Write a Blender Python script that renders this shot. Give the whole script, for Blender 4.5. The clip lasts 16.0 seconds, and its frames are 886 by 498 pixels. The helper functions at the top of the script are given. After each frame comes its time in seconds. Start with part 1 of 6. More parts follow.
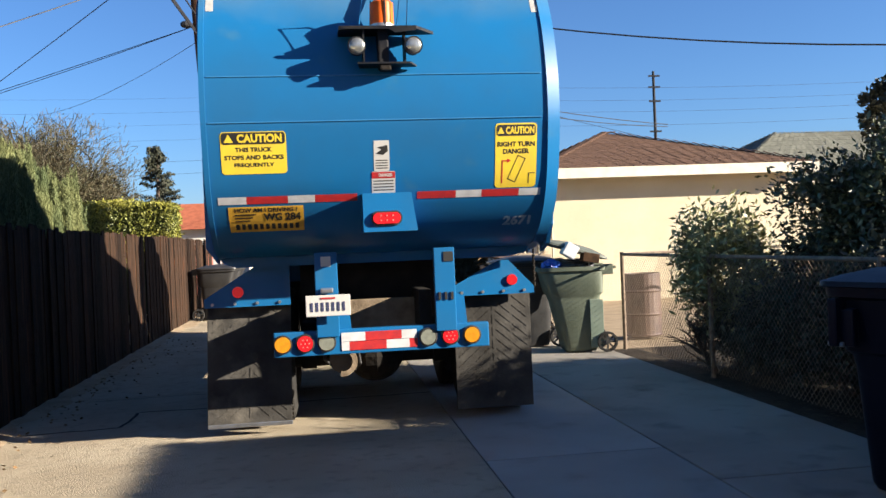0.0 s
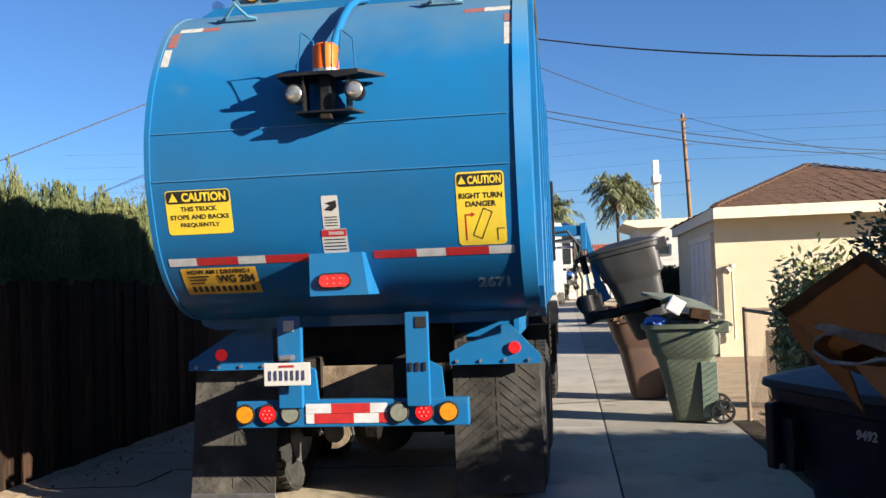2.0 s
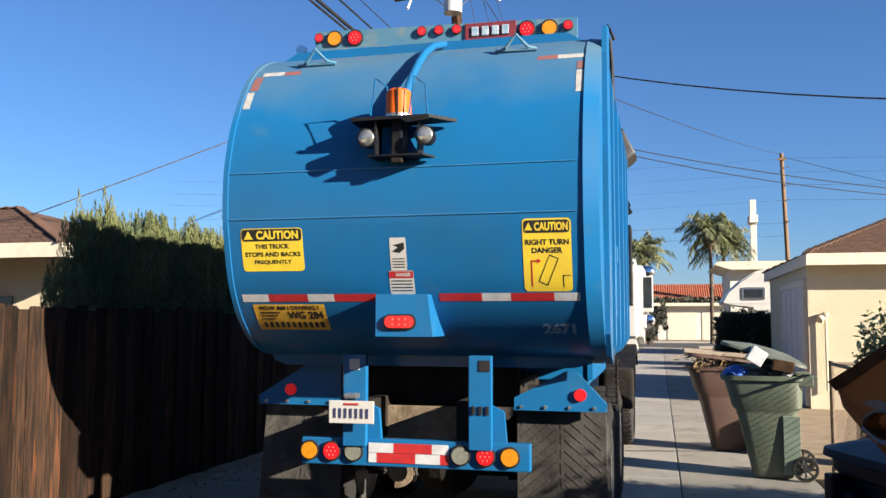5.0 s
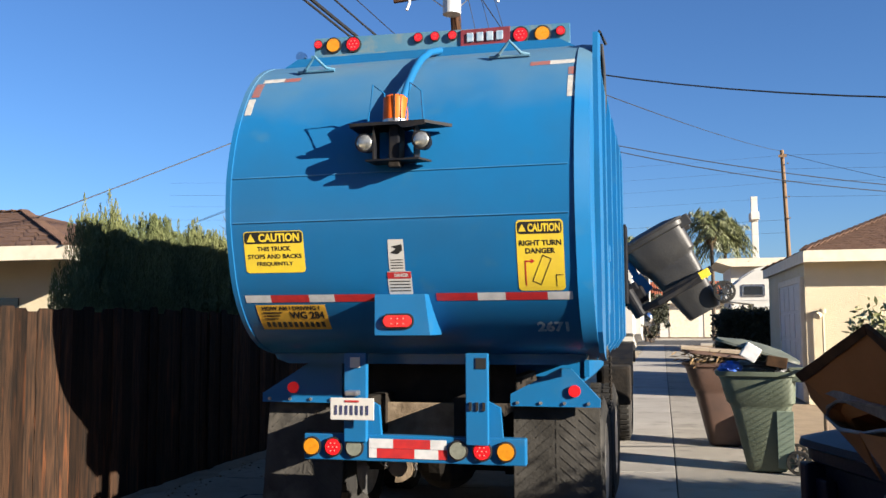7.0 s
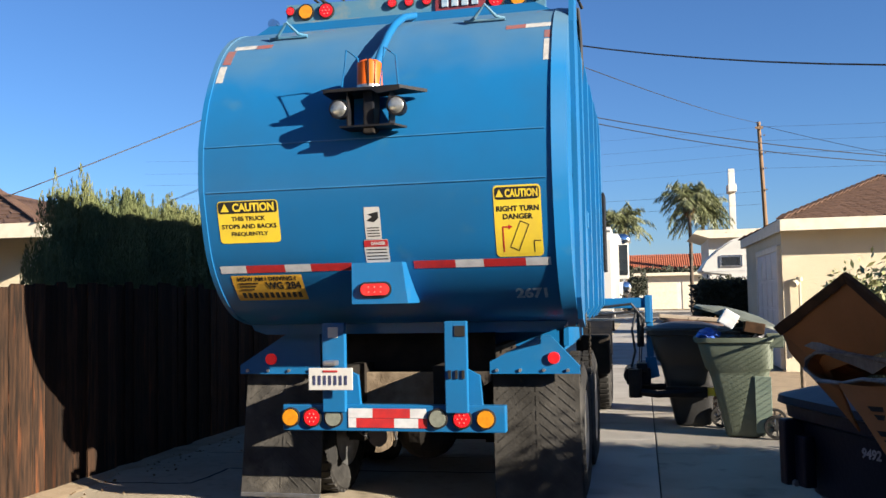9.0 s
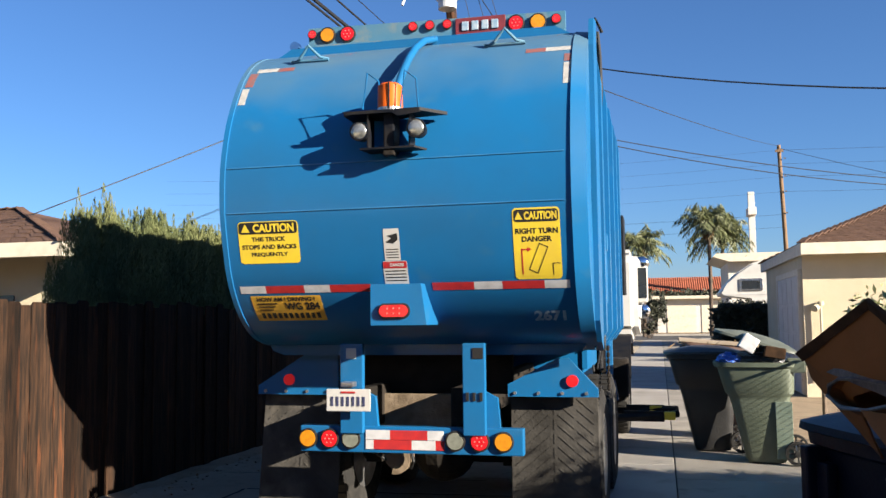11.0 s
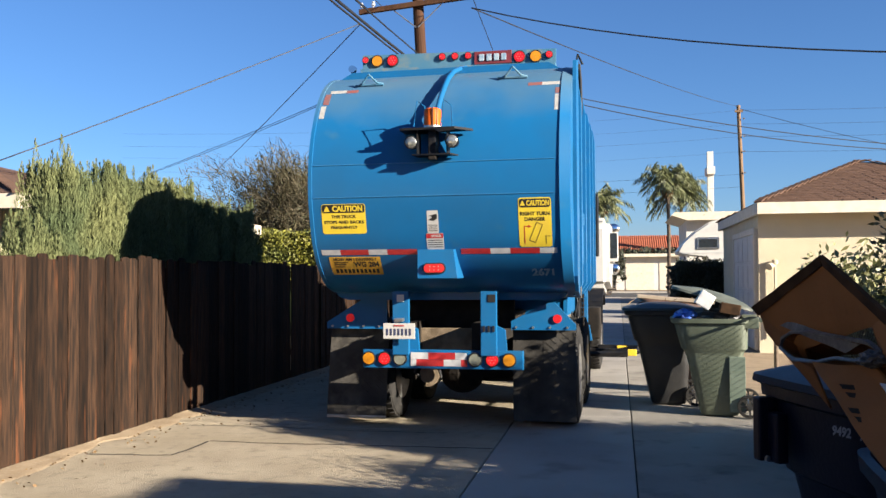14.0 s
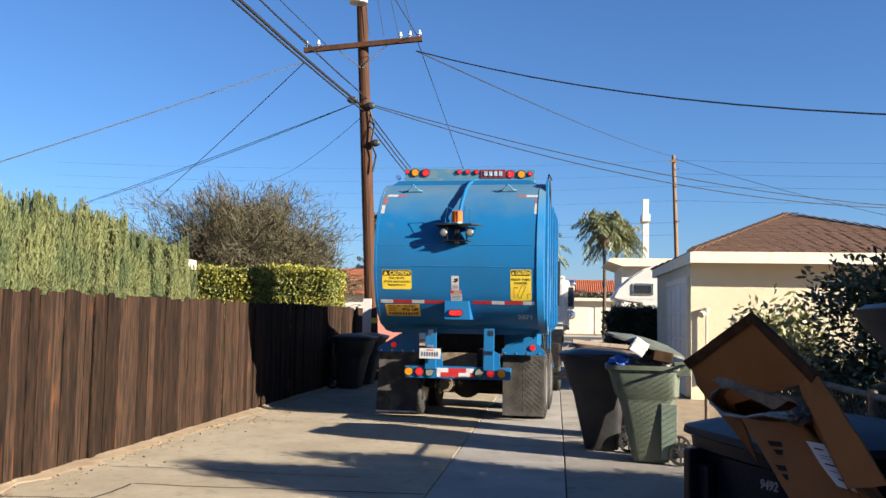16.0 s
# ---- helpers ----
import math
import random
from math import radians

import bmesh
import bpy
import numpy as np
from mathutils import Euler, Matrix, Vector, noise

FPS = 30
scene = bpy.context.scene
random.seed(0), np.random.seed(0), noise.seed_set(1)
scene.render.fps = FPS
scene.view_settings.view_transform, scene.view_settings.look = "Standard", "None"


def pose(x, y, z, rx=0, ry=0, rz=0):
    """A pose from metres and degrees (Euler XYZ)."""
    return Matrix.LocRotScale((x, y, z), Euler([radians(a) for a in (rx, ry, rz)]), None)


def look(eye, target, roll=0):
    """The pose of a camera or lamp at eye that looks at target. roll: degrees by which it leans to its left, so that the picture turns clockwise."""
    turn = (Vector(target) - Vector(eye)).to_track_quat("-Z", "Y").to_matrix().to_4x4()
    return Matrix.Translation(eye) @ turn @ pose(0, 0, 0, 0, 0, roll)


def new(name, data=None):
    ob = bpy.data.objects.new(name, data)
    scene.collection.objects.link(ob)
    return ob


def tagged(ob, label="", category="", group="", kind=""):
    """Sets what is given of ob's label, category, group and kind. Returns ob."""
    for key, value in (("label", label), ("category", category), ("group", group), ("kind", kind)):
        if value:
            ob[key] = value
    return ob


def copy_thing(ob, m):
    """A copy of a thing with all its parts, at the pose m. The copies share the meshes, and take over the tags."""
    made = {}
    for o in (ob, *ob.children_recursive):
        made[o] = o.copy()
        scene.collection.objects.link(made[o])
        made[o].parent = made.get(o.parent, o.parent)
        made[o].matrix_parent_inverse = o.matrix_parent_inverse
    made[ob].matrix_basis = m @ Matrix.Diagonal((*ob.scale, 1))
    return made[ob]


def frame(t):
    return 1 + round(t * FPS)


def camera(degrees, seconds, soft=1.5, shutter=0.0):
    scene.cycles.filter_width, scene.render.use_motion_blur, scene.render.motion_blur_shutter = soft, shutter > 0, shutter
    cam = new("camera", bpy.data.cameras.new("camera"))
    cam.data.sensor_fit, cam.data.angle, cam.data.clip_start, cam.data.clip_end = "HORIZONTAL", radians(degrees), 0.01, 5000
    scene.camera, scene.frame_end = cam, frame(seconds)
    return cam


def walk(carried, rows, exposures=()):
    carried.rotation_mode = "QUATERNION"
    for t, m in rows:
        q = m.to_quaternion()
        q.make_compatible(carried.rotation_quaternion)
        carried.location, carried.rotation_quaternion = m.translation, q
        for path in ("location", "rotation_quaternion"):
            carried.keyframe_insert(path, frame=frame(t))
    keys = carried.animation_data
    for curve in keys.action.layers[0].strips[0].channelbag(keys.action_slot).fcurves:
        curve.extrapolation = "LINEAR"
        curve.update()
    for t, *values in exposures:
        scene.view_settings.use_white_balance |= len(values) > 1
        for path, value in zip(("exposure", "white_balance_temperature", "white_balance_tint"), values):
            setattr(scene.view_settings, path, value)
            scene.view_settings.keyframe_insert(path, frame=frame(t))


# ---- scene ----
cam = camera(53.49, 16.0, soft=1.5)
PATH = [
    (0, (0.144, 0.000, 1.393), (0.426, 1.980, 1.379), -2.35),
    (0.5, (0.885, 0.135, 1.367), (0.983, 2.132, 1.300), -4.49),
    (1, (1.440, 0.400, 1.373), (1.412, 2.400, 1.354), -4.36),
    (1.5, (1.827, 0.616, 1.439), (1.688, 2.611, 1.471), -2.94),
    (2, (2.017, 0.697, 1.503), (1.738, 2.676, 1.593), -2.08),
    (2.5, (1.935, 0.708, 1.521), (1.607, 2.676, 1.666), -2.14),
    (3, (1.883, 0.695, 1.532), (1.545, 2.656, 1.733), -1.75),
    (3.5, (1.936, 0.692, 1.547), (1.611, 2.655, 1.754), -0.29),
    (4, (2.070, 0.692, 1.541), (1.686, 2.647, 1.711), 0.01),
    (4.2, (2.091, 0.710, 1.546), (1.682, 2.661, 1.708), 0.07),
    (6.3, (2.237, 0.624, 1.585), (1.723, 2.549, 1.764), 0.12),
    (6.5, (2.228, 0.606, 1.568), (1.713, 2.532, 1.730), 0.14),
    (7, (2.237, 0.539, 1.569), (1.757, 2.473, 1.734), -0.28),
    (7.5, (2.236, 0.569, 1.528), (1.806, 2.519, 1.645), -0.43),
    (8, (2.241, 0.580, 1.523), (1.820, 2.533, 1.616), -0.39),
    (8.5, (2.248, 0.590, 1.507), (1.838, 2.544, 1.620), -0.99),
    (9, (2.239, 0.599, 1.514), (1.802, 2.548, 1.625), -1.14),
    (11.3, (2.235, 0.582, 1.520), (1.760, 2.518, 1.682), -0.64),
    (11.5, (2.238, 0.568, 1.523), (1.777, 2.508, 1.682), -0.78),
    (12, (2.237, 0.552, 1.516), (1.806, 2.500, 1.656), -0.69),
    (12.5, (2.228, 0.562, 1.514), (1.813, 2.514, 1.644), -0.56),
    (13, (2.239, 0.572, 1.507), (1.835, 2.528, 1.609), -0.71),
    (13.5, (2.243, 0.573, 1.506), (1.847, 2.532, 1.574), -0.68),
    (14, (2.222, 0.542, 1.510), (1.831, 2.502, 1.570), -0.29),
    (14.5, (2.253, 0.546, 1.505), (1.893, 2.512, 1.582), -0.76),
    (15, (2.248, 0.589, 1.516), (1.919, 2.559, 1.625), -0.60),
    (15.5, (2.252, 0.576, 1.521), (1.961, 2.550, 1.652), -0.11),
    (16, (2.224, 0.557, 1.535), (1.970, 2.535, 1.686), 1.03),
]
EXPOSURES = [(0.0, 2.04), (1.5, 2.0), (3.0, 1.74), (4.2, 1.8), (7.0, 1.85), (9.0, 1.86), (14.0, 1.88), (16.0, 1.93)]
walk(cam, [(t, look(eye, target, roll)) for t, eye, target, roll in PATH], EXPOSURES)

# ---- daylight: a low winter sun from the right, a little behind ----
SUN_WAY = Vector((-1.0, 0.41, -0.37)).normalized()
sun = new("sun", bpy.data.lights.new("sun", "SUN"))
sun.data.energy, sun.data.angle, sun.data.color = 5.0, radians(0.5), (1.0, 0.9, 0.76)
sun.matrix_world = look((60, -20, 20), Vector((60, -20, 20)) + SUN_WAY)
world = bpy.data.worlds.new("sky")
world.use_nodes = True
scene.world = world
sky = world.node_tree.nodes.new("ShaderNodeTexSky")
sky.sky_type, sky.sun_disc = "NISHITA", False
sky.sun_elevation = math.asin(-SUN_WAY.z)
sky.sun_rotation = math.atan2(-SUN_WAY.x, -SUN_WAY.y)
sky.air_density, sky.dust_density, sky.ozone_density = 1.0, 0.35, 9.5
haze = world.node_tree.nodes.new("ShaderNodeMix")
haze.data_type, haze.blend_type = "RGBA", "MULTIPLY"
haze.inputs[0].default_value, haze.inputs[7].default_value = 1.0, (1.2, 0.97, 0.9, 1)
world.node_tree.links.new(sky.outputs[0], haze.inputs[6])
world.node_tree.links.new(haze.outputs[2], world.node_tree.nodes["Background"].inputs[0])
world.node_tree.nodes["Background"].inputs[1].default_value = 0.05


# ---- materials ----
def material(name, base, rough=0.7, metal=0.0, second=None, scale=6.0, detail=6.0, bump=0.0, bump_scale=60.0, stretch=(1, 1, 1),
             random_tint=0.0, island=0.0, spots=None, spot_scale=2.0, spot_at=(0.55, 0.7), alpha=1.0, glow=0.0, coat=0.0, space="Object"):
    """A surface with two scales of variation: broad stains and fine grain."""
    m = bpy.data.materials.new(name)
    m.use_nodes = True
    t = m.node_tree
    b = t.nodes["Principled BSDF"]
    N = t.nodes.new
    L = t.links.new
    b.inputs["Roughness"].default_value, b.inputs["Metallic"].default_value = rough, metal
    b.inputs["Coat Weight"].default_value = coat
    if rough >= 0.75 and metal == 0:
        b.inputs["Specular IOR Level"].default_value = 0.12
    if alpha < 1:
        b.inputs["Transmission Weight"].default_value = 1 - alpha
    co = N("ShaderNodeTexCoord")
    mp = N("ShaderNodeMapping")
    mp.inputs["Scale"].default_value = stretch
    L(co.outputs[space], mp.inputs[0])
    vec = mp.outputs[0]
    if random_tint:
        info = N("ShaderNodeObjectInfo")
        add = N("ShaderNodeVectorMath")
        add.operation = "MULTIPLY_ADD"
        wide = N("ShaderNodeCombineXYZ")
        for i in range(3):
            L(info.outputs["Random"], wide.inputs[i])
        L(wide.outputs[0], add.inputs[0])
        add.inputs[1].default_value = (37, 53, 71)
        L(vec, add.inputs[2])
        vec = add.outputs[0]
    no = N("ShaderNodeTexNoise")
    no.inputs["Scale"].default_value, no.inputs["Detail"].default_value = scale, detail
    L(vec, no.inputs["Vector"])
    mix = N("ShaderNodeMix")
    mix.data_type = "RGBA"
    second = second or tuple(c * 0.72 for c in base)
    mix.inputs[6].default_value, mix.inputs[7].default_value = (*base, 1), (*second, 1)
    ramp = N("ShaderNodeMapRange")
    ramp.inputs[1].default_value, ramp.inputs[2].default_value = 0.38, 0.66
    L(no.outputs[0], ramp.inputs[0])
    L(ramp.outputs[0], mix.inputs[0])
    out = mix.outputs[2]
    if spots:
        n2 = N("ShaderNodeTexNoise")
        n2.inputs["Scale"].default_value, n2.inputs["Detail"].default_value = spot_scale, 8
        L(vec, n2.inputs["Vector"])
        r2 = N("ShaderNodeMapRange")
        r2.inputs[1].default_value, r2.inputs[2].default_value = spot_at
        L(n2.outputs[0], r2.inputs[0])
        m2 = N("ShaderNodeMix")
        m2.data_type = "RGBA"
        L(r2.outputs[0], m2.inputs[0])
        L(out, m2.inputs[6])
        m2.inputs[7].default_value = (*spots, 1)
        out = m2.outputs[2]
    if random_tint or island:
        hsv = N("ShaderNodeHueSaturation")
        rng = N("ShaderNodeMapRange")
        amount = random_tint or island
        rng.inputs[3].default_value, rng.inputs[4].default_value = 1 - amount, 1 + amount
        if random_tint:
            L(info.outputs["Random"], rng.inputs[0])
        else:
            geo = N("ShaderNodeNewGeometry")
            L(geo.outputs["Random Per Island"], rng.inputs[0])
        L(rng.outputs[0], hsv.inputs["Value"])
        L(out, hsv.inputs["Color"])
        out = hsv.outputs[0]
    L(out, b.inputs["Base Color"])
    rr = N("ShaderNodeMapRange")
    rr.inputs[3].default_value, rr.inputs[4].default_value = max(0.02, rough - 0.1), min(1, rough + 0.1)
    L(no.outputs[0], rr.inputs[0])
    L(rr.outputs[0], b.inputs["Roughness"])
    if bump:
        n3 = N("ShaderNodeTexNoise")
        n3.inputs["Scale"].default_value, n3.inputs["Detail"].default_value = bump_scale, 5
        L(vec, n3.inputs["Vector"])
        bp = N("ShaderNodeBump")
        bp.inputs["Strength"].default_value, bp.inputs["Distance"].default_value = bump, 0.02
        L(n3.outputs[0], bp.inputs["Height"])
        L(bp.outputs[0], b.inputs["Normal"])
    if glow:
        b.inputs["Emission Color"].default_value, b.inputs["Emission Strength"].default_value = (*base, 1), glow
    return m


BLUE = material("blue_truck_paint", (0.0072, 0.104, 0.256), 0.33, second=(0.0112, 0.093, 0.217), scale=1.6, spots=(0.0434, 0.124, 0.2046), spot_scale=3.5, spot_at=(0.62, 0.95), bump=0.03, bump_scale=5, coat=0.3)
BLUE_DUSTY = material("dusty_blue_paint", (0.035, 0.133, 0.217), 0.6, second=(0.07, 0.147, 0.196), scale=3, spots=(0.119, 0.161, 0.168), spot_scale=7, bump=0.05)
BLACK_METAL = material("black_frame_steel", (0.005, 0.006, 0.009), 0.55, second=(0.014, 0.013, 0.013), scale=9, bump=0.1)
DIRTY = material("dirty_undercarriage_steel", (0.0112, 0.0098, 0.0084), 0.9, second=(0.0245, 0.0196, 0.0154), scale=5, bump=0.3, bump_scale=30)
RUSTY = material("dusty_brown_steel", (0.21, 0.161, 0.112), 0.85, second=(0.112, 0.084, 0.056), scale=7, bump=0.3)
RUBBER = material("worn_black_rubber", (0.0196, 0.0189, 0.0182), 0.75, second=(0.0385, 0.0364, 0.0336), scale=6, spots=(0.091, 0.084, 0.0735), spot_scale=4, spot_at=(0.6, 0.85), bump=0.2, bump_scale=40)
STEEL = material("dull_steel", (0.5, 0.5, 0.5), 0.35, 0.9, second=(0.35, 0.34, 0.33), scale=12)
CHROME = material("mirror_chrome", (0.85, 0.86, 0.88), 0.08, 1.0)
WHITE_PAINT = material("white_truck_paint", (0.47, 0.455, 0.42), 0.4, second=(0.41, 0.4, 0.37), scale=3, coat=0.15)
YELLOW = material("yellow_sign_vinyl", (0.63, 0.462, 0.028), 0.5, second=(0.574, 0.406, 0.035), scale=9)
GOLD = material("faded_gold_sticker", (0.68, 0.36, 0.028), 0.6, second=(0.5, 0.28, 0.025), scale=9)
INK = material("black_sign_ink", (0.0084, 0.0077, 0.007), 0.6)
RED = material("red_reflective_tape", (0.385, 0.021, 0.021), 0.4, second=(0.294, 0.0175, 0.021), scale=20)
WHITE_TAPE = material("white_reflective_tape", (0.476, 0.476, 0.476), 0.4, second=(0.385, 0.385, 0.385), scale=18)
WORN_RED = material("worn_red_tape", (0.21, 0.063, 0.0525), 0.6, second=(0.14, 0.084, 0.084), scale=25)
WORN_WHITE = material("worn_white_tape", (0.35, 0.343, 0.322), 0.6, second=(0.252, 0.245, 0.231), scale=25)
LABEL_WHITE = material("white_label_vinyl", (0.434, 0.42, 0.392), 0.5, second=(0.42, 0.406, 0.378), scale=20)
PALE_TEXT = material("pale_number_paint", (0.294, 0.35, 0.392), 0.6, second=(0.14, 0.231, 0.315), scale=30)
RED_LENS = material("red_lamp_lens", (0.42, 0.0105, 0.014), 0.2, glow=0.175)
RED_LED = material("lit_red_led", (0.7, 0.07, 0.056), 0.3, glow=0.560)
AMBER = material("amber_lamp_lens", (0.504, 0.203, 0.0105), 0.3, second=(0.42, 0.154, 0.007), scale=30, glow=0.021)
CLEAR_LENS = material("dusty_clear_lens", (0.175, 0.182, 0.147), 0.35, second=(0.133, 0.14, 0.112), scale=30)
ORANGE = material("orange_beacon_plastic", (0.6, 0.105, 0.01), 0.45, second=(0.49, 0.08, 0.008), scale=14)
LAMP_GLASS = material("flood_lamp_reflector", (0.42, 0.42, 0.38), 0.22, 0.7, second=(0.2, 0.2, 0.18), scale=22)
GLASS = material("dark_window_glass", (0.02, 0.025, 0.03), 0.05, coat=0.5)
CONCRETE = material("light_alley_concrete", (0.315, 0.294, 0.259), 0.9, second=(0.266, 0.245, 0.217), scale=1.3, detail=9, random_tint=0.05, spots=(0.189, 0.175, 0.154), spot_scale=2.6, spot_at=(0.58, 0.8), bump=0.25, bump_scale=140)
CONCRETE_DARK = material("dark_patched_alley_concrete", (0.273, 0.2485, 0.21), 0.92, second=(0.224, 0.203, 0.1715), scale=1.3, detail=10, random_tint=0.05, spots=(0.126, 0.1155, 0.098), spot_scale=3, spot_at=(0.56, 0.8), bump=0.4, bump_scale=120)
SOIL = material("dark_leafy_soil", (0.0385, 0.0294, 0.021), 0.95, second=(0.021, 0.0168, 0.0126), scale=5, spots=(0.084, 0.063, 0.042), spot_scale=18, spot_at=(0.6, 0.75), bump=0.8, bump_scale=40)
CONCRETE_OLD = material("sandy_old_alley_concrete", (0.35, 0.2975, 0.217), 0.92, second=(0.294, 0.245, 0.175), scale=1.6, detail=12, random_tint=0.04, spots=(0.21, 0.1785, 0.1295), spot_scale=9, spot_at=(0.54, 0.8), bump=0.7, bump_scale=90)
DIRT = material("dry_dirt", (0.294, 0.224, 0.147), 0.95, second=(0.224, 0.168, 0.1085), scale=3, spots=(0.294, 0.238, 0.168), spot_scale=30, bump=0.6, bump_scale=50)
ASPHALT = material("grey_asphalt", (0.084, 0.0805, 0.077), 0.9, second=(0.063, 0.0616, 0.0595), scale=2, bump=0.3, bump_scale=120)
# Lighter blue that paints the highlight along the weld seams.
WELD = material("highlit_weld_paint", (0.031, 0.155, 0.31), 0.35, second=(0.0186, 0.124, 0.2728), scale=9)
FLAP = material("dusty_mud_flap_rubber", (0.06, 0.056, 0.05), 0.85, second=(0.03, 0.028, 0.025), scale=4, spots=(0.19, 0.17, 0.14), spot_scale=3, spot_at=(0.57, 0.85), bump=0.2, bump_scale=40)
CRACK = material("dark_joint_filler", (0.042, 0.0364, 0.0315), 0.95)
FENCE = material("weathered_redwood_board", (0.0125, 0.0085, 0.0062), 0.9, second=(0.04, 0.021, 0.012), scale=4, detail=12, stretch=(8, 8, 0.7), random_tint=0.5, spots=(0.085, 0.032, 0.014), spot_scale=2.4, spot_at=(0.6, 0.74), bump=0.9, bump_scale=14)
STUCCO = material("cream_stucco", (0.511, 0.4445, 0.3185), 0.9, second=(0.469, 0.4025, 0.2835), scale=1.2, detail=8, spots=(0.434, 0.371, 0.259), spot_scale=3, spot_at=(0.62, 0.85), bump=0.5, bump_scale=90)
FASCIA = material("cream_fascia_paint", (0.56, 0.504, 0.399), 0.7, second=(0.504, 0.441, 0.336), scale=5, spots=(0.28, 0.21, 0.14), spot_scale=6, spot_at=(0.66, 0.75))
SHINGLE = material("brown_asphalt_shingle", (0.115, 0.068, 0.047), 0.9, second=(0.09, 0.054, 0.039), scale=9, island=0.09, bump=0.6, bump_scale=90)
DOOR_PAINT = material("grey_blue_door_paint", (0.434, 0.434, 0.42), 0.6, second=(0.385, 0.385, 0.371), scale=3)
RED_TILE = material("red_clay_tile", (0.294, 0.091, 0.049), 0.85, second=(0.224, 0.07, 0.0385), scale=3, bump=0.3)
WHITE_WALL = material("white_wall_paint", (0.546, 0.518, 0.462), 0.85, second=(0.49, 0.462, 0.406), scale=1.5, bump=0.2)
POLE_WOOD = material("creosoted_pole_wood", (0.07, 0.0336, 0.0189), 0.85, second=(0.042, 0.021, 0.0126), scale=3, stretch=(5, 5, 0.3), bump=0.5, bump_scale=10)
POLE_PALE = material("pale_pole_wood", (0.21, 0.133, 0.077), 0.85, second=(0.14, 0.091, 0.056), scale=3, stretch=(5, 5, 0.3), bump=0.4, bump_scale=10)
WIRE = material("black_cable", (0.0105, 0.0105, 0.0119), 0.6)
PORCELAIN = material("grey_porcelain", (0.434, 0.448, 0.462), 0.3, second=(0.35, 0.364, 0.378), scale=8)
GREEN_BIN = material("dark_green_bin_plastic", (0.0805, 0.0966, 0.0665), 0.55, second=(0.1015, 0.1176, 0.0826), scale=3, spots=(0.119, 0.133, 0.105), spot_scale=6, spot_at=(0.6, 0.85), bump=0.1, bump_scale=50)
BOARD = material("weathered_tan_board", (0.33, 0.27, 0.2), 0.8, second=(0.24, 0.19, 0.14), scale=5, bump=0.2)
GREEN_LID = material("dusty_grey_green_lid_plastic", (0.06, 0.068, 0.055), 0.6, second=(0.09, 0.1, 0.08), scale=4, bump=0.1)
# Lighter copy of the bin green, for the side the sun falls on.
GREEN_PALE = material("sunlit_green_bin_plastic", (0.14, 0.175, 0.133), 0.6, second=(0.105, 0.14, 0.105), scale=4, bump=0.1)
CARD_DARK = material("dirty_cardboard_edge", (0.0525, 0.028, 0.014), 0.9, second=(0.028, 0.0161, 0.0091), scale=14)
# Shrub leaf made lighter: sunlight on the small shrub put into the colour.
SHRUB_PALE = material("sunlit_shrub_leaf", (0.2, 0.19, 0.075), 0.5, second=(0.12, 0.13, 0.05), scale=3, island=0.4)
GREY_SHINGLE = material("grey_green_shingle", (0.14, 0.14, 0.112), 0.9, second=(0.112, 0.112, 0.091), scale=5, island=0.15, bump=0.4)
BLACK_BIN = material("black_bin_plastic", (0.014, 0.014, 0.0147), 0.5, second=(0.0245, 0.0238, 0.0231), scale=4, spots=(0.0525, 0.049, 0.0434), spot_scale=3, spot_at=(0.62, 0.9), bump=0.1, bump_scale=50)
BROWN_BIN = material("brown_bin_plastic", (0.0805, 0.0434, 0.0301), 0.6, second=(0.0595, 0.0336, 0.0245), scale=4, bump=0.1)
NAVY_BIN = material("navy_blue_bin_plastic", (0.0025, 0.004, 0.011), 0.42, second=(0.004, 0.0055, 0.014), scale=3, bump=0.08)
CARD = material("brown_cardboard", (0.203, 0.0875, 0.0322), 0.9, second=(0.14, 0.0616, 0.0231), scale=2.5, spots=(0.112, 0.0616, 0.0315), spot_scale=5, spot_at=(0.62, 0.8), bump=0.15, bump_scale=25)
NAVY_BIN.node_tree.nodes["Principled BSDF"].inputs["Specular IOR Level"].default_value = 0.17
PAPER = material("white_paper", (0.525, 0.518, 0.504), 0.8, second=(0.42, 0.42, 0.42), scale=12, bump=0.2, bump_scale=20)
BLUE_PLASTIC = material("blue_plastic_bag", (0.021, 0.07, 0.35), 0.35, second=(0.035, 0.112, 0.42), scale=12)
GREY_BAG = material("crumpled_foil_paper", (0.091, 0.091, 0.0945), 0.4, second=(0.035, 0.035, 0.0385), scale=9, bump=0.6, bump_scale=18)
CYPRESS = material("cypress_foliage", (0.14, 0.1505, 0.063), 0.8, second=(0.07, 0.091, 0.042), scale=1.6, island=0.25)
# Near-black green for solid cores: shade deep among leaves, put into colour.
FOLIAGE_CORE = material("shaded_foliage_core", (0.021, 0.0315, 0.014), 0.9, second=(0.035, 0.049, 0.021), scale=6)
HEDGE_LEAF = material("yellow_green_hedge_leaf", (0.189, 0.1785, 0.021), 0.6, second=(0.077, 0.091, 0.014), scale=1.6, island=0.45)
SHRUB_LEAF = material("glossy_shrub_leaf", (0.05, 0.063, 0.028), 0.42, second=(0.075, 0.088, 0.042), scale=3, island=0.5)
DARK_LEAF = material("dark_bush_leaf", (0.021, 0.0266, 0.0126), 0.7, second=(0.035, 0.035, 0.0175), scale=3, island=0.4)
PALM_LEAF = material("palm_frond_leaf", (0.133, 0.14, 0.056), 0.5, second=(0.091, 0.105, 0.042), scale=3, island=0.35)
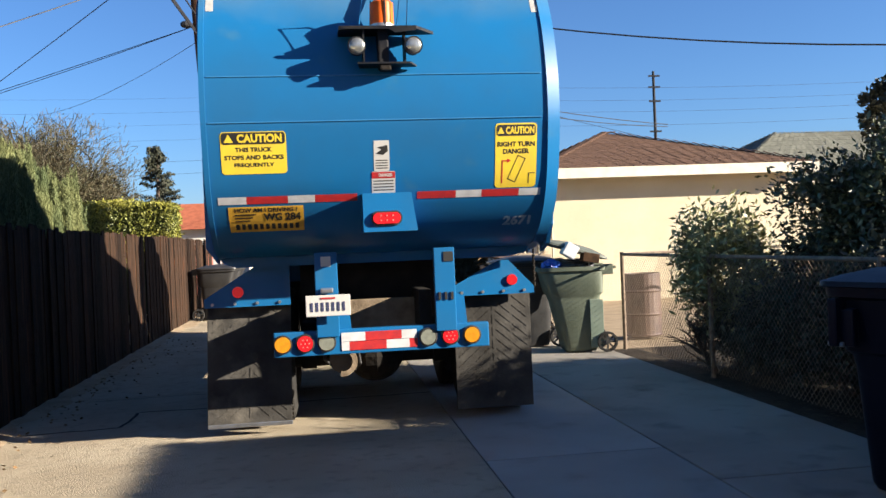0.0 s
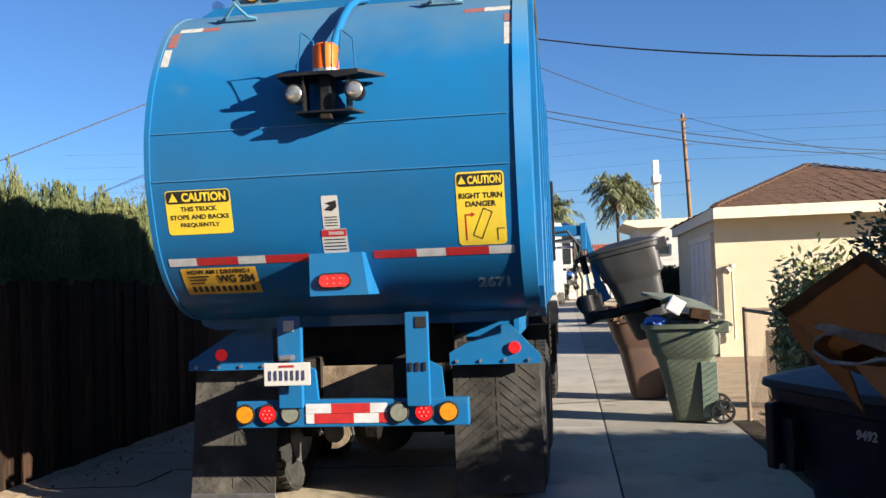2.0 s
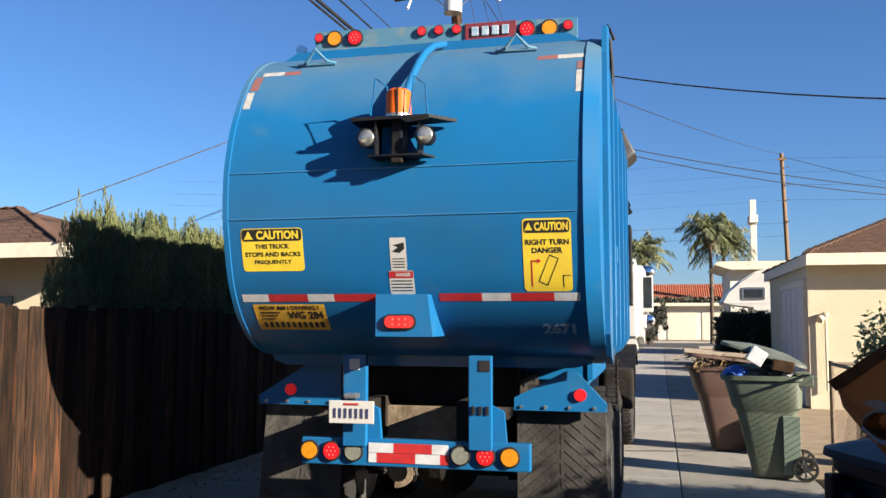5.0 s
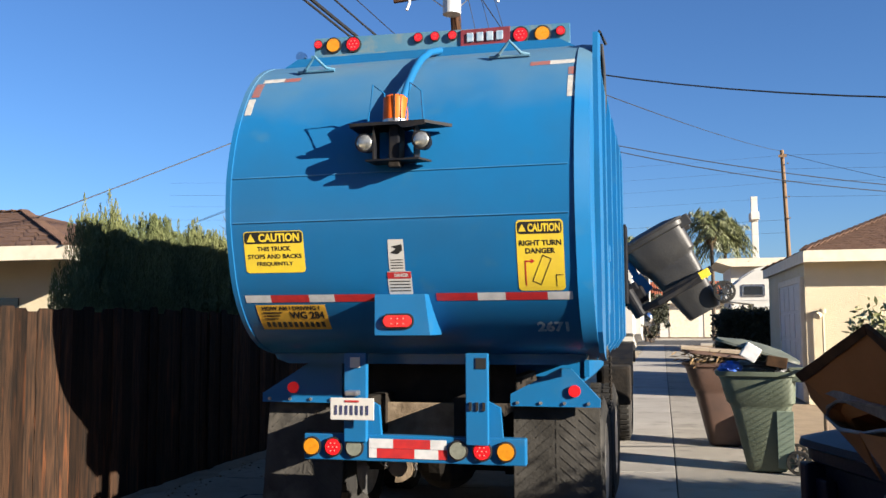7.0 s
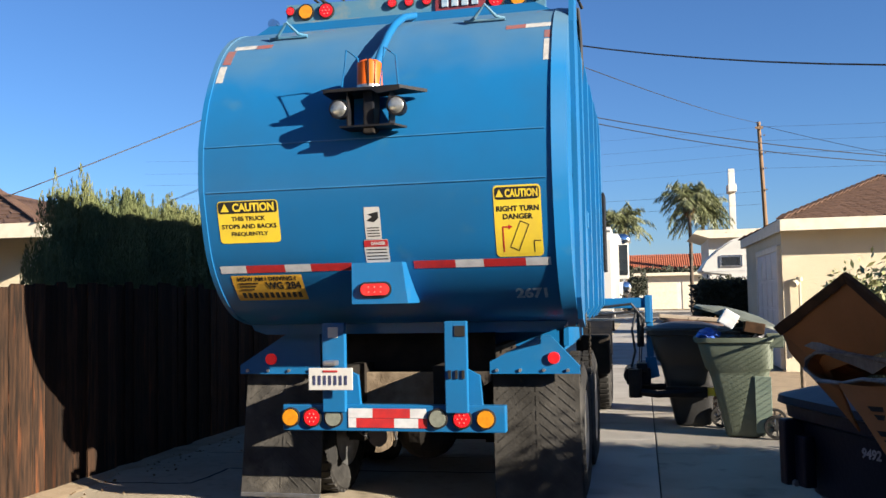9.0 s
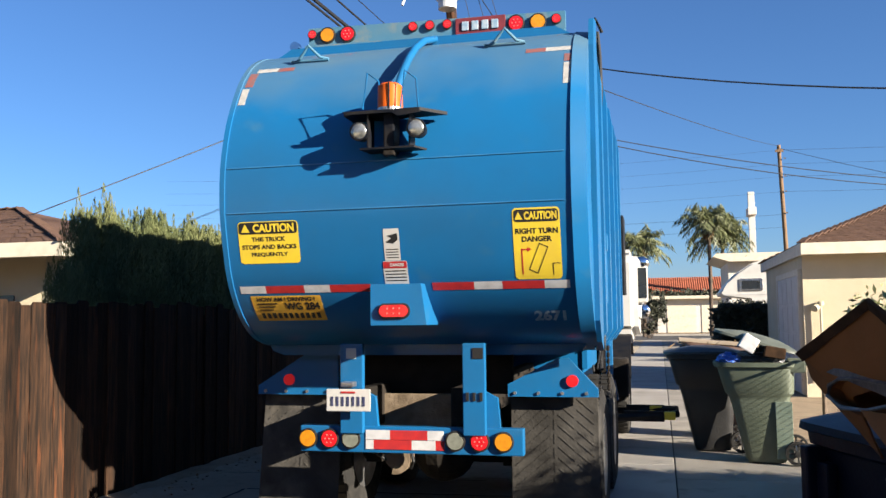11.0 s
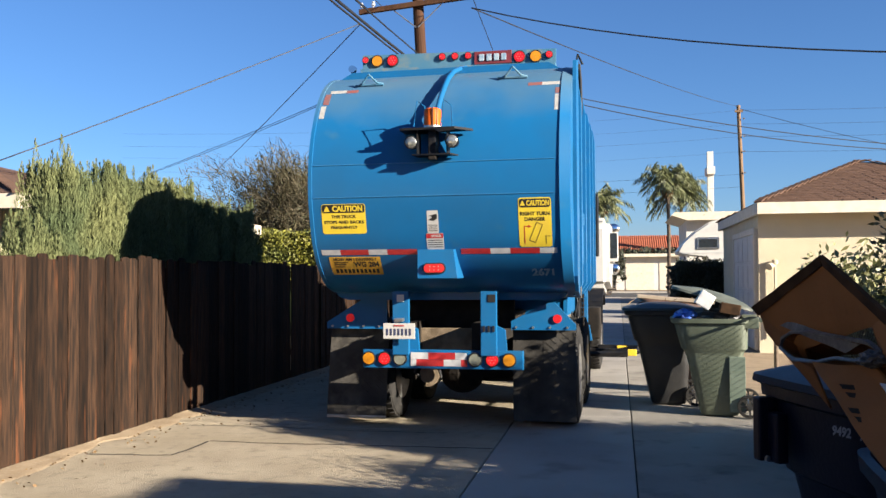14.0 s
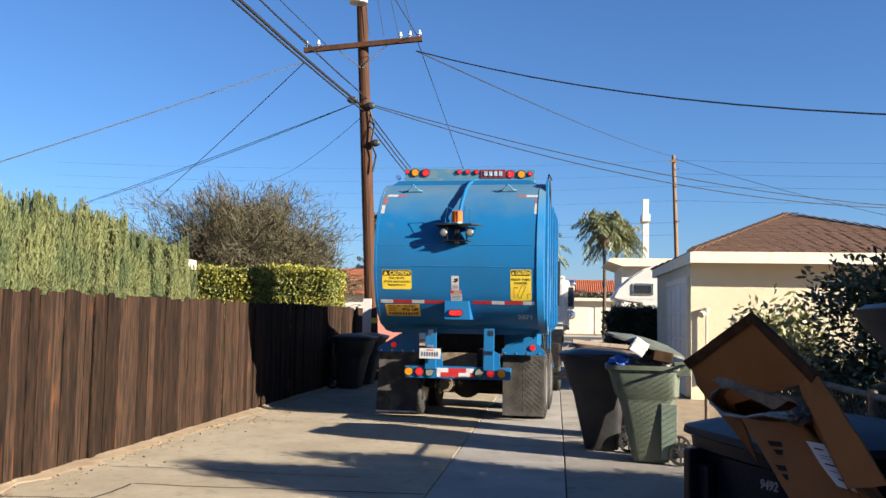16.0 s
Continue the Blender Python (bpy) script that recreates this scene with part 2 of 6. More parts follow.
TWIG = material("dry_tree_twig", (0.0805, 0.0665, 0.0385), 0.9, second=(0.0385, 0.035, 0.0196), scale=5, island=0.45)
LIMB = material("pale_dry_limb_bark", (0.14, 0.119, 0.084), 0.9, second=(0.07, 0.0595, 0.042), scale=5, island=0.3)
OLIVE_LEAF = material("sparse_olive_leaf", (0.0525, 0.0525, 0.021), 0.7, second=(0.0315, 0.035, 0.014), scale=4, island=0.4)
BARK = material("grey_brown_bark", (0.112, 0.084, 0.063), 0.9, second=(0.063, 0.049, 0.0385), scale=6, bump=0.5)
LITTER = material("dry_leaf_litter", (0.21, 0.14, 0.07), 0.9, second=(0.126, 0.077, 0.042), scale=5, island=0.4)
WIRE_MESH = material("rusty_chain_link_wire", (0.16, 0.115, 0.075), 0.75, 0.1, second=(0.09, 0.06, 0.04), scale=20)
HILL = material("hazy_dry_hill", (0.21, 0.168, 0.14), 0.95, second=(0.168, 0.14, 0.119), scale=0.05)


def dusty_top(m, low, high, colour):
    """Road dust that settles on the upper curve of a painted shell, broken up by noise."""
    t = m.node_tree
    N, L = t.nodes.new, t.links.new
    b = t.nodes["Principled BSDF"]
    paint = b.inputs["Base Color"].links[0].from_socket
    co, sep, no = N("ShaderNodeTexCoord"), N("ShaderNodeSeparateXYZ"), N("ShaderNodeTexNoise")
    no.inputs["Scale"].default_value, no.inputs["Detail"].default_value = 2.2, 7
    L(co.outputs["Object"], sep.inputs[0])
    L(co.outputs["Object"], no.inputs["Vector"])
    lift, rng, mix = N("ShaderNodeMath"), N("ShaderNodeMapRange"), N("ShaderNodeMix")
    lift.operation = "MULTIPLY_ADD"
    L(no.outputs[0], lift.inputs[0])
    lift.inputs[1].default_value = 0.6
    L(sep.outputs[2], lift.inputs[2])
    rng.inputs[1].default_value, rng.inputs[2].default_value, rng.inputs[4].default_value = low + 0.3, high + 0.3, 0.8
    L(lift.outputs[0], rng.inputs[0])
    mix.data_type = "RGBA"
    L(rng.outputs[0], mix.inputs[0])
    L(paint, mix.inputs[6])
    mix.inputs[7].default_value = (*colour, 1)
    L(mix.outputs[2], b.inputs["Base Color"])
    return m


TAIL_PAINT = dusty_top(material("dusty_tailgate_paint", (0.0072, 0.104, 0.256), 0.36, second=(0.0112, 0.093, 0.217), scale=1.6, spots=(0.0372, 0.1178, 0.1984), spot_scale=4, spot_at=(0.62, 0.95), bump=0.03, bump_scale=5, coat=0.2), 2.9, 3.55, (0.093, 0.1488, 0.1736))
for dull in (BLACK_METAL, DIRTY, ORANGE):
    dull.node_tree.nodes["Principled BSDF"].inputs["Specular IOR Level"].default_value = 0.15
for paint in (TAIL_PAINT, BLUE):
    paint.node_tree.nodes["Principled BSDF"].inputs["Specular IOR Level"].default_value = 0.22
    paint.node_tree.nodes["Principled BSDF"].inputs["Coat Weight"].default_value = 0.04


# ---- mesh helpers ----
ORIGIN = {}


def thing(name, at=(0, 0, 0), label="", category="", group="", kind=""):
    """An Empty at the base of a thing; its parts are written in world metres."""
    ob = new(name)
    ob.empty_display_size = 0.2
    ob.location = at
    ORIGIN[ob.name] = Vector(at)
    return tagged(ob, label, category, group, kind)


def part(name, bm, mat, parent=None, label="", smooth=False, kind=""):
    """Links a bmesh as one mesh object under a thing or a part."""
    if not isinstance(bm, bpy.types.Mesh):
        base = ORIGIN.get(parent.name, Vector()) if parent else Vector()
        if base.length:
            bmesh.ops.translate(bm, verts=bm.verts, vec=-base)
        bmesh.ops.recalc_face_normals(bm, faces=bm.faces)
        me = bpy.data.meshes.new(name)
        bm.to_mesh(me)
        bm.free()
    else:
        me = bm
    me.materials.clear()
    me.materials.append(mat)
    if smooth:
        for p in me.polygons:
            p.use_smooth = True
        me.set_sharp_from_angle(angle=radians(38))
    ob = new(name, me)
    if parent:
        ob.parent = parent
        ORIGIN[ob.name] = ORIGIN.get(parent.name, Vector())
    return tagged(ob, label, kind=kind)


def B():
    return bmesh.new()


def box(bm, x0, x1, y0, y1, z0, z1, bevel=0.0, turn=None):
    m = Matrix.Translation(((x0 + x1) / 2, (y0 + y1) / 2, (z0 + z1) / 2))
    if turn is not None:
        m = m @ turn
    vs = bmesh.ops.create_cube(bm, size=1, matrix=m @ Matrix.Diagonal((x1 - x0, y1 - y0, z1 - z0, 1)))["verts"]
    if bevel:
        es = list({e for v in vs for e in v.link_edges})
        bmesh.ops.bevel(bm, geom=es, offset=bevel, segments=2, affect="EDGES", profile=0.6)
    return bm


def cyl(bm, a, b, r, r2=None, seg=16, caps=True):
    a, b = Vector(a), Vector(b)
    d = b - a
    m = Matrix.Translation((a + b) / 2) @ d.to_track_quat("Z", "Y").to_matrix().to_4x4()
    bmesh.ops.create_cone(bm, cap_ends=caps, cap_tris=False, segments=seg, radius1=r, radius2=r if r2 is None else r2, depth=d.length, matrix=m)
    return bm


def tube(bm, pts, r, seg=8, r_end=None):
    """A bent round bar through the points."""
    pts = [Vector(p) for p in pts]
    rings = []
    up = Vector((0.31, 0.17, 0.93))
    for i, p in enumerate(pts):
        d = (pts[min(i + 1, len(pts) - 1)] - pts[max(i - 1, 0)]).normalized()
        s = d.cross(up).normalized()
        u = s.cross(d)
        rr = r if r_end is None else r + (r_end - r) * i / (len(pts) - 1)
        rings.append([bm.verts.new(p + rr * (math.cos(k * math.tau / seg) * s + math.sin(k * math.tau / seg) * u)) for k in range(seg)])
    for a, b in zip(rings, rings[1:]):
        for k in range(seg):
            bm.faces.new((a[k], a[(k + 1) % seg], b[(k + 1) % seg], b[k]))
    bm.faces.new(rings[0][::-1])
    bm.faces.new(rings[-1])
    return bm


def prism(bm, outline, axis, lo, hi):
    """A flat outline pushed through along an axis: 'x' takes (y, z), 'y' takes (x, z), 'z' takes (x, y)."""
    def at(p, v):
        return {"x": (v, p[0], p[1]), "y": (p[0], v, p[1]), "z": (p[0], p[1], v)}[axis]
    a = [bm.verts.new(at(p, lo)) for p in outline]
    b = [bm.verts.new(at(p, hi)) for p in outline]
    n = len(outline)
    for i in range(n):
        bm.faces.new((a[i], a[(i + 1) % n], b[(i + 1) % n], b[i]))
    bm.faces.new(a[::-1])
    bm.faces.new(b)
    return bm


def loft(bm, rings, close=True):
    vs = [[bm.verts.new(p) for p in ring] for ring in rings]
    n = len(vs[0])
    for a, b in zip(vs, vs[1:]):
        for k in range(n):
            bm.faces.new((a[k], a[(k + 1) % n], b[(k + 1) % n], b[k]))
    if close:
        bm.faces.new(vs[0][::-1])
        bm.faces.new(vs[-1])
    return bm


def rounded(cx, cy, hx, hy, z, n=20, power=0.45):
    out = []
    for k in range(n):
        a = k * math.tau / n
        c, s = math.cos(a), math.sin(a)
        out.append((cx + hx * math.copysign(abs(c) ** power, c), cy + hy * math.copysign(abs(s) ** power, s), z))
    return out


def lettering(text, width, height):
    """The letters as a flat mesh, centred, fitted into width by height."""
    curve = bpy.data.curves.new("lettering", "FONT")
    curve.body, curve.resolution_u, curve.offset = text, 3, 0.04
    ob = bpy.data.objects.new("lettering", curve)
    scene.collection.objects.link(ob)
    me = bpy.data.meshes.new_from_object(ob.evaluated_get(bpy.context.evaluated_depsgraph_get()))
    bpy.data.objects.remove(ob)
    bpy.data.curves.remove(curve)
    bm = B()
    bm.from_mesh(me)
    bpy.data.meshes.remove(me)
    xs, ys = [v.co.x for v in bm.verts], [v.co.y for v in bm.verts]
    w, h = max(xs) - min(xs), max(ys) - min(ys)
    for v in bm.verts:
        v.co = Vector(((v.co.x - (max(xs) + min(xs)) / 2) * width / w, (v.co.y - (max(ys) + min(ys)) / 2) * height / h, 0))
    return bm


def leaves(name, centres, along, long, wide, mat, parent=None, jitter=0.5, seed=1, label="", kind=""):
    """Small four-cornered leaves at the centres, lying roughly along the given ways."""
    rng = np.random.default_rng(seed)
    n = len(centres)
    d = along + rng.normal(0, jitter, (n, 3))
    d /= np.linalg.norm(d, axis=1)[:, None] + 1e-9
    s = np.cross(d, rng.normal(0, 1, (n, 3)))
    s /= np.linalg.norm(s, axis=1)[:, None] + 1e-9
    size = rng.uniform(0.6, 1.3, (n, 1))
    tip, side = d * long * size, s * wide * size
    v = np.stack([centres - tip / 2, centres + side / 2, centres + tip / 2, centres - side / 2], 1).reshape(-1, 3)
    base = np.array(ORIGIN.get(parent.name, (0, 0, 0))) if parent else np.zeros(3)
    me = bpy.data.meshes.new(name)
    me.from_pydata((v - base).tolist(), [], np.arange(4 * n).reshape(-1, 4).tolist())
    return part(name, me, mat, parent, label, kind=kind)


# ---- ground and alley ----
bm = B()
bmesh.ops.create_grid(bm, x_segments=2, y_segments=2, size=1500)
bmesh.ops.translate(bm, verts=bm.verts, vec=(0, 600, -0.045))
tagged(part("planting_bed", box(B(), 3.67, 7.6, -1.0, 10.5, -0.1, -0.012, 0.02), SOIL), "dark soil and leaf litter under the shrubs", "soil", kind="structure")
tagged(part("ground", bm, DIRT), "dry sandy dirt ground under and beside the alley", "ground", kind="structure")

alley = tagged(thing("alley_pavement"), "alley of three strips of worn concrete slabs", "pavement", kind="structure")


def slab(x0, x1, y0, y1, mat, drop=0.0):
    part("slab", box(B(), x0, x1, y0, y1, -0.14, 0.0 - drop, 0.008), mat, alley)


for i in range(16):
    y = -14 + i * 4.6
    slab(-2.49, 1.135, y, y + 4.588, CONCRETE_OLD)
    slab(1.145, 2.332, y + 1.1, y + 5.688, CONCRETE, 0.004)
    slab(2.343, 3.66, y + 0.3, y + 4.885, CONCRETE_DARK, 0.002)
bm = box(B(), -2.27, 3.65, -14, 59, -0.14, -0.02)
tagged(part("joint_bed", bm, CRACK, alley), "dark filled joints between the slabs")


def crack(points, w):
    bm = B()
    for p, q in zip(points, points[1:]):
        p, q = Vector((*p, 0.0)), Vector((*q, 0.0))
        n = max(2, int((q - p).length / 0.12))
        for i in range(n):
            a, b = p.lerp(q, i / n), p.lerp(q, (i + 1) / n)
            s = (q - p).cross(Vector((0, 0, 1))).normalized()
            da, db = (0.03 * noise.noise(Vector((v.x * 5, v.y * 5, 1.0))) for v in (a, b))
            bm.faces.new([bm.verts.new(v + Vector((0, 0, 0.0015))) for v in (a + s * (da - w), b + s * (db - w), b + s * (db + w), a + s * (da + w))])
    part("crack", bm, CRACK, alley, "dark crack across the concrete")


crack([(-2.25, 7.36), (-1.5, 7.43), (-1.47, 8.07), (-0.5, 8.1), (1.13, 8.18)], 0.015)
crack([(-2.1, 8.85), (-1.2, 8.9), (-0.3, 8.82), (0.6, 8.86)], 0.007)
crack([(-2.2, 12.9), (-1.2, 12.7), (0.2, 12.95), (1.1, 12.8)], 0.006)
bm = box(B(), -60, 60, 60.5, 74, -0.12, -0.01)
tagged(part("road", bm, ASPHALT), "sunlit grey asphalt cross street", "road", kind="structure")
bm = box(B(), -60, -3.2, 59.9, 60.5, -0.14, 0.1, 0.02)
box(bm, 4.6, 60, 59.9, 60.5, -0.14, 0.1, 0.02)
box(bm, -60, 60, 74, 76, -0.14, 0.1, 0.02)
tagged(part("pavement", bm, CONCRETE), "pale concrete kerb and footway of the cross street", "kerb", kind="structure")


# ---- the refuse truck ----
TRUCK_AT = (0.55, 6.34, 0.0)
truck = thing("garbage_truck", TRUCK_AT, "blue side-loading garbage truck with yellow caution signs and white cab", "garbage truck")
PROFILE = [(1.28, 7.2), (1.3, 6.8), (1.335, 6.52), (1.42, 6.31), (1.54, 6.15), (1.68, 6.035), (1.81, 5.965), (1.94, 5.925), (2.08, 5.89), (2.228, 5.86), (2.232, 5.86),
           (2.38, 5.855), (2.528, 5.86), (2.532, 5.86), (2.7, 5.895), (2.85, 5.94), (3.02, 6.02), (3.2, 6.13), (3.34, 6.27), (3.45, 6.45), (3.54, 6.75), (3.58, 7.2)]


_z = np.linspace(1.28, 3.58, 60)
_k = np.array(PROFILE)
PROFILE = [(float(z), float(np.interp(z, _k[:, 0], _k[:, 1]))) for z in _z]
for _ in range(2):
    PROFILE = [PROFILE[0]] + [(b[0], (a[1] + 2 * b[1] + c[1]) / 4) for a, b, c in zip(PROFILE, PROFILE[1:], PROFILE[2:])] + [PROFILE[-1]]


def face_y(z):
    return float(np.interp(z, [p[0] for p in PROFILE], [p[1] for p in PROFILE]))


def on_face(bm, x, z, lift=0.004):
    """Lays a flat mesh (x, y) on the curved rear face, with its centre at x, z."""
    for _ in range(3):
        tall = [e for e in bm.edges if abs(e.verts[0].co.y - e.verts[1].co.y) > 0.035]
        if tall:
            bmesh.ops.subdivide_edges(bm, edges=tall, cuts=1)
    for v in bm.verts:
        zz = z + v.co.y
        v.co = Vector((x + v.co.x, face_y(zz) - 0.3 * lift - v.co.z, zz))
    return bm


def patch(w, h, r=0.0, nx=2, nz=6, thick=0.0008):
    """A thin rounded sheet, centred, cut finely enough to bend."""
    bm = B()
    rows = []
    arc = [h / 2 - r + r * math.sin(k * math.pi / 12) for k in range(7)] if r > 0.003 else [h / 2]
    flat = [(-1 + 2 * k / nz) * (h / 2 - r) for k in range(1, nz)]
    levels = sorted([-v for v in arc] + flat + arc)
    for j in range(len(levels)):
        y = levels[j]
        d = max(0.0, r - (h / 2 - abs(y)))
        half = w / 2 - (r - math.sqrt(max(0, r * r - d * d)) if d > 0 else 0)
        rows.append([bm.verts.new((-half + 2 * half * i / nx, y, 0)) for i in range(nx + 1)])
    for a, b in zip(rows, rows[1:]):
        for i in range(nx):
            bm.faces.new((a[i], a[i + 1], b[i + 1], b[i]))
    out = bmesh.ops.extrude_face_region(bm, geom=list(bm.faces))
    bmesh.ops.translate(bm, verts=[v for v in out["geom"] if isinstance(v, bmesh.types.BMVert)], vec=(0, 0, thick))
    return bm


def disc_on(bm, x, y, z, r, deep=0.03, seg=24):
    return cyl(bm, (x, y, z), (x, y - deep, z), r, r * 0.94, seg)


# barrel-shaped tailgate: a shell pushed across, with two weld seams
outline = [(y, z) for z, y in PROFILE]
tail = part("tailgate", prism(B(), outline, "x", -0.54, 1.74), TAIL_PAINT, truck, "dusty blue curved steel tailgate", True)
for z in (2.23, 2.53):
    bm = B()
    box(bm, -0.53, 1.70, face_y(z) - 0.006, face_y(z) + 0.03, z - 0.0035, z + 0.0035, 0.001)
    part("weld_seam", bm, WELD, tail, "pale weld seam")
# side flanges that follow the barrel
for x0, x1, recede in ((1.74, 1.832, 0.032), (-0.575, -0.54, 0.0)):
    band = [(y - 0.013, z) for z, y in PROFILE] + [(y + 0.34 if 1.3 < z < 3.5 else y + 0.1, z) for z, y in reversed(PROFILE)]
    bm = prism(B(), band, "x", x0, x1)
    for v in bm.verts:
        if v.co.x > x1 - 0.01:
            v.co.y += recede
    part("side_flange", bm, TAIL_PAINT, tail, "", True)
bm = B()
prism(bm, [(6.28, 1.5), (6.28, 3.3), (6.36, 3.5), (6.6, 3.56), (6.6, 1.3), (6.4, 1.36)], "x", 1.832, 1.865)
part("corner_post", bm, BLUE, tail)
# body behind the tailgate
bm = B()
sect = [(-0.45, 1.27), (1.6, 1.27), (1.72, 1.3), (1.79, 1.4), (1.79, 3.3), (1.72, 3.48), (1.58, 3.56), (-0.4, 3.56), (-0.54, 3.48), (-0.6, 3.3), (-0.6, 1.4), (-0.54, 1.3)]
prism(bm, sect, "y", 6.62, 9.7)
body = part("body", bm, BLUE, truck, "blue ribbed steel refuse body")
for y, w in ((6.78, 0.14), (7.5, 0.12), (8.3, 0.12), (9.0, 0.12), (9.55, 0.15)):
    for side in (1, -1):
        xo = 1.79 if side > 0 else -0.6
        out = xo + side * 0.085
        rib = [(xo, 1.3), (out, 1.42), (out, 3.2), (out - side * 0.02, 3.34), (xo - side * 0.05, 3.46)]
        part("rib", prism(B(), rib, "y", y, y + w), BLUE, body)
bm = B()
for z in (1.45, 2.35):
    box(bm, 1.79, 1.83, 6.7, 9.65, z, z + 0.07, 0.01)
part("side_rail", bm, BLUE, body)
bm = tube(B(), [(1.85, 7.02, 3.62), (1.862, 7.04, 3.45), (1.866, 7.06, 3.2), (1.84, 7.1, 2.9)], 0.012)
tube(bm, [(1.83, 7.0, 3.68), (1.85, 7.06, 3.4), (1.855, 7.12, 2.8), (1.81, 7.16, 2.4)], 0.008)
tube(bm, [(1.78, 6.96, 3.5), (1.84, 6.96, 3.7), (1.88, 7.04, 3.62)], 0.012)
part("hydraulic_hose", bm, WIRE, body, "black hydraulic hoses down the body corner")
bm = cyl(B(), (1.83, 7.05, 1.62), (1.83, 7.05, 2.02), 0.045, seg=12)
box(bm, 1.80, 1.88, 6.98, 7.12, 2.0, 2.12, 0.01)
part("tailgate_cylinder", bm, BLUE, body)
part("cylinder_rod", cyl(B(), (1.83, 7.05, 1.28), (1.83, 7.05, 1.64), 0.022, seg=10), CHROME, body)
bm = B()
for i in range(7):
    bmesh.ops.create_icosphere(bm, subdivisions=1, radius=0.022, matrix=Matrix.Translation((1.87, 6.95, 1.30 - i * 0.045)) @ Matrix.Diagonal((0.6, 0.6, 1.25, 1)))
part("safety_chain", bm, DIRTY, body, "hanging steel safety chain")
part("side_panel", box(B(), 1.84, 1.9, 9.62, 10.05, 1.75, 2.55, 0.005), BLACK_METAL, body, "black rubber splash panel")
# hopper: side walls that slope down towards the cab
bm = B()
prism(bm, [(9.7, 1.0), (11.95, 1.0), (11.95, 1.5), (11.55, 1.95), (9.7, 2.4)], "x", -0.5, -0.44)
prism(bm, [(9.7, 1.0), (11.95, 1.0), (11.95, 1.72), (11.25, 2.66), (9.96, 2.9), (9.76, 3.2), (9.7, 3.2)], "x", 1.45, 1.5)
box(bm, -0.44, 1.45, 9.72, 9.78, 1.0, 3.2)
box(bm, -0.44, 1.45, 11.88, 11.95, 1.0, 1.6)
box(bm, -0.44, 1.45, 9.78, 11.88, 0.95, 1.02)
part("hopper", bm, BLUE, truck, "open blue loading hopper behind the cab")
# chassis and running gear
bm = B()
for x in (0.2, 0.86):
    box(bm, x, x + 0.09, 6.36, 13.9, 0.78, 1.06, 0.01)
for y in (6.9, 8.2, 9.6, 11.3):
    box(bm, 0.24, 0.9, y, y + 0.1, 0.8, 1.02)
chassis = part("chassis", bm, DIRTY, truck, "dirty dark chassis rails")
bm = box(B(), 0.24, 0.97, 6.70, 6.74, 0.74, 0.99, 0.01)
part("rear_plate", bm, RUSTY, chassis, "dusty brown steel plate behind the bumper")
for y in (7.37, 8.75):
    bm = cyl(B(), (-0.55, y, 0.5), (1.7, y, 0.5), 0.085, seg=14)
    bmesh.ops.create_uvsphere(bm, u_segments=16, v_segments=10, radius=0.24, matrix=Matrix.Translation((0.58, y - 0.04, 0.5)) @ Matrix.Diagonal((1, 1.1, 0.95, 1)))
    part("axle", bm, DIRTY, chassis)
# Crescent added in the outline of the sunlit patch under the bumper.
ring = [(0.30 + q * math.cos(radians(d)), 0.50 + q * math.sin(radians(d))) for q, way in ((0.118, 1), (0.078, -1)) for d in range(-100, 41, 14)[::way]]
bm = prism(B(), ring, "y", 6.9, 6.99)
cyl(bm, (0.30, 6.98, 0.50), (0.30, 7.1, 0.50), 0.1, seg=18)
part("brake_chamber", bm, RUSTY, chassis, "dusty pale brake chamber with a crescent shaped like its sunlit edge")
bm = tube(B(), [(0.42, 6.9, 0.62), (0.44, 6.92, 0.48), (0.4, 7.0, 0.42)], 0.012, 8)
part("brake_hose", bm, WIRE, chassis, "black brake hose")
part("brake_hose", tube(B(), [(0.2, 6.9, 0.66), (0.16, 6.94, 0.52), (0.22, 7.0, 0.46)], 0.012, 8), WIRE, chassis, "black brake hose")
# Unseen beams, tanks and shaft, added to block the view under the truck.
for x in (-0.02, 1.06):
    bm = prism(B(), [(7.2, 0.42), (8.9, 0.42), (8.9, 0.58), (8.3, 0.74), (7.8, 0.74), (7.2, 0.58)], "x", x, x + 0.12)
    part("walking_beam", bm, DIRTY, chassis, "dirty suspension beam between the rear axles")
for i, x in enumerate((0.33, 0.66)):
    part("air_tank", cyl(B(), (x + 0.06, 7.95, 0.62), (x + 0.06, 8.45, 0.62), 0.13, seg=18), DIRTY, chassis, "dirty air tank between the rails")
part("drive_shaft", cyl(B(), (0.575, 8.8, 0.52), (0.575, 12.2, 0.72), 0.06, seg=12), DIRTY, chassis)
# Sill and black panel are added too, standing in for deep underbody shade.
part("body_sill", box(B(), 0.0, 1.2, 6.86, 6.92, 0.98, 1.3, 0.01), DIRTY, chassis, "dirty cross sill added to close the gap under the body")
part("shade_panel", box(B(), -0.06, 1.2, 9.0, 9.03, 0.2, 1.0, 0.01), RUBBER, chassis, "black panel added ahead of the axles in place of underbody shade")
bm = box(B(), -0.5, 0.2, 9.7, 11.2, 0.55, 1.05, 0.06)
part("fuel_tank", bm, DIRTY, chassis)


WHEELS = []


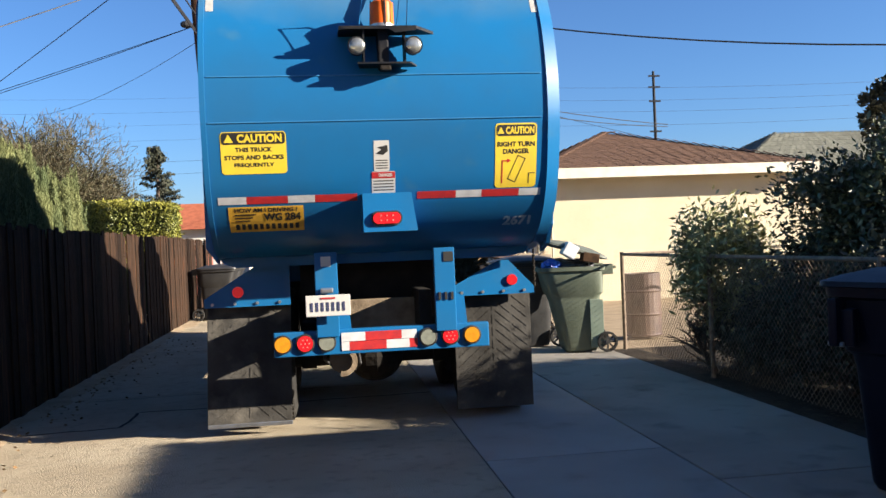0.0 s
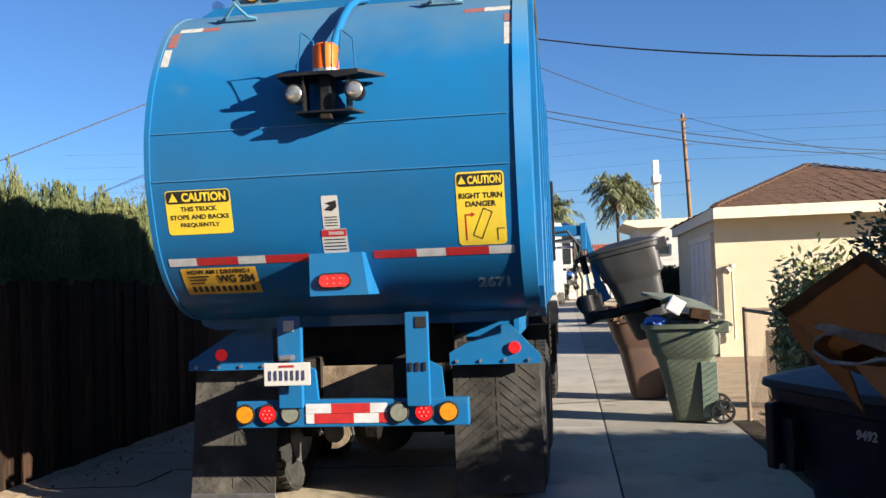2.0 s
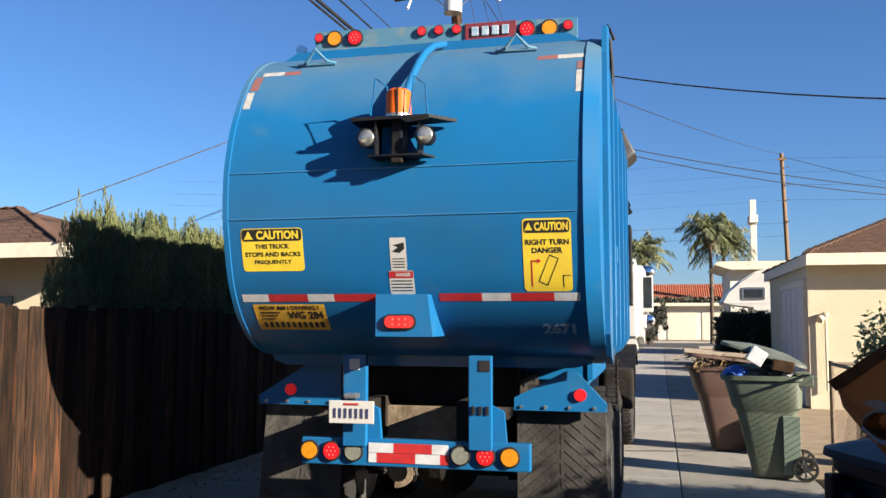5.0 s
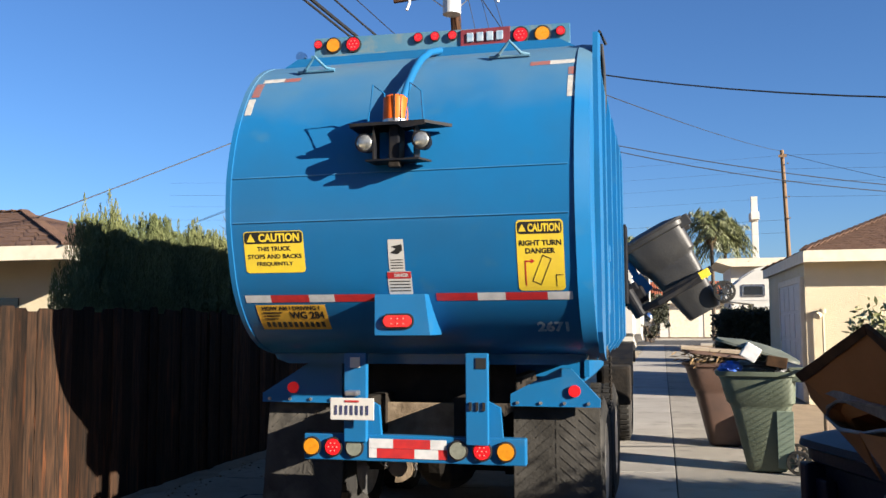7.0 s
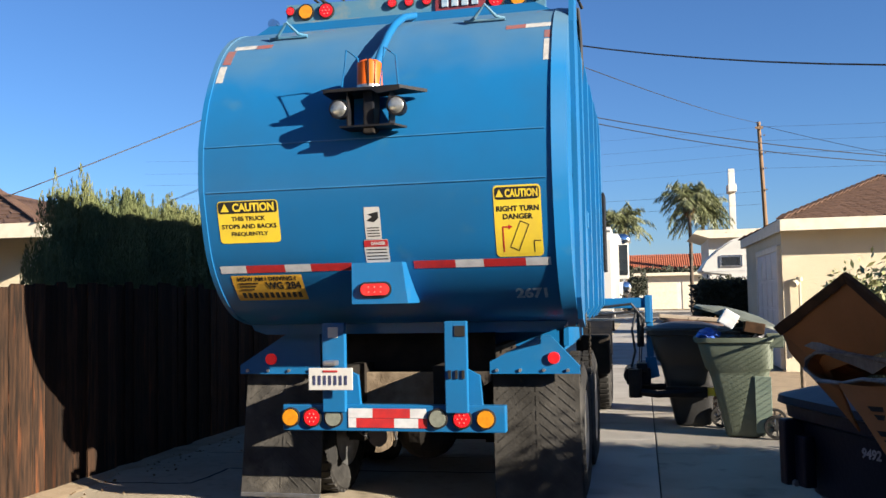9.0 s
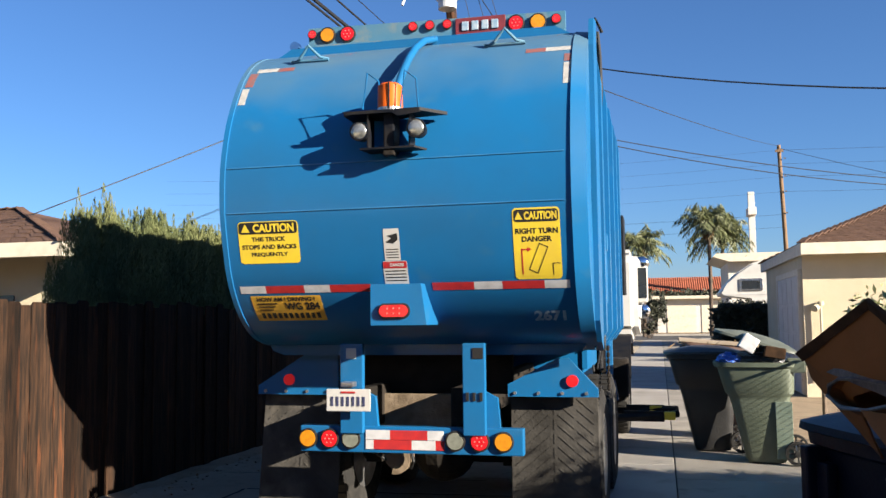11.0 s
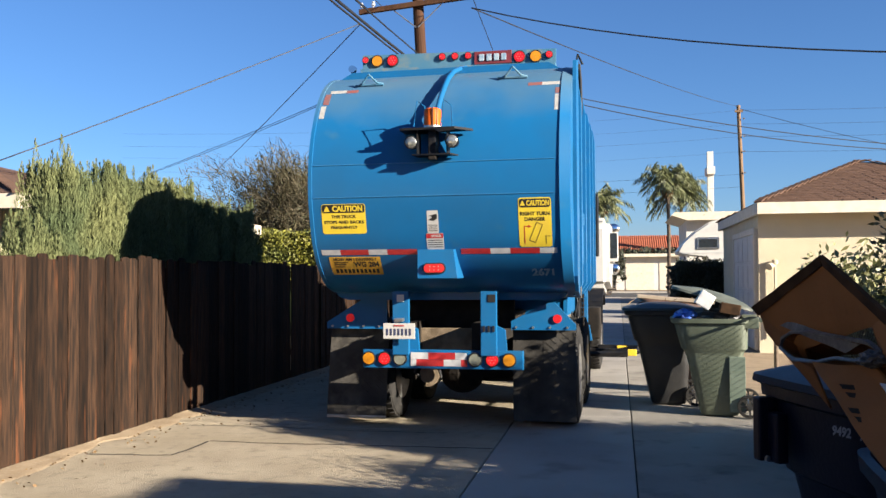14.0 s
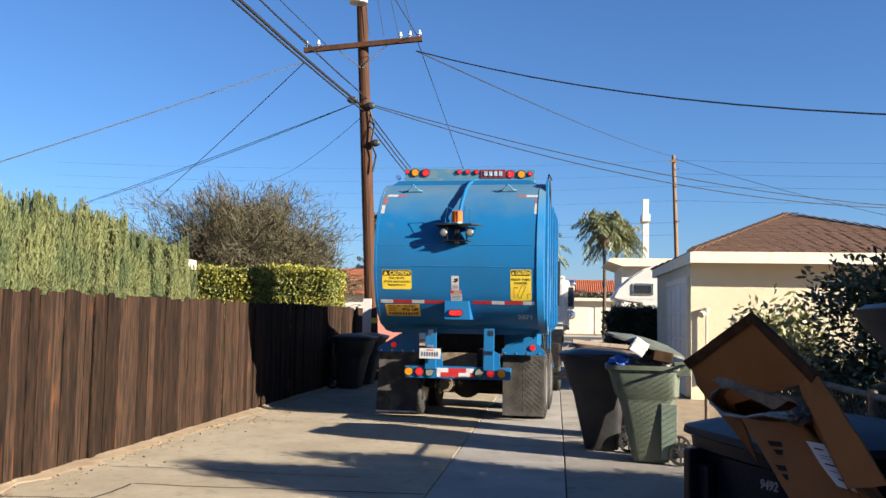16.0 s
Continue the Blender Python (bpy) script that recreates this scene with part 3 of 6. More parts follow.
def wheel(x0, x1, y, r=0.5):
    """A road wheel with tread blocks, on an axis along x through its own origin."""
    x0, x1 = x0 - TRUCK_AT[0], x1 - TRUCK_AT[0]
    bm = B()
    seg = 40
    loft(bm, [[(x, rr * math.cos(k * math.tau / seg), rr * math.sin(k * math.tau / seg)) for k in range(seg)] for x, rr in
              ((x0 + 0.02, r * 0.6), (x0, r * 0.8), (x0 + 0.02, r * 0.95), (x0 + 0.05, r), (x1 - 0.05, r), (x1 - 0.02, r * 0.95), (x1, r * 0.8), (x1 - 0.02, r * 0.6))])
    for k in range(seg):
        a = k * math.tau / seg
        for xa, xb in ((x0 + 0.03, (x0 + x1) / 2 - 0.02), ((x0 + x1) / 2 + 0.02, x1 - 0.03)):
            m = Matrix.Translation(((xa + xb) / 2, (r - 0.004) * math.cos(a), (r - 0.004) * math.sin(a))) @ Matrix.Rotation(a, 4, "X")
            bmesh.ops.create_cube(bm, size=1, matrix=m @ Matrix.Diagonal((xb - xa, 0.022, 0.05, 1)))
    w = part("wheel", bm, RUBBER, None, "worn black truck tyre with block tread")
    w.parent = truck
    w.location = (0, y - TRUCK_AT[1], r)
    WHEELS.append((w, y - TRUCK_AT[1], r))
    prof = [(x1 - 0.015, r * 0.6), (x1 - 0.02, r * 0.56), (x1 - 0.1, r * 0.5), (x1 - 0.1, r * 0.24), (x1 - 0.02, r * 0.2), (x1 - 0.01, r * 0.05)]
    bm = loft(B(), [[(x, rr * math.cos(k * math.tau / 28), rr * math.sin(k * math.tau / 28)) for k in range(28)] for x, rr in prof])
    for k in range(10):
        a = k * math.tau / 10
        c = (x1 - 0.1, r * 0.36 * math.cos(a), r * 0.36 * math.sin(a))
        cyl(bm, c, (c[0] + 0.04, c[1], c[2]), 0.017, seg=6)
    part("rim", bm, STEEL, w, "dull steel wheel rim with lug nuts")


for y in (7.37, 8.75):
    for a, b in ((1.27, 1.53), (1.56, 1.82), (-0.63, -0.36), (-0.33, -0.065)):
        wheel(a, b, y)
for a, b in ((1.5, 1.82), (-0.66, -0.34)):
    wheel(a, b, 12.65)
# mud flaps with herringbone relief, fender plates above them
for side, x0, x1, lean in (("r", 1.185, 1.80, 0.0), ("l", -0.70, -0.075, -0.1)):
    bm = box(B(), x0, x1, 6.845, 6.86, 0.075, 1.06, 0.004)
    cx = (x0 + x1) / 2
    ribs = []
    for i in range(13):
        for j in range(2):
            for s in (-1, 1):
                ax, pz = cx + s * (0.085 + 0.135 * j), 0.12 + 0.075 * i - 0.115 * j
                if 0.14 < pz < 0.93:
                    ribs.append(B())
                    box(ribs[-1], ax - 0.075, ax + 0.075, 6.8415, 6.846, pz - 0.0038, pz + 0.0038, 0, Matrix.Rotation(s * 0.7, 4, "Y"))
    for i in range(8):
        ribs.append(B())
        box(ribs[-1], cx - 0.005, cx + 0.005, 6.842, 6.846, 0.14 + i * 0.1, 0.21 + i * 0.1)
    for v in [v for piece in [bm] + ribs for v in piece.verts]:
        v.co.y += lean * (0.99 - v.co.z) * (1 if side == "l" else 0)
        v.co.x -= (0.03 * (0.99 - v.co.z) ** 2 if side == "l" else 0)
    flap = part("mud_flap", bm, FLAP, truck, "black rubber mud flap with herringbone ribs and dried mud")
    for piece in ribs:
        part("flap_rib", piece, FLAP, flap)
    bm = box(B(), x0 + 0.0, x1, 6.835, 6.85, 0.07, 0.10, 0.004)
    if side == "l":
        bmesh.ops.translate(bm, verts=bm.verts, vec=(-0.02, -0.095, 0.0))
        part("flap_strip", bm, STEEL, flap, "bent pale steel strip on the lower edge")
    else:
        bm.free()
    o = [(x0, 0.975), (x1 + 0.01, 0.975), (x1 + 0.01, 1.03), (cx + 0.12, 1.24), (cx + 0.04, 1.24), (x0, 1.06)]
    if side == "l":
        o = [(x0 - 0.01, 0.975), (x1, 0.975), (x1, 1.27), (cx + 0.05, 1.27), (x0 - 0.01, 1.04)]
    fender = part("fender_plate", prism(B(), o, "y", 6.73, 6.77), BLUE, truck)
    xr = 1.635 if side == "r" else -0.46
    part("reflector", disc_on(B(), xr, 6.73, 1.085, 0.043, 0.02), RED_LENS, fender, "round red reflector")
    for i in range(4):
        part("bolt", cyl(B(), (x0 + 0.05 + i * 0.165, 6.73, 1.0), (x0 + 0.05 + i * 0.165, 6.718, 1.0), 0.012, seg=8), STEEL, fender)
# bumper, its posts and lamps
for x0, x1 in ((0.115, 0.275), (0.965, 1.115)):
    bm = box(B(), x0, x1, 6.26, 6.31, 0.76, 1.36, 0.006)
    prism(bm, [(x1 - 0.01, 0.76), (x1 + 0.09, 0.76), (x1 + 0.07, 1.0), (x1 - 0.01, 1.04)], "y", 6.32, 6.36)
    post = part("bumper_post", bm, BLUE, truck)
    sx = (x0 + x1) / 2 + (0.03 if x0 > 0.5 else 0)
    part("post_label", box(B(), sx - 0.035, sx + 0.035, 6.254, 6.26, 1.26, 1.33), INK if x0 > 0.5 else LABEL_WHITE, post, "small warning sticker")
for i in range(3):
    part("vent_slot", box(B(), 0.99 + i * 0.045, 1.008 + i * 0.045, 6.25, 6.26, 0.985, 1.04), INK, post, "dark slot")
bumper = part("bumper", box(B(), -0.19, 1.355, 6.30, 6.38, 0.63, 0.805, 0.008), BLUE, truck, "blue bumper bar with round lamps and red and white tape")
box_row = ((0.285, 0.455, 1, 1), (0.455, 0.715, 1, 0), (0.715, 0.825, 1, 1), (0.285, 0.34, 0, 1), (0.34, 0.605, 0, 0), (0.605, 0.77, 0, 1), (0.77, 0.83, 0, 0))
for a, b, up, white in box_row:
    z = 0.72 if up else 0.655
    part("tape", box(B(), a, b, 6.294, 6.3, z, z + 0.062), WHITE_TAPE if white else RED, bumper, "white reflective tape" if white else "red reflective tape")


def lamp(parent, x, y, z, r, mat, label, lit=0):
    p = part("lamp", disc_on(B(), x, y, z, r, 0.025), mat, parent, label)
    bm = B()
    n = 24
    loft(bm, [[(x + q * math.cos(k * math.tau / n), yy, z + q * math.sin(k * math.tau / n)) for k in range(n)]
              for q, yy in ((r, y - 0.002), (r * 1.16, y - 0.002), (r * 1.16, y - 0.02), (r, y - 0.022))], False)
    part("gasket", bm, INK, p, "black rubber gasket")
    if lit:
        bm = B()
        for k in range(7):
            a, q = k * math.tau / 6, 0 if k == 6 else r * 0.5
            bmesh.ops.create_icosphere(bm, subdivisions=1, radius=r * 0.1, matrix=Matrix.Translation((x + q * math.cos(a), y - 0.026, z + q * math.sin(a))))
        part("led_cluster", bm, RED_LED, p, "glowing red diodes")


for x, mat, lab, lit in ((-0.128, AMBER, "amber turn lamp", 0), (0.028, RED_LENS, "red brake lamp", 1), (0.18, CLEAR_LENS, "clear reversing lamp", 0),
                         (0.905, CLEAR_LENS, "clear reversing lamp", 0), (1.068, RED_LENS, "red brake lamp", 1), (1.226, AMBER, "amber turn lamp", 0)):
    lamp(bumper, x, 6.30, 0.72, 0.058, mat, lab, lit)
plate = part("licence_plate", box(B(), 0.045, 0.355, 6.185, 6.192, 0.915, 1.062, 0.004), LABEL_WHITE, truck, "white licence plate")
PLATE_INK = material("dark_blue_plate_ink", (0.042, 0.045, 0.1), 0.5)
for i in range(7):
    part("plate_bar", box(B(), 0.08 + i * 0.037, 0.095 + i * 0.037, 6.181, 6.185, 0.95, 1.012), PLATE_INK, plate, "dark bar in place of a character")
part("plate_state", box(B(), 0.15, 0.25, 6.181, 6.185, 1.034, 1.046), RED, plate, "small red bar of writing")
part("plate_lamp", box(B(), 0.15, 0.24, 6.17, 6.25, 1.075, 1.11, 0.01), STEEL, plate)
# middle lamp box
bm = B()
prism(bm, [(0.455, 1.745), (0.785, 1.745), (0.82, 1.485), (0.455, 1.485)], "y", 5.90, 6.2)
lampbox = part("lamp_box", bm, BLUE, truck, "blue sheet steel box with an oval brake lamp")
bm = B()
oval = [(0.612 + (0.055 if math.cos(a) > 0 else -0.055) + 0.038 * math.cos(a), 1.575 + 0.038 * math.sin(a)) for a in [k * math.tau / 24 for k in range(24)]]
part("oval_gasket", prism(B(), [(0.612 + (x - 0.612) * 1.12, 1.575 + (z - 1.575) * 1.28) for x, z in oval], "y", 5.885, 5.9), INK, lampbox)
part("oval_lamp", prism(bm, oval, "y", 5.875, 5.886), RED_LENS, lampbox, "red oval brake lamp")
bm = B()
for i in range(3):
    for j in (-1, 1):
        bmesh.ops.create_icosphere(bm, subdivisions=1, radius=0.006, matrix=Matrix.Translation((0.572 + i * 0.04, 5.874, 1.575 + j * 0.016)))
part("led_cluster", bm, RED_LED, lampbox, "glowing red diodes")
# top lamp bar
bm = B()
prism(bm, [(-0.37, 3.62), (1.63, 3.56), (1.63, 3.755), (-0.37, 3.80)], "y", 6.88, 6.92)
prism(bm, [(-0.37, 3.57), (1.63, 3.54), (1.63, 3.6), (-0.37, 3.64)], "y", 6.80, 7.1)
bar = part("lamp_bar", bm, BLUE_DUSTY, truck, "dusty blue roof bar with a row of lamps")
for x, z, r, mat, lab, lit in ((-0.335, 3.745, 0.032, RED_LENS, "small red marker lamp", 1), (-0.21, 3.73, 0.055, AMBER, "amber lamp", 0), (-0.045, 3.725, 0.055, RED_LENS, "red lamp", 1),
                               (0.48, 3.735, 0.033, RED_LENS, "small red marker lamp", 1), (0.612, 3.733, 0.033, RED_LENS, "small red marker lamp", 1), (0.748, 3.73, 0.033, RED_LENS, "small red marker lamp", 1),
                               (1.268, 3.69, 0.055, RED_LENS, "red lamp", 1), (1.43, 3.685, 0.055, AMBER, "amber lamp", 0), (1.565, 3.695, 0.033, RED_LENS, "small red marker lamp", 1)):
    lamp(bar, x, 6.88, z, r, mat, lab, lit)
mark = part("maker_plate", box(B(), 0.81, 1.19, 6.866, 6.88, 3.635, 3.765, 0.004), material("dark_red_plate", (0.15, 0.022, 0.028), 0.5), bar, "dark red maker's plate with pale raised bars")
for i in range(4):
    part("raised_bar", box(B(), 0.86 + i * 0.075, 0.912 + i * 0.075, 6.855, 6.866, 3.665, 3.735, 0.005), PALE_TEXT, mark, "pale raised bar")
part("side_lamp", disc_on(B(), -0.48, 6.9, 3.66, 0.04, 0.05), CHROME, bar, "small chrome lamp")
# A-shaped lifting handles
for x in (-0.1, 1.29):
    bm = tube(B(), [(x - 0.15, 6.33, 3.35), (x - 0.07, 6.24, 3.36), (x + 0.0, 6.22, 3.44), (x + 0.07, 6.26, 3.365), (x + 0.12, 6.3, 3.36)], 0.011)
    tube(bm, [(x - 0.15, 6.27, 3.35), (x + 0.13, 6.27, 3.345)], 0.009)
    part("lifting_handle", bm, BLUE_DUSTY, truck)
# beacon bracket with flood lamps, hose and guard wires
bm = B()
prism(bm, [(0.335, 5.745), (0.84, 5.71), (0.975, 5.88), (0.335, 5.95)], "z", 2.80, 2.82)
prism(bm, [(0.36, 2.80), (0.66, 2.80), (0.70, 2.775), (0.84, 2.79), (0.84, 2.82), (0.335, 2.82)], "y", 5.71, 5.725)
box(bm, 0.59, 0.66, 5.76, 5.9, 2.56, 2.81, 0.01)
prism(bm, [(0.45, 5.72), (0.80, 5.72), (0.85, 5.84), (0.47, 5.88)], "z", 2.575, 2.587)
box(bm, 0.49, 0.5, 5.74, 5.86, 2.58, 2.8)
box(bm, 0.76, 0.77, 5.74, 5.86, 2.58, 2.8)
bracket = part("lamp_bracket", bm, BLACK_METAL, truck, "black steel bracket carrying an orange beacon and two flood lamps")
bm = cyl(B(), (0.625, 5.80, 2.84), (0.625, 5.80, 2.985), 0.08, 0.077, 24)
cyl(bm, (0.625, 5.80, 2.985), (0.625, 5.80, 3.0), 0.077, 0.06, 24)
beacon = part("beacon", bm, ORANGE, bracket, "orange warning beacon", True)
part("beacon_base", cyl(B(), (0.625, 5.80, 2.822), (0.625, 5.80, 2.842), 0.082, seg=24), STEEL, beacon)
part("beacon_strap", box(B(), 0.636, 0.646, 5.716, 5.724, 2.83, 2.995), INK, beacon)
for x in (0.449, 0.818):
    bm = B()
    n = 24
    loft(bm, [[(x + q * math.cos(k * math.tau / n), yy, 2.69 + q * math.sin(k * math.tau / n)) for k in range(n)] for q, yy in ((0.03, 5.83), (0.05, 5.79), (0.06, 5.72), (0.06, 5.70), (0.053, 5.70))])
    head = part("flood_lamp", bm, BLACK_METAL, bracket, "round flood lamp")
    bm = B()
    bmesh.ops.create_uvsphere(bm, u_segments=24, v_segments=10, radius=0.053, matrix=Matrix.Translation((x, 5.705, 2.69)) @ Matrix.Diagonal((1, 0.35, 1, 1)))
    part("lamp_face", bm, LAMP_GLASS, head, "shiny lamp face", True)
part("camera_box", box(B(), 0.595, 0.67, 5.73, 5.80, 2.535, 2.585, 0.01), DIRTY, bracket, "small grey reversing camera")
for x in (0.5, 0.745):
    bm = tube(B(), [(x - 0.03, 5.72, 2.83), (x, 5.72, 3.06), (x + 0.055, 5.78, 3.02), (x + 0.05, 5.86, 2.83)], 0.006, 6)
    part("guard_wire", bm, BLUE, bracket)
bm = tube(B(), [(0.65, 5.87, 2.93), (0.655, 5.89, 3.02), (0.66, 5.97, 3.124), (0.67, 6.08, 3.244), (0.675, 6.23, 3.36), (0.69, 6.4, 3.46), (0.71, 6.62, 3.54), (0.74, 6.84, 3.6)], 0.026, 12)
part("conduit", bm, BLUE, truck, "curved blue conduit from the beacon to the roof bar", True)
# tape along the face
for a, b, white in ((-0.50, -0.315, 1), (-0.315, -0.04, 0), (-0.04, 0.14, 1), (0.14, 0.425, 0), (0.835, 1.105, 0), (1.105, 1.285, 1), (1.285, 1.55, 0), (1.55, 1.705, 1)):
    part("tape", on_face(patch(b - a, 0.048, 0, 1, 1), (a + b) / 2, 1.728), WHITE_TAPE if white else RED, tail, "white reflective tape" if white else "red reflective tape")
for x, z, w, h, white in ((-0.505, 3.06, 0.05, 0.13, 1), (-0.49, 3.2, 0.06, 0.12, 0), (-0.4, 3.283, 0.16, 0.035, 1), (-0.26, 3.28, 0.12, 0.035, 0),
                          (1.712, 3.06, 0.045, 0.16, 1), (1.712, 3.18, 0.045, 0.06, 0), (1.65, 3.262, 0.17, 0.035, 1), (1.5, 3.262, 0.13, 0.035, 0)):
    part("tape", on_face(patch(w, h, 0, 1, 3), x, z), WORN_WHITE if white else WORN_RED, tail, "worn white tape" if white else "worn red tape")
# signs
sign = part("caution_sign", on_face(patch(0.425, 0.272, 0.025), -0.245, 2.035), YELLOW, tail, "yellow caution sign with a black heading bar")
part("heading_bar", on_face(patch(0.412, 0.076, 0.02, 2, 4), -0.245, 2.128, 0.008), INK, sign)
part("lettering", on_face(lettering("CAUTION", 0.29, 0.055), -0.205, 2.128, 0.013), YELLOW, sign)
for i, (s, w) in enumerate((("THIS TRUCK", 0.24), ("STOPS AND BACKS", 0.385), ("FREQUENTLY", 0.26))):
    part("lettering", on_face(lettering(s, w, 0.03), -0.245, 2.056 - i * 0.05, 0.009), INK, sign)
part("warning_triangle", on_face(prism(B(), [(-0.03, -0.026), (0.03, -0.026), (0, 0.028)], "z", 0, 0.0004), -0.405, 2.128, 0.013), YELLOW, sign)
sign = part("turn_sign", on_face(patch(0.29, 0.43, 0.025), 1.52, 1.975), YELLOW, tail, "yellow right turn danger sign with a small drawing")
part("heading_bar", on_face(patch(0.272, 0.075, 0.02, 2, 4), 1.52, 2.142, 0.008), INK, sign)
part("lettering", on_face(lettering("CAUTION", 0.2, 0.05), 1.547, 2.142, 0.013), YELLOW, sign)
part("warning_triangle", on_face(prism(B(), [(-0.024, -0.022), (0.024, -0.022), (0, 0.024)], "z", 0, 0.0004), 1.413, 2.142, 0.013), YELLOW, sign)
part("lettering", on_face(lettering("RIGHT TURN", 0.262, 0.034), 1.52, 2.05, 0.009), INK, sign)
part("lettering", on_face(lettering("DANGER", 0.185, 0.034), 1.52, 2.002, 0.009), INK, sign)
bm = B()
for a, b, c, d in ((-0.1, -0.092, -0.11, 0.035), (-0.1, -0.06, 0.035, 0.044)):
    box(bm, a, b, c, d, 0, 0.0004)
prism(bm, [(-0.062, 0.025), (-0.062, 0.054), (-0.035, 0.04)], "z", 0, 0.0004)
part("red_arrow", on_face(bm, 1.52, 1.9, 0.009), RED, sign)
bm = B()
for x, y, w, h in ((-0.028, 0, 0.005, 0.17), (0.028, 0, 0.005, 0.17), (0, 0.085, 0.06, 0.005), (0, -0.085, 0.06, 0.005)):
    box(bm, x - w / 2, x + w / 2, y - h / 2, y + h / 2, 0, 0.0004)
bmesh.ops.rotate(bm, verts=bm.verts, cent=(0, 0, 0), matrix=Matrix.Rotation(-0.42, 3, "Z"))
box(bm, 0.085, 0.09, -0.1, -0.03, 0, 0.0004)
box(bm, 0.085, 0.13, -0.034, -0.029, 0, 0.0004)
part("truck_drawing", on_face(bm, 1.525, 1.885, 0.009), INK, sign)
sign = part("driving_sticker", on_face(patch(0.5, 0.165, 0.004, 2, 14), -0.19, 1.605), GOLD, tail, "gold sticker asking about the driving")
part("lettering", on_face(lettering("HOW AM I DRIVING ?", 0.42, 0.028), -0.19, 1.664, 0.012), INK, sign)
part("lettering", on_face(lettering("WG 284", 0.25, 0.05), -0.085, 1.618, 0.012), INK, sign)
for i in range(11):
    part("number_bar", on_face(box(B(), -0.215 + i * 0.04, -0.19 + i * 0.04, -0.018, 0.018, 0, 0.0004), -0.185, 1.556, 0.012), INK, sign, "dark bar in place of a digit")
bm = B()
for i in range(3):
    box(bm, -0.07, 0.07 - 0.02 * i, -0.004 - i * 0.02, 0.004 - i * 0.02, 0, 0.0004)
part("small_print", on_face(bm, -0.33, 1.635, 0.012), INK, sign)
sign = part("warning_label", on_face(patch(0.105, 0.2, 0.002), 0.595, 1.995), LABEL_WHITE, tail, "white warning label with a pictogram")
part("pictogram", on_face(prism(B(), [(-0.04, -0.02), (0.0, 0.005), (-0.03, 0.02), (0.04, 0.035), (0.042, -0.005), (0.01, -0.03)], "z", 0, 0.0004), 0.595, 2.03, 0.009), INK, sign)
bm = B()
for i in range(4):
    box(bm, -0.04, 0.04, -0.003 - i * 0.017, 0.003 - i * 0.017, 0, 0.0004)
part("small_print", on_face(bm, 0.595, 1.965, 0.009), DIRTY, sign)
sign = part("danger_label", on_face(patch(0.16, 0.145, 0.002), 0.605, 1.82), LABEL_WHITE, tail, "white danger label with a red heading")
part("heading_bar", on_face(patch(0.158, 0.042, 0.002, 2, 2), 0.605, 1.868, 0.008), RED, sign)
part("lettering", on_face(lettering("DANGER", 0.095, 0.022), 0.62, 1.868, 0.012), LABEL_WHITE, sign)
bm = B()
for i in range(4):
    box(bm, -0.068, 0.068, -0.003 - i * 0.02, 0.003 - i * 0.02, 0, 0.0004)
part("small_print", on_face(bm, 0.605, 1.83, 0.009), DIRTY, sign)
part("fleet_number", on_face(lettering("2671", 0.2, 0.065), 1.562, 1.535, 0.006), PALE_TEXT, tail, "worn stencilled fleet number")
# cab
bm = B()
prism(bm, [(12.72, 1.3), (14.25, 1.15), (14.34, 1.65), (14.15, 2.3), (13.95, 2.45), (12.85, 2.45), (12.72, 2.35)], "x", -0.6, 1.95)
bmesh.ops.bevel(bm, geom=[e for e in bm.edges], offset=0.1, segments=3, affect="EDGES")
cab = part("cab", bm, WHITE_PAINT, truck, "white truck cab", True)
part("side_window", prism(B(), [(13.1, 1.65), (14.1, 1.6), (13.98, 2.15), (13.15, 2.2)], "x", 1.945, 1.96), GLASS, cab, "dark side window")
part("rear_window", box(B(), 0.1, 1.2, 12.7, 12.73, 1.85, 2.25, 0.01), GLASS, cab, "dark rear window")
part("windscreen", box(B(), -0.4, 1.6, 14.2, 14.28, 1.7, 2.2, 0.01, Matrix.Rotation(radians(-18), 4, "X")), GLASS, cab, "dark windscreen")
part("cab_mount", box(B(), 0.1, 1.25, 12.0, 12.75, 0.9, 1.35, 0.03), DIRTY, truck, "dark engine housing behind the cab")
mirror = part("mirror_arm", tube(B(), [(1.900, 13.2, 2.3), (1.970, 13.1, 2.28), (2.010, 13.1, 2.1), (2.010, 13.1, 1.55), (1.950, 13.1, 1.5), (1.900, 13.2, 1.5)], 0.018), STEEL, cab, "steel mirror frame")
part("mirror_head", box(B(), 1.925, 2.085, 13.06, 13.14, 1.72, 2.24, 0.03), WHITE_PAINT, mirror)
part("mirror_glass", box(B(), 1.94, 2.07, 13.05, 13.06, 1.78, 2.2, 0.004), GLASS, mirror, "dark mirror glass")
bm = B()
bmesh.ops.create_uvsphere(bm, u_segments=20, v_segments=12, radius=0.1, matrix=Matrix.Translation((2.010, 13.09, 1.6)) @ Matrix.Diagonal((1, 0.4, 1, 1)))
part("round_mirror", bm, CHROME, mirror, "round chrome convex mirror", True)
bm = B()
bmesh.ops.create_uvsphere(bm, u_segments=20, v_segments=12, radius=0.11, matrix=Matrix.Translation((2.005, 13.1, 2.27)) @ Matrix.Diagonal((1, 0.5, 0.8, 1)))
part("mirror_cap", bm, CHROME, mirror, "polished mirror cap", True)
part("step_guard", box(B(), 1.5, 1.84, 11.5, 12.0, 0.55, 1.02, 0.03), DIRTY, truck, "dark battery box behind the front wheel")
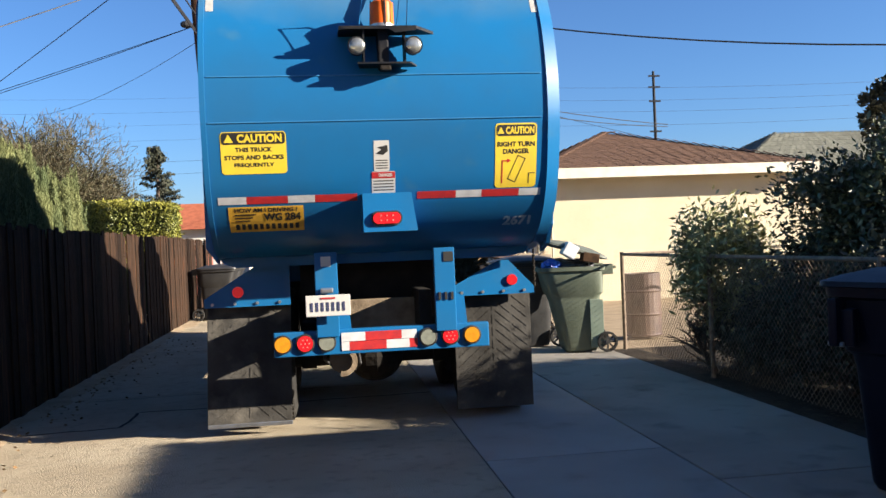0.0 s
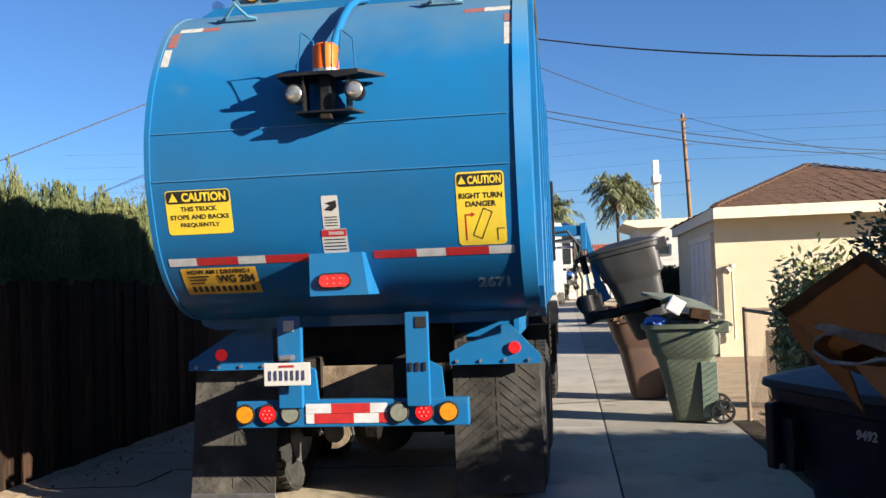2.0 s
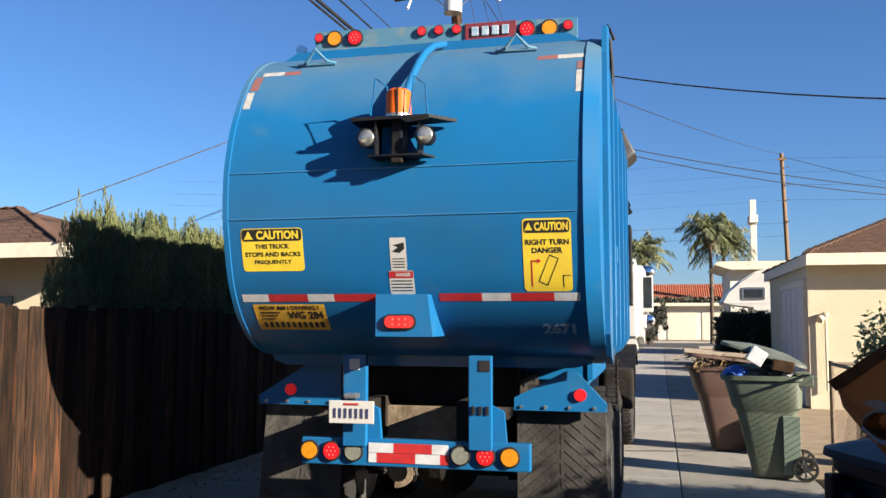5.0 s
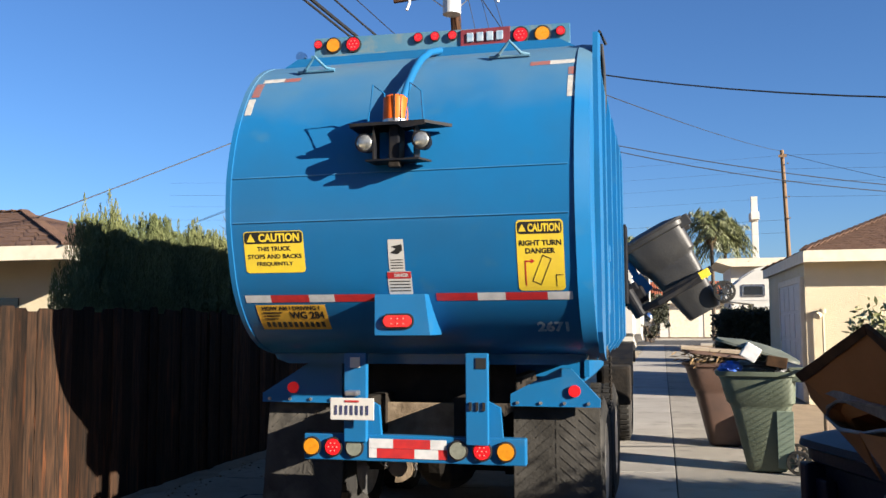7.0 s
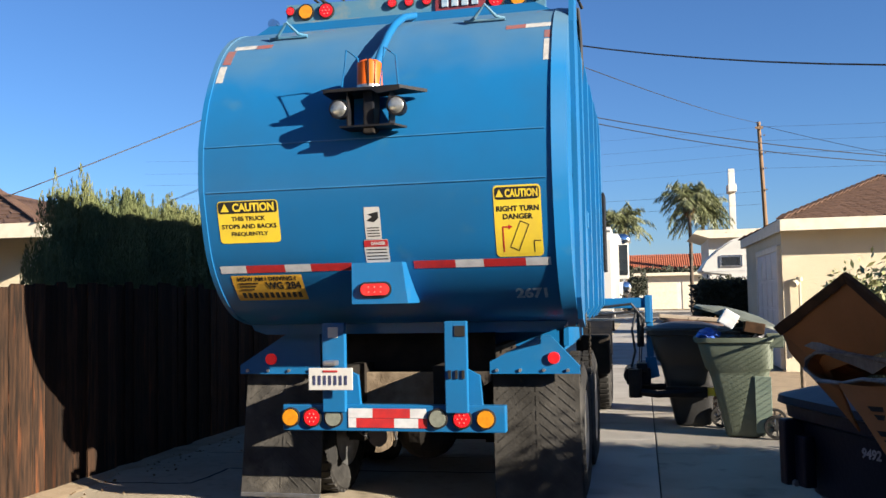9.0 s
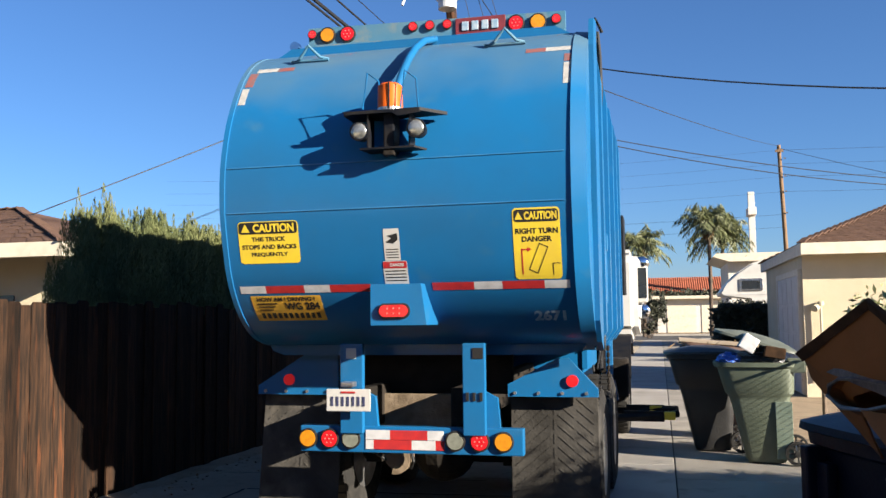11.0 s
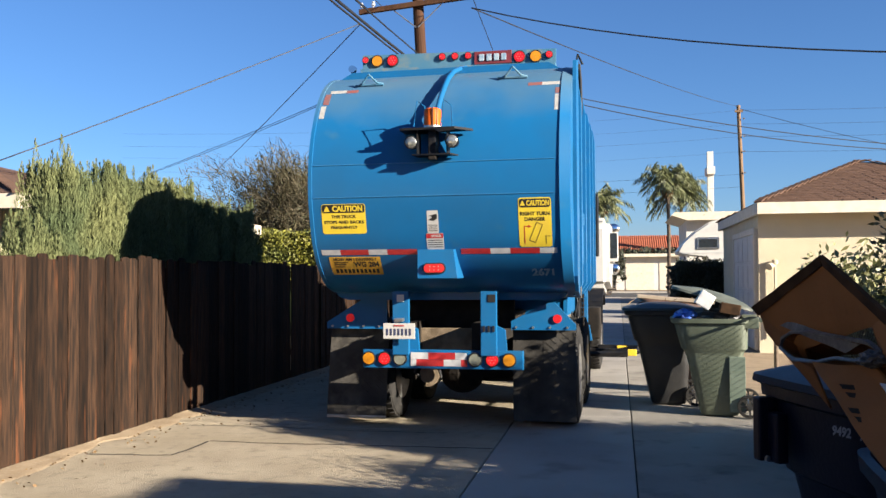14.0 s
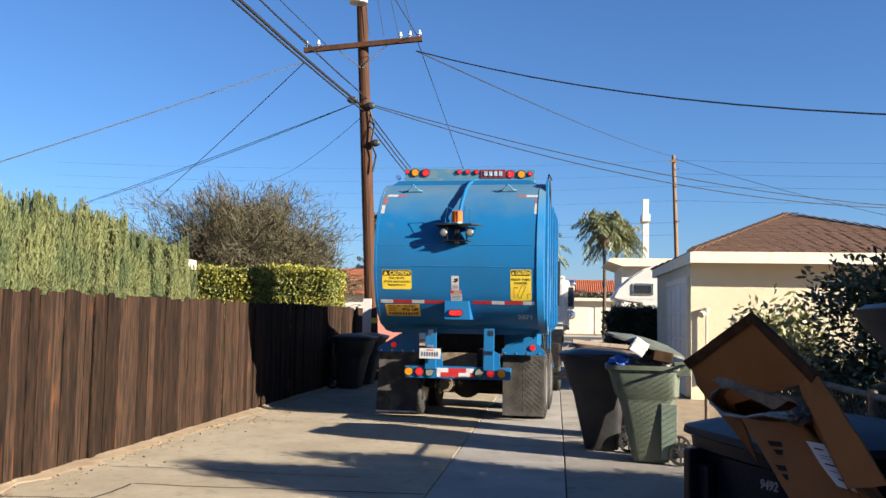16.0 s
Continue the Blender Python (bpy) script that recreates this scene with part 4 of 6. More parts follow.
bm = prism(B(), [(12.05, 0.75), (12.1, 1.1), (12.35, 1.28), (12.95, 1.28), (13.2, 1.1), (13.2, 1.0), (12.95, 1.18), (12.35, 1.18), (12.15, 1.05), (12.12, 0.75)], "x", 1.4, 1.86)
part("front_fender", bm, BLACK_METAL, truck, "black front mudguard")
part("exhaust_stack", cyl(B(), (0.3, 12.6, 1.2), (0.3, 12.6, 2.6), 0.05, seg=16), STEEL, truck, "steel exhaust stack")

# ---- the lift arm, keyed on the truck: its own space is that of the bin it holds ----
bm = box(B(), -0.5, -0.42, -0.14, -0.04, 0.76, 1.5, 0.01)
prism(bm, [(-0.52, 0.78), (-0.4, 0.78), (-0.36, 0.56), (-0.5, 0.52)], "y", -0.15, -0.03)
arm = part("lift_arm", bm, BLUE, None, "blue steel lift column with a black gripper")
arm.parent = truck
part("lift_cylinder", cyl(B(), (-0.565, -0.13, 0.9), (-0.565, -0.13, 1.3), 0.042, seg=14), BLACK_METAL, arm, "dark hydraulic cylinder")
part("cylinder_rod", cyl(B(), (-0.585, -0.13, 0.62), (-0.565, -0.13, 0.92), 0.018, seg=10), CHROME, arm, "bright piston rod")
part("arm_hose", tube(B(), [(-0.6, -0.2, 1.35), (-0.66, -0.22, 1.1), (-0.63, -0.2, 0.85), (-0.68, -0.18, 0.66)], 0.014, 8), WIRE, arm, "black hydraulic hose")
bm = cyl(B(), (-0.68, -0.3, 0.58), (-0.68, 0.28, 0.58), 0.09, seg=18)
box(bm, -0.74, -0.46, -0.22, 0.18, 0.46, 0.66, 0.03)
cyl(bm, (-0.64, -0.34, 0.34), (-0.64, -0.34, 0.66), 0.075, seg=16)
cyl(bm, (-0.64, 0.34, 0.34), (-0.64, 0.34, 0.66), 0.075, seg=16)
box(bm, -0.62, -0.5, -0.3, 0.2, 0.62, 0.72, 0.02)
part("gripper_hub", bm, BLACK_METAL, arm, "black rotary gripper hub")
for s in (-1, 1):
    bm = tube(B(), [(-0.62, s * 0.34, 0.4), (-0.4, s * 0.4, 0.38), (-0.1, s * 0.36, 0.39), (0.12, s * 0.34, 0.41), (0.3, s * 0.24, 0.42)], 0.045, 6)
    box(bm, -0.3, 0.15, s * 0.36 - 0.02, s * 0.36 + 0.02, 0.34, 0.46, 0.01)
    finger = part("gripper_finger", bm, BLACK_METAL, arm, "black curved gripper finger")
    part("yellow_tip", box(B(), -0.02, 0.27, s * 0.34 - 0.03, s * 0.34 + 0.03, 0.36, 0.45, 0.01), YELLOW, finger, "yellow painted finger tip")
boom = part("boom", box(B(), -1.5, 0.0, -0.15, -0.03, -0.07, 0.05, 0.01), BLUE, None, "blue telescoping boom")
boom.parent = truck
for dz, w in ((-0.11, 0.03), (-0.19, 0.022)):
    part("boom_slide", box(B(), -1.5, -0.06, -0.12, 0.1, dz - w, dz, 0.006), STEEL, boom, "bright steel slide rail")
part("boom_end", box(B(), -0.05, 0.02, -0.17, 0.12, -0.24, 0.07, 0.01), BLUE, boom, "blue end plate of the boom")
bm = tube(B(), [(-1.2, -0.2, 0.0), (-0.6, -0.22, -0.06), (-0.2, -0.22, -0.02), (-0.06, -0.2, -0.2), (-0.1, -0.16, -0.4)], 0.016)
tube(bm, [(-1.2, -0.18, -0.1), (-0.5, -0.2, -0.14), (-0.12, -0.2, -0.1), (-0.1, -0.2, -0.3), (-0.14, -0.16, -0.5)], 0.014)
part("boom_hose", bm, WIRE, boom, "black hydraulic hoses")


# ---- wheeled refuse bins ----
def rim(cx, cy, hx, hy, z, n=28):
    return rounded(cx, cy, hx, hy, z, n, 0.32)


def wheeled_bin(name, mat, label, lid_mat=None, lid_angle=0.0, lid_lift=0.0, flare=1.0, tall=1.04):
    """A wheeled cart in its own space: base at the origin, front towards -x, wheels and hinge towards +x."""
    ob = thing(name, (0, 0, 0), label, "trash bin", "wheeled refuse bins in the alley")
    bm = B()
    g = flare
    rings = [rim(0.0, 0, 0.19, 0.22, 0.015), rim(0.0, 0, 0.205, 0.235, 0.05), rim(-0.045 * g, 0, 0.255 + 0.04 * g, 0.275, 0.62 * tall), rim(-0.048 * g, 0, 0.262 + 0.043 * g, 0.28, 0.66 * tall)]
    rings += [rim(-0.05 * g, 0, 0.3 + 0.04 * g, 0.305, 0.69 * tall), rim(-0.08 * g, 0, 0.345 + 0.035 * g, 0.325, 0.94 * tall), rim(-0.088 * g, 0, 0.375 + 0.03 * g, 0.355, 0.955 * tall), rim(-0.09 * g, 0, 0.38 + 0.035 * g, 0.36, 1.0 * tall)]
    rings += [rim(-0.09 * g, 0, 0.35 + 0.035 * g, 0.33, 1.0 * tall), rim(-0.04 * g, 0, 0.25 + 0.03 * g, 0.26, 0.55 * tall)]
    loft(bm, rings, False)
    bm.faces.new([bm.verts.new(p) for p in rings[0]][::-1])
    bm.faces.new([bm.verts.new(p) for p in rings[-1]])
    bmesh.ops.remove_doubles(bm, verts=bm.verts, dist=0.0005)
    tub = part("tub", bm, mat, ob, smooth=True)
    bm = B()
    for s in (-1, 1):
        box(bm, 0.24, 0.40, s * 0.27 - 0.02, s * 0.27 + 0.02, 0.9 * tall, 1.02 * tall, 0.01)
    cyl(bm, (0.42, -0.28, 0.98 * tall), (0.42, 0.28, 0.98 * tall), 0.018, seg=10)
    part("handle", bm, mat, ob)
    part("axle", cyl(B(), (0.3, -0.3, 0.125), (0.3, 0.3, 0.125), 0.014, seg=8), STEEL, ob)
    for s in (-1, 1):
        bm = B()
        y0, y1 = s * 0.25, s * 0.31
        n = 24
        loft(bm, [[(0.3 + q * math.cos(k * math.tau / n), y, 0.125 + q * math.sin(k * math.tau / n)) for k in range(n)] for q, y in
                  ((0.095, y0), (0.12, y0), (0.125, (y0 + y1) / 2), (0.12, y1), (0.095, y1))], False)
        w = part("wheel", bm, RUBBER, ob, "black rubber bin wheel")
        bm = B()
        for k in range(8):
            a = k * math.tau / 8
            box(bm, 0.3 + 0.05 * math.cos(a) - 0.05, 0.3 + 0.05 * math.cos(a) + 0.05, min(y0, y1) + 0.012, max(y0, y1) - 0.012, 0.125 + 0.05 * math.sin(a) - 0.009, 0.125 + 0.05 * math.sin(a) + 0.009, 0, Matrix.Rotation(-a, 4, "Y"))
        cyl(bm, (0.3, min(y0, y1) - 0.006, 0.125), (0.3, max(y0, y1) + 0.006, 0.125), 0.028, seg=12)
        part("spokes", bm, BLACK_BIN, w)
    bm = B()
    n = 28
    c = -0.09 * g
    loft(bm, [rim(c, 0, 0.395 - c / 3, 0.372, 1.0, n), rim(c, 0, 0.405 - c / 3, 0.38, 1.005, n), rim(c, 0, 0.40 - c / 3, 0.375, 1.03, n), rim(0.02 + c, 0, 0.33, 0.31, 1.055, n), rim(0.03 + c, 0, 0.2, 0.2, 1.085, n), rim(0.04 + c, 0, 0.06, 0.06, 1.095, n)])
    hinge = Vector((0.4, 0, 1.01))
    bmesh.ops.transform(bm, verts=bm.verts, matrix=Matrix.Translation(hinge + Vector((0, 0, lid_lift + tall - 1.0))) @ Matrix.Rotation(radians(lid_angle), 4, "Y") @ Matrix.Translation(-hinge))
    part("lid", bm, lid_mat or mat, ob, smooth=True)
    return ob


green_bin = wheeled_bin("trash_bin", GREEN_BIN, "dark green wheeled bin overfilled, its lid propped open on junk", GREEN_LID, 17, 0.05)
green_bin.matrix_basis = pose(3.28, 10.5, 0, 0, 0, -6)
# Thin panel added to paint the sunlit third of the bin paler.
part("sunlit_side", box(B(), 0.1, 0.262, -0.284, -0.272, 0.06, 0.64, 0.005), GREEN_PALE, green_bin, "pale green panel with the sunlight on this side put into its colour")
moved_bin = wheeled_bin("trash_bin", BLACK_BIN, "black wheeled bin that the truck lifts, empties and sets down", tall=1.09)
brown_bin = wheeled_bin("trash_bin", BROWN_BIN, "brown wheeled bin with a pale board and clippings lying on top", None, 6, 0.03)
brown_bin.matrix_basis = pose(2.98, 12.4, 0, 0, 0, 4)
navy_bin = wheeled_bin("trash_bin", NAVY_BIN, "navy blue wheeled bin with pale serial digits on its front", flare=0.0, tall=1.0)
navy_bin.matrix_basis = pose(3.235, 4.1, 0, 0, 0, 20) @ Matrix.Diagonal((1.04, 1.08, 1.08, 1))
DIGITS = material("faint_stamped_digits", (0.13, 0.135, 0.15), 0.6)
for text, shift in (("9492", -0.056), ("7874", 0.056)):
    bm = lettering(text, 0.078, 0.032)
    bmesh.ops.translate(bm, verts=bm.verts, vec=(shift, 0, 0))
    bmesh.ops.transform(bm, verts=bm.verts, matrix=Matrix.Translation((-0.352, -0.27, 0.9)) @ Matrix.Rotation(radians(-78), 4, "Z") @ Matrix.Rotation(radians(90 - 8), 4, "X"))
    part("serial_digits", bm, DIGITS, navy_bin, "pale stamped serial digits")
lug = box(B(), -0.41, -0.33, 0.215, 0.265, 0.72, 0.95, 0.01)
box(lug, -0.375, -0.33, 0.15, 0.22, 0.72, 0.9, 0.01)
part("lift_lug", lug, NAVY_BIN, navy_bin, "moulded lifting lug below the rim")
part("lug_pin", cyl(B(), (-0.38, 0.2, 0.73), (-0.38, 0.28, 0.73), 0.012, seg=8), STEEL, navy_bin, "steel pin end")
card_bin = wheeled_bin("trash_bin", NAVY_BIN, "dark navy wheeled bin stuffed with cardboard, lid pushed half open", None, 45, 0.0, flare=0.0, tall=1.0)
card_bin.matrix_basis = pose(3.24, 2.98, 0, 0, 0, -4)
pole_bin = wheeled_bin("trash_bin", BLACK_BIN, "black wheeled bin standing in the shade by the fence")
pole_bin.matrix_basis = pose(-1.98, 18.6, 0, 0, 0, 176)
pole_bin_far = copy_thing(pole_bin, pose(-1.95, 19.7, 0, 0, 0, 178))

# junk on the bins
junk = thing("foam_block", (3.1, 10.16, 1.12), "white foam block sticking out of the green bin", "packaging")
part("block", box(B(), 3.03, 3.19, 10.08, 10.24, 1.16, 1.32, 0.01, Matrix.Rotation(radians(32), 4, "Y")), PAPER, junk)
junk = thing("plastic_bag", (2.95, 10.35, 1.0), "crumpled blue plastic bag over the green bin's rim", "bag")
rnd = random.Random(4)


def crumple(c, r, flat, seed, sub=3):
    bm = B()
    bmesh.ops.create_icosphere(bm, subdivisions=sub, radius=1)
    for v in bm.verts:
        k = 1 + 0.45 * noise.noise(v.co * 2.2 + Vector((seed, 0, 0))) + 0.2 * noise.noise(v.co * 6 + Vector((0, seed, 0)))
        v.co = Vector((c[0] + v.co.x * r * k, c[1] + v.co.y * r * k, c[2] + v.co.z * r * flat * k))
    return bm


part("bag", crumple((2.92, 10.3, 1.07), 0.12, 0.6, 3), BLUE_PLASTIC, junk)
junk = thing("paper_scrap", (3.2, 10.6, 1.0), "torn pale paper and scraps filling the green bin", "rubbish")
part("scrap", crumple((3.18, 10.5, 1.05), 0.27, 0.35, 7), GREY_BAG, junk)
junk = thing("small_carton", (3.36, 10.3, 1.08), "small dark striped carton lying in the green bin", "carton")
part("carton", box(B(), 3.26, 3.46, 10.1, 10.25, 1.09, 1.2, 0.008, Matrix.Rotation(radians(10), 4, "Y")), CARD_DARK, junk)
junk = thing("flat_board", (2.95, 12.3, 1.12), "pale flat board lying across the brown bin", "board")
part("board", box(B(), 2.45, 3.4, 12.05, 12.6, 1.17, 1.21, 0.006, Matrix.Rotation(radians(5), 4, "Y")), BOARD, junk)
junk = thing("garden_clippings", (2.9, 12.3, 1.05), "dry twigs and leaves spilling from the brown bin", "clippings", kind="stuff")
rng = np.random.default_rng(5)
leaves("clipping", np.column_stack([rng.normal(2.8, 0.18, 260), rng.normal(12.2, 0.15, 260), rng.uniform(1.0, 1.2, 260)]), np.tile((1, 0, 0.2), (260, 1)), 0.12, 0.02, LITTER, junk, 0.8, 6)


# cardboard in the near bin: creased sheets with a thickness
def sheet(name, corners, mat, parent, label="", thick=0.006):
    bm = B()
    vs = [bm.verts.new(c) for c in corners]
    bm.faces.new(vs)
    bmesh.ops.subdivide_edges(bm, edges=bm.edges, cuts=5, use_grid_fill=True)
    for v in bm.verts:
        v.co += Vector((0, 0, 1)) * 0.006 * noise.noise(v.co * 9) + Vector((1, 0, 0)) * 0.005 * noise.noise(v.co * 7 + Vector((5, 1, 2)))
    bm.normal_update()
    out = bmesh.ops.extrude_face_region(bm, geom=list(bm.faces))
    bm.faces.ensure_lookup_table()
    n = bm.faces[0].normal.copy()
    bmesh.ops.translate(bm, verts=[v for v in out["geom"] if isinstance(v, bmesh.types.BMVert)], vec=n * thick)
    return part(name, bm, mat, parent, label)


carton = thing("cardboard_box", (2.95, 3.0, 1.0), "large broken-down cardboard box leaning out of the navy bin", "cardboard box")
sheet("box_wall", [(2.638, 3.39, 1.402), (2.757, 3.03, 1.552), (2.87, 2.81, 1.40), (2.75, 3.27, 1.29)], CARD, carton)
sheet("top_edge", [(2.63, 3.385, 1.410), (2.752, 3.02, 1.562), (2.758, 3.03, 1.535), (2.65, 3.385, 1.385)], CARD_DARK, carton, "dark torn top edge", 0.012)
sheet("side_edge", [(2.752, 3.02, 1.562), (2.862, 2.80, 1.410), (2.862, 2.83, 1.39), (2.758, 3.04, 1.538)], CARD_DARK, carton, "", 0.012)
sheet("side_panel", [(2.845, 2.91, 1.385), (2.862, 2.80, 1.405), (2.91, 2.5, 1.205), (2.87, 2.62, 1.17)], CARD, carton)
sheet("lower_panel", [(2.845, 2.91, 1.385), (2.87, 2.62, 1.17), (2.95, 2.7, 1.0), (2.92, 2.95, 1.15)], CARD, carton)
sheet("inner_flap", [(2.69, 3.3, 1.36), (2.71, 3.26, 1.375), (2.83, 2.98, 1.325), (2.81, 3.04, 1.30)], GREY_BAG, carton, "grey torn inner liner", 0.003)
sheet("box_back", [(2.638, 3.39, 1.402), (2.68, 3.5, 1.33), (2.85, 3.4, 1.1), (2.75, 3.27, 1.29)], CARD, carton)
carton2 = thing("cardboard_box", (2.85, 2.85, 1.0), "flattened brown carton with a white shipping label", "cardboard box")
sheet("carton_panel", [(2.737, 3.1, 1.264), (2.85, 2.92, 1.27), (2.895, 2.56, 1.135), (2.785, 2.62, 1.08)], CARD, carton2)
sheet("carton_side", [(2.85, 2.92, 1.27), (2.89, 2.95, 1.26), (2.95, 2.56, 1.10), (2.895, 2.56, 1.135)], CARD, carton2)
for i in range(3):
    sheet("stacked_layer", [(2.86 + 0.018 * i, 2.8, 1.235 - 0.004 * i), (2.872 + 0.018 * i, 2.8, 1.235 - 0.004 * i), (2.915 + 0.018 * i, 2.5, 1.12 - 0.004 * i), (2.902 + 0.018 * i, 2.5, 1.12 - 0.004 * i)], CARD, carton2, "edge of a folded layer", 0.004)
sheet("shipping_label", [(2.826, 2.798, 1.249), (2.861, 2.778, 1.245), (2.884, 2.618, 1.162), (2.848, 2.638, 1.172)], PAPER, carton2, "white shipping label", 0.0008)
p0, p1, p2, p3 = (Vector(v) + Vector((-0.003, -0.006, 0.004)) for v in ((2.826, 2.798, 1.249), (2.861, 2.778, 1.245), (2.884, 2.618, 1.162), (2.848, 2.638, 1.172)))
for f0, f1, u0, u1 in ((0.16, 0.2, 0.2, 0.7), (0.32, 0.335, 0.2, 0.85), (0.38, 0.395, 0.2, 0.7), (0.5, 0.54, 0.2, 0.8), (0.66, 0.675, 0.2, 0.75), (0.8, 0.84, 0.4, 0.85)):
    def on(u, f):
        return p0.lerp(p3, f).lerp(p1.lerp(p2, f), u)
    bm = B()
    bm.faces.new([bm.verts.new(on(u, f)) for u, f in ((u0, f0), (u1, f0), (u1, f1), (u0, f1))])
    part("label_bar", bm, INK, carton2, "dark bar of small print")
for u, f in ((0.35, 0.25), (0.22, 0.5)):
    c = Vector((2.737, 3.1, 1.264)).lerp(Vector((2.785, 2.62, 1.08)), f).lerp(Vector((2.85, 2.92, 1.27)).lerp(Vector((2.895, 2.56, 1.135)), f), u) + Vector((-0.004, -0.008, 0.006))
    e, g = Vector((0.018, -0.012, 0.0)), Vector((0.004, -0.022, -0.01))
    bm = B()
    for k in range(2):
        bm.faces.new([bm.verts.new(c + v + g * 1.6 * k) for v in (-e, e, e + g, g - e)])
    part("printed_mark", bm, DIRTY, carton2, "dark printed handling mark")
wrap = thing("open_carton", (2.78, 3.15, 1.25), "crushed open carton lined with crumpled foil", "carton")
mouth = [Vector(v) for v in ((2.690, 3.285, 1.29), (2.697, 3.275, 1.318), (2.715, 3.25, 1.337), (2.75, 3.18, 1.345), (2.79, 3.06, 1.338), (2.835, 2.91, 1.336), (2.848, 2.86, 1.318), (2.838, 2.86, 1.296), (2.815, 2.95, 1.286), (2.785, 3.03, 1.287), (2.75, 3.1, 1.268), (2.71, 3.2, 1.266))]
mid = sum(mouth, Vector()) / len(mouth)
bm = B()
loft(bm, [[mid + (p - mid) * k + Vector((0.16, 0.13, -0.07)) * d for p in mouth] for k, d in ((1.0, 0), (1.03, 0.3), (1.0, 1.0), (0.95, 1.0), (0.97, 0.3), (0.95, 0.0))], False)
part("carton_sleeve", bm, CARD, wrap)
bm = B()
for s in range(3):
    pts = [mouth[k % 12] + Vector((-0.004, -0.006, 0.002)) + 0.008 * Vector((noise.noise(mouth[k % 12] * 60 + Vector((s, 0, 0))), 0, noise.noise(mouth[k % 12] * 60 + Vector((0, s, 0))))) for k in range(9, 22)]
    tube(bm, pts, 0.0045, 5)
part("foil_edge", bm, GREY_BAG, wrap, "crumpled foil lining along the rim")
part("foil_scrap", crumple((2.832, 2.87, 1.30), 0.034, 0.6, 9), GREY_BAG, wrap, "crumpled foil scrap")

# ---- wooden fence, board by board ----
fence = thing("wooden_fence", (-2.5, 10, 0), "weathered dark redwood board fence along the alley", "fence", kind="structure")
shapes = []
rnd = random.Random(11)
for k in range(9):
    w, h, c = 0.1435 + rnd.uniform(-0.004, 0.003), 1.69 + rnd.uniform(-0.025, 0.025), rnd.uniform(0.012, 0.03)
    me_bm = prism(B(), [(-w / 2, 0.02), (w / 2, 0.02), (w / 2, h - c), (w / 2 - c, h), (-w / 2 + c, h), (-w / 2, h - c)], "x", -0.009, 0.009)
    me = bpy.data.meshes.new("board")
    bmesh.ops.recalc_face_normals(me_bm, faces=me_bm.faces)
    me_bm.to_mesh(me)
    me_bm.free()
    me.materials.append(FENCE)
    shapes.append(me)
y = -3.0
while y < 22.6:
    ob = new("board", shapes[rnd.randrange(9)])
    ob.parent = fence
    ob.location = (rnd.uniform(-0.013, 0.013), y - 10, rnd.uniform(-0.012, 0.012))
    ob.rotation_euler = (radians(rnd.uniform(-0.2, 0.2)), 0, radians(rnd.uniform(-3, 3)))
    y += 0.1402
for z in (0.35, 1.35):
    part("rail", box(B(), -2.55, -2.512, -3.1, 22.6, z, z + 0.09), FENCE, fence)
part("kick_board", box(B(), -2.56, -2.512, -3.1, 22.6, -0.04, 0.12), FENCE, fence)
for i in range(11):
    part("fence_post", box(B(), -2.62, -2.55, -3 + i * 2.45, -2.91 + i * 2.45, 0, 1.6), FENCE, fence)
bm = B()
rows = []
for i in range(260):
    y = -3 + i * 0.1
    w = 0.25 + 0.2 * noise.noise(Vector((y * 0.7, 3, 0))) + 0.14 * noise.noise(Vector((y * 3, 7, 0)))
    rows.append([bm.verts.new((-2.5 + w * k / 5, y, (0.022 * (1 - k / 5) ** 1.6 + 0.004) * (1 + 0.6 * noise.noise(Vector((y * 3, k * 1.7, 2)))) - (0.02 if k == 5 else 0))) for k in range(6)])
for p, q in zip(rows, rows[1:]):
    for k in range(5):
        bm.faces.new((p[k], p[k + 1], q[k + 1], q[k]))
tagged(part("dirt_edge", bm, DIRT, smooth=True), "loose sandy dirt heaped along the fence foot", "dirt", kind="stuff")
rng = np.random.default_rng(8)
n = 220
tagged(leaves("leaf_litter", np.column_stack([-2.35 + np.abs(rng.normal(0, 0.28, n)), rng.uniform(3, 15, n), np.full(n, 0.012)]), np.tile((1, 0, 0), (n, 1)), 0.035, 0.02, LITTER, None, 0.3, 9, kind="stuff"), "dry leaves and chips scattered by the fence", "leaf litter")

# ---- cypress hedge behind the fence ----
hedge = thing("cypress_hedge", (-3.7, 10.5, 0), "tall feathery grey-green cypress hedge with pointed tops", "hedge")
rng = np.random.default_rng(21)
C, D = [], []


def hedge_top(y):
    return 2.6 + 0.1 * math.sin(y * 1.9) + 0.12 * noise.noise(Vector((y * 1.3, 2, 0))) + 0.22 * math.exp(-((y - 9.2) / 0.9) ** 2) - 0.5 * max(0.0, y - 12.95) ** 2 * 4


tufts = []
columns = []
y = 8.3
while y < 13.25:
    columns.append((y, rng.normal(0, 0.05) + (rng.uniform(0.08, 0.24) if len(columns) % 6 == 1 else 0.0), rng.normal(0, 0.04)))
    y += rng.uniform(0.1, 0.19)
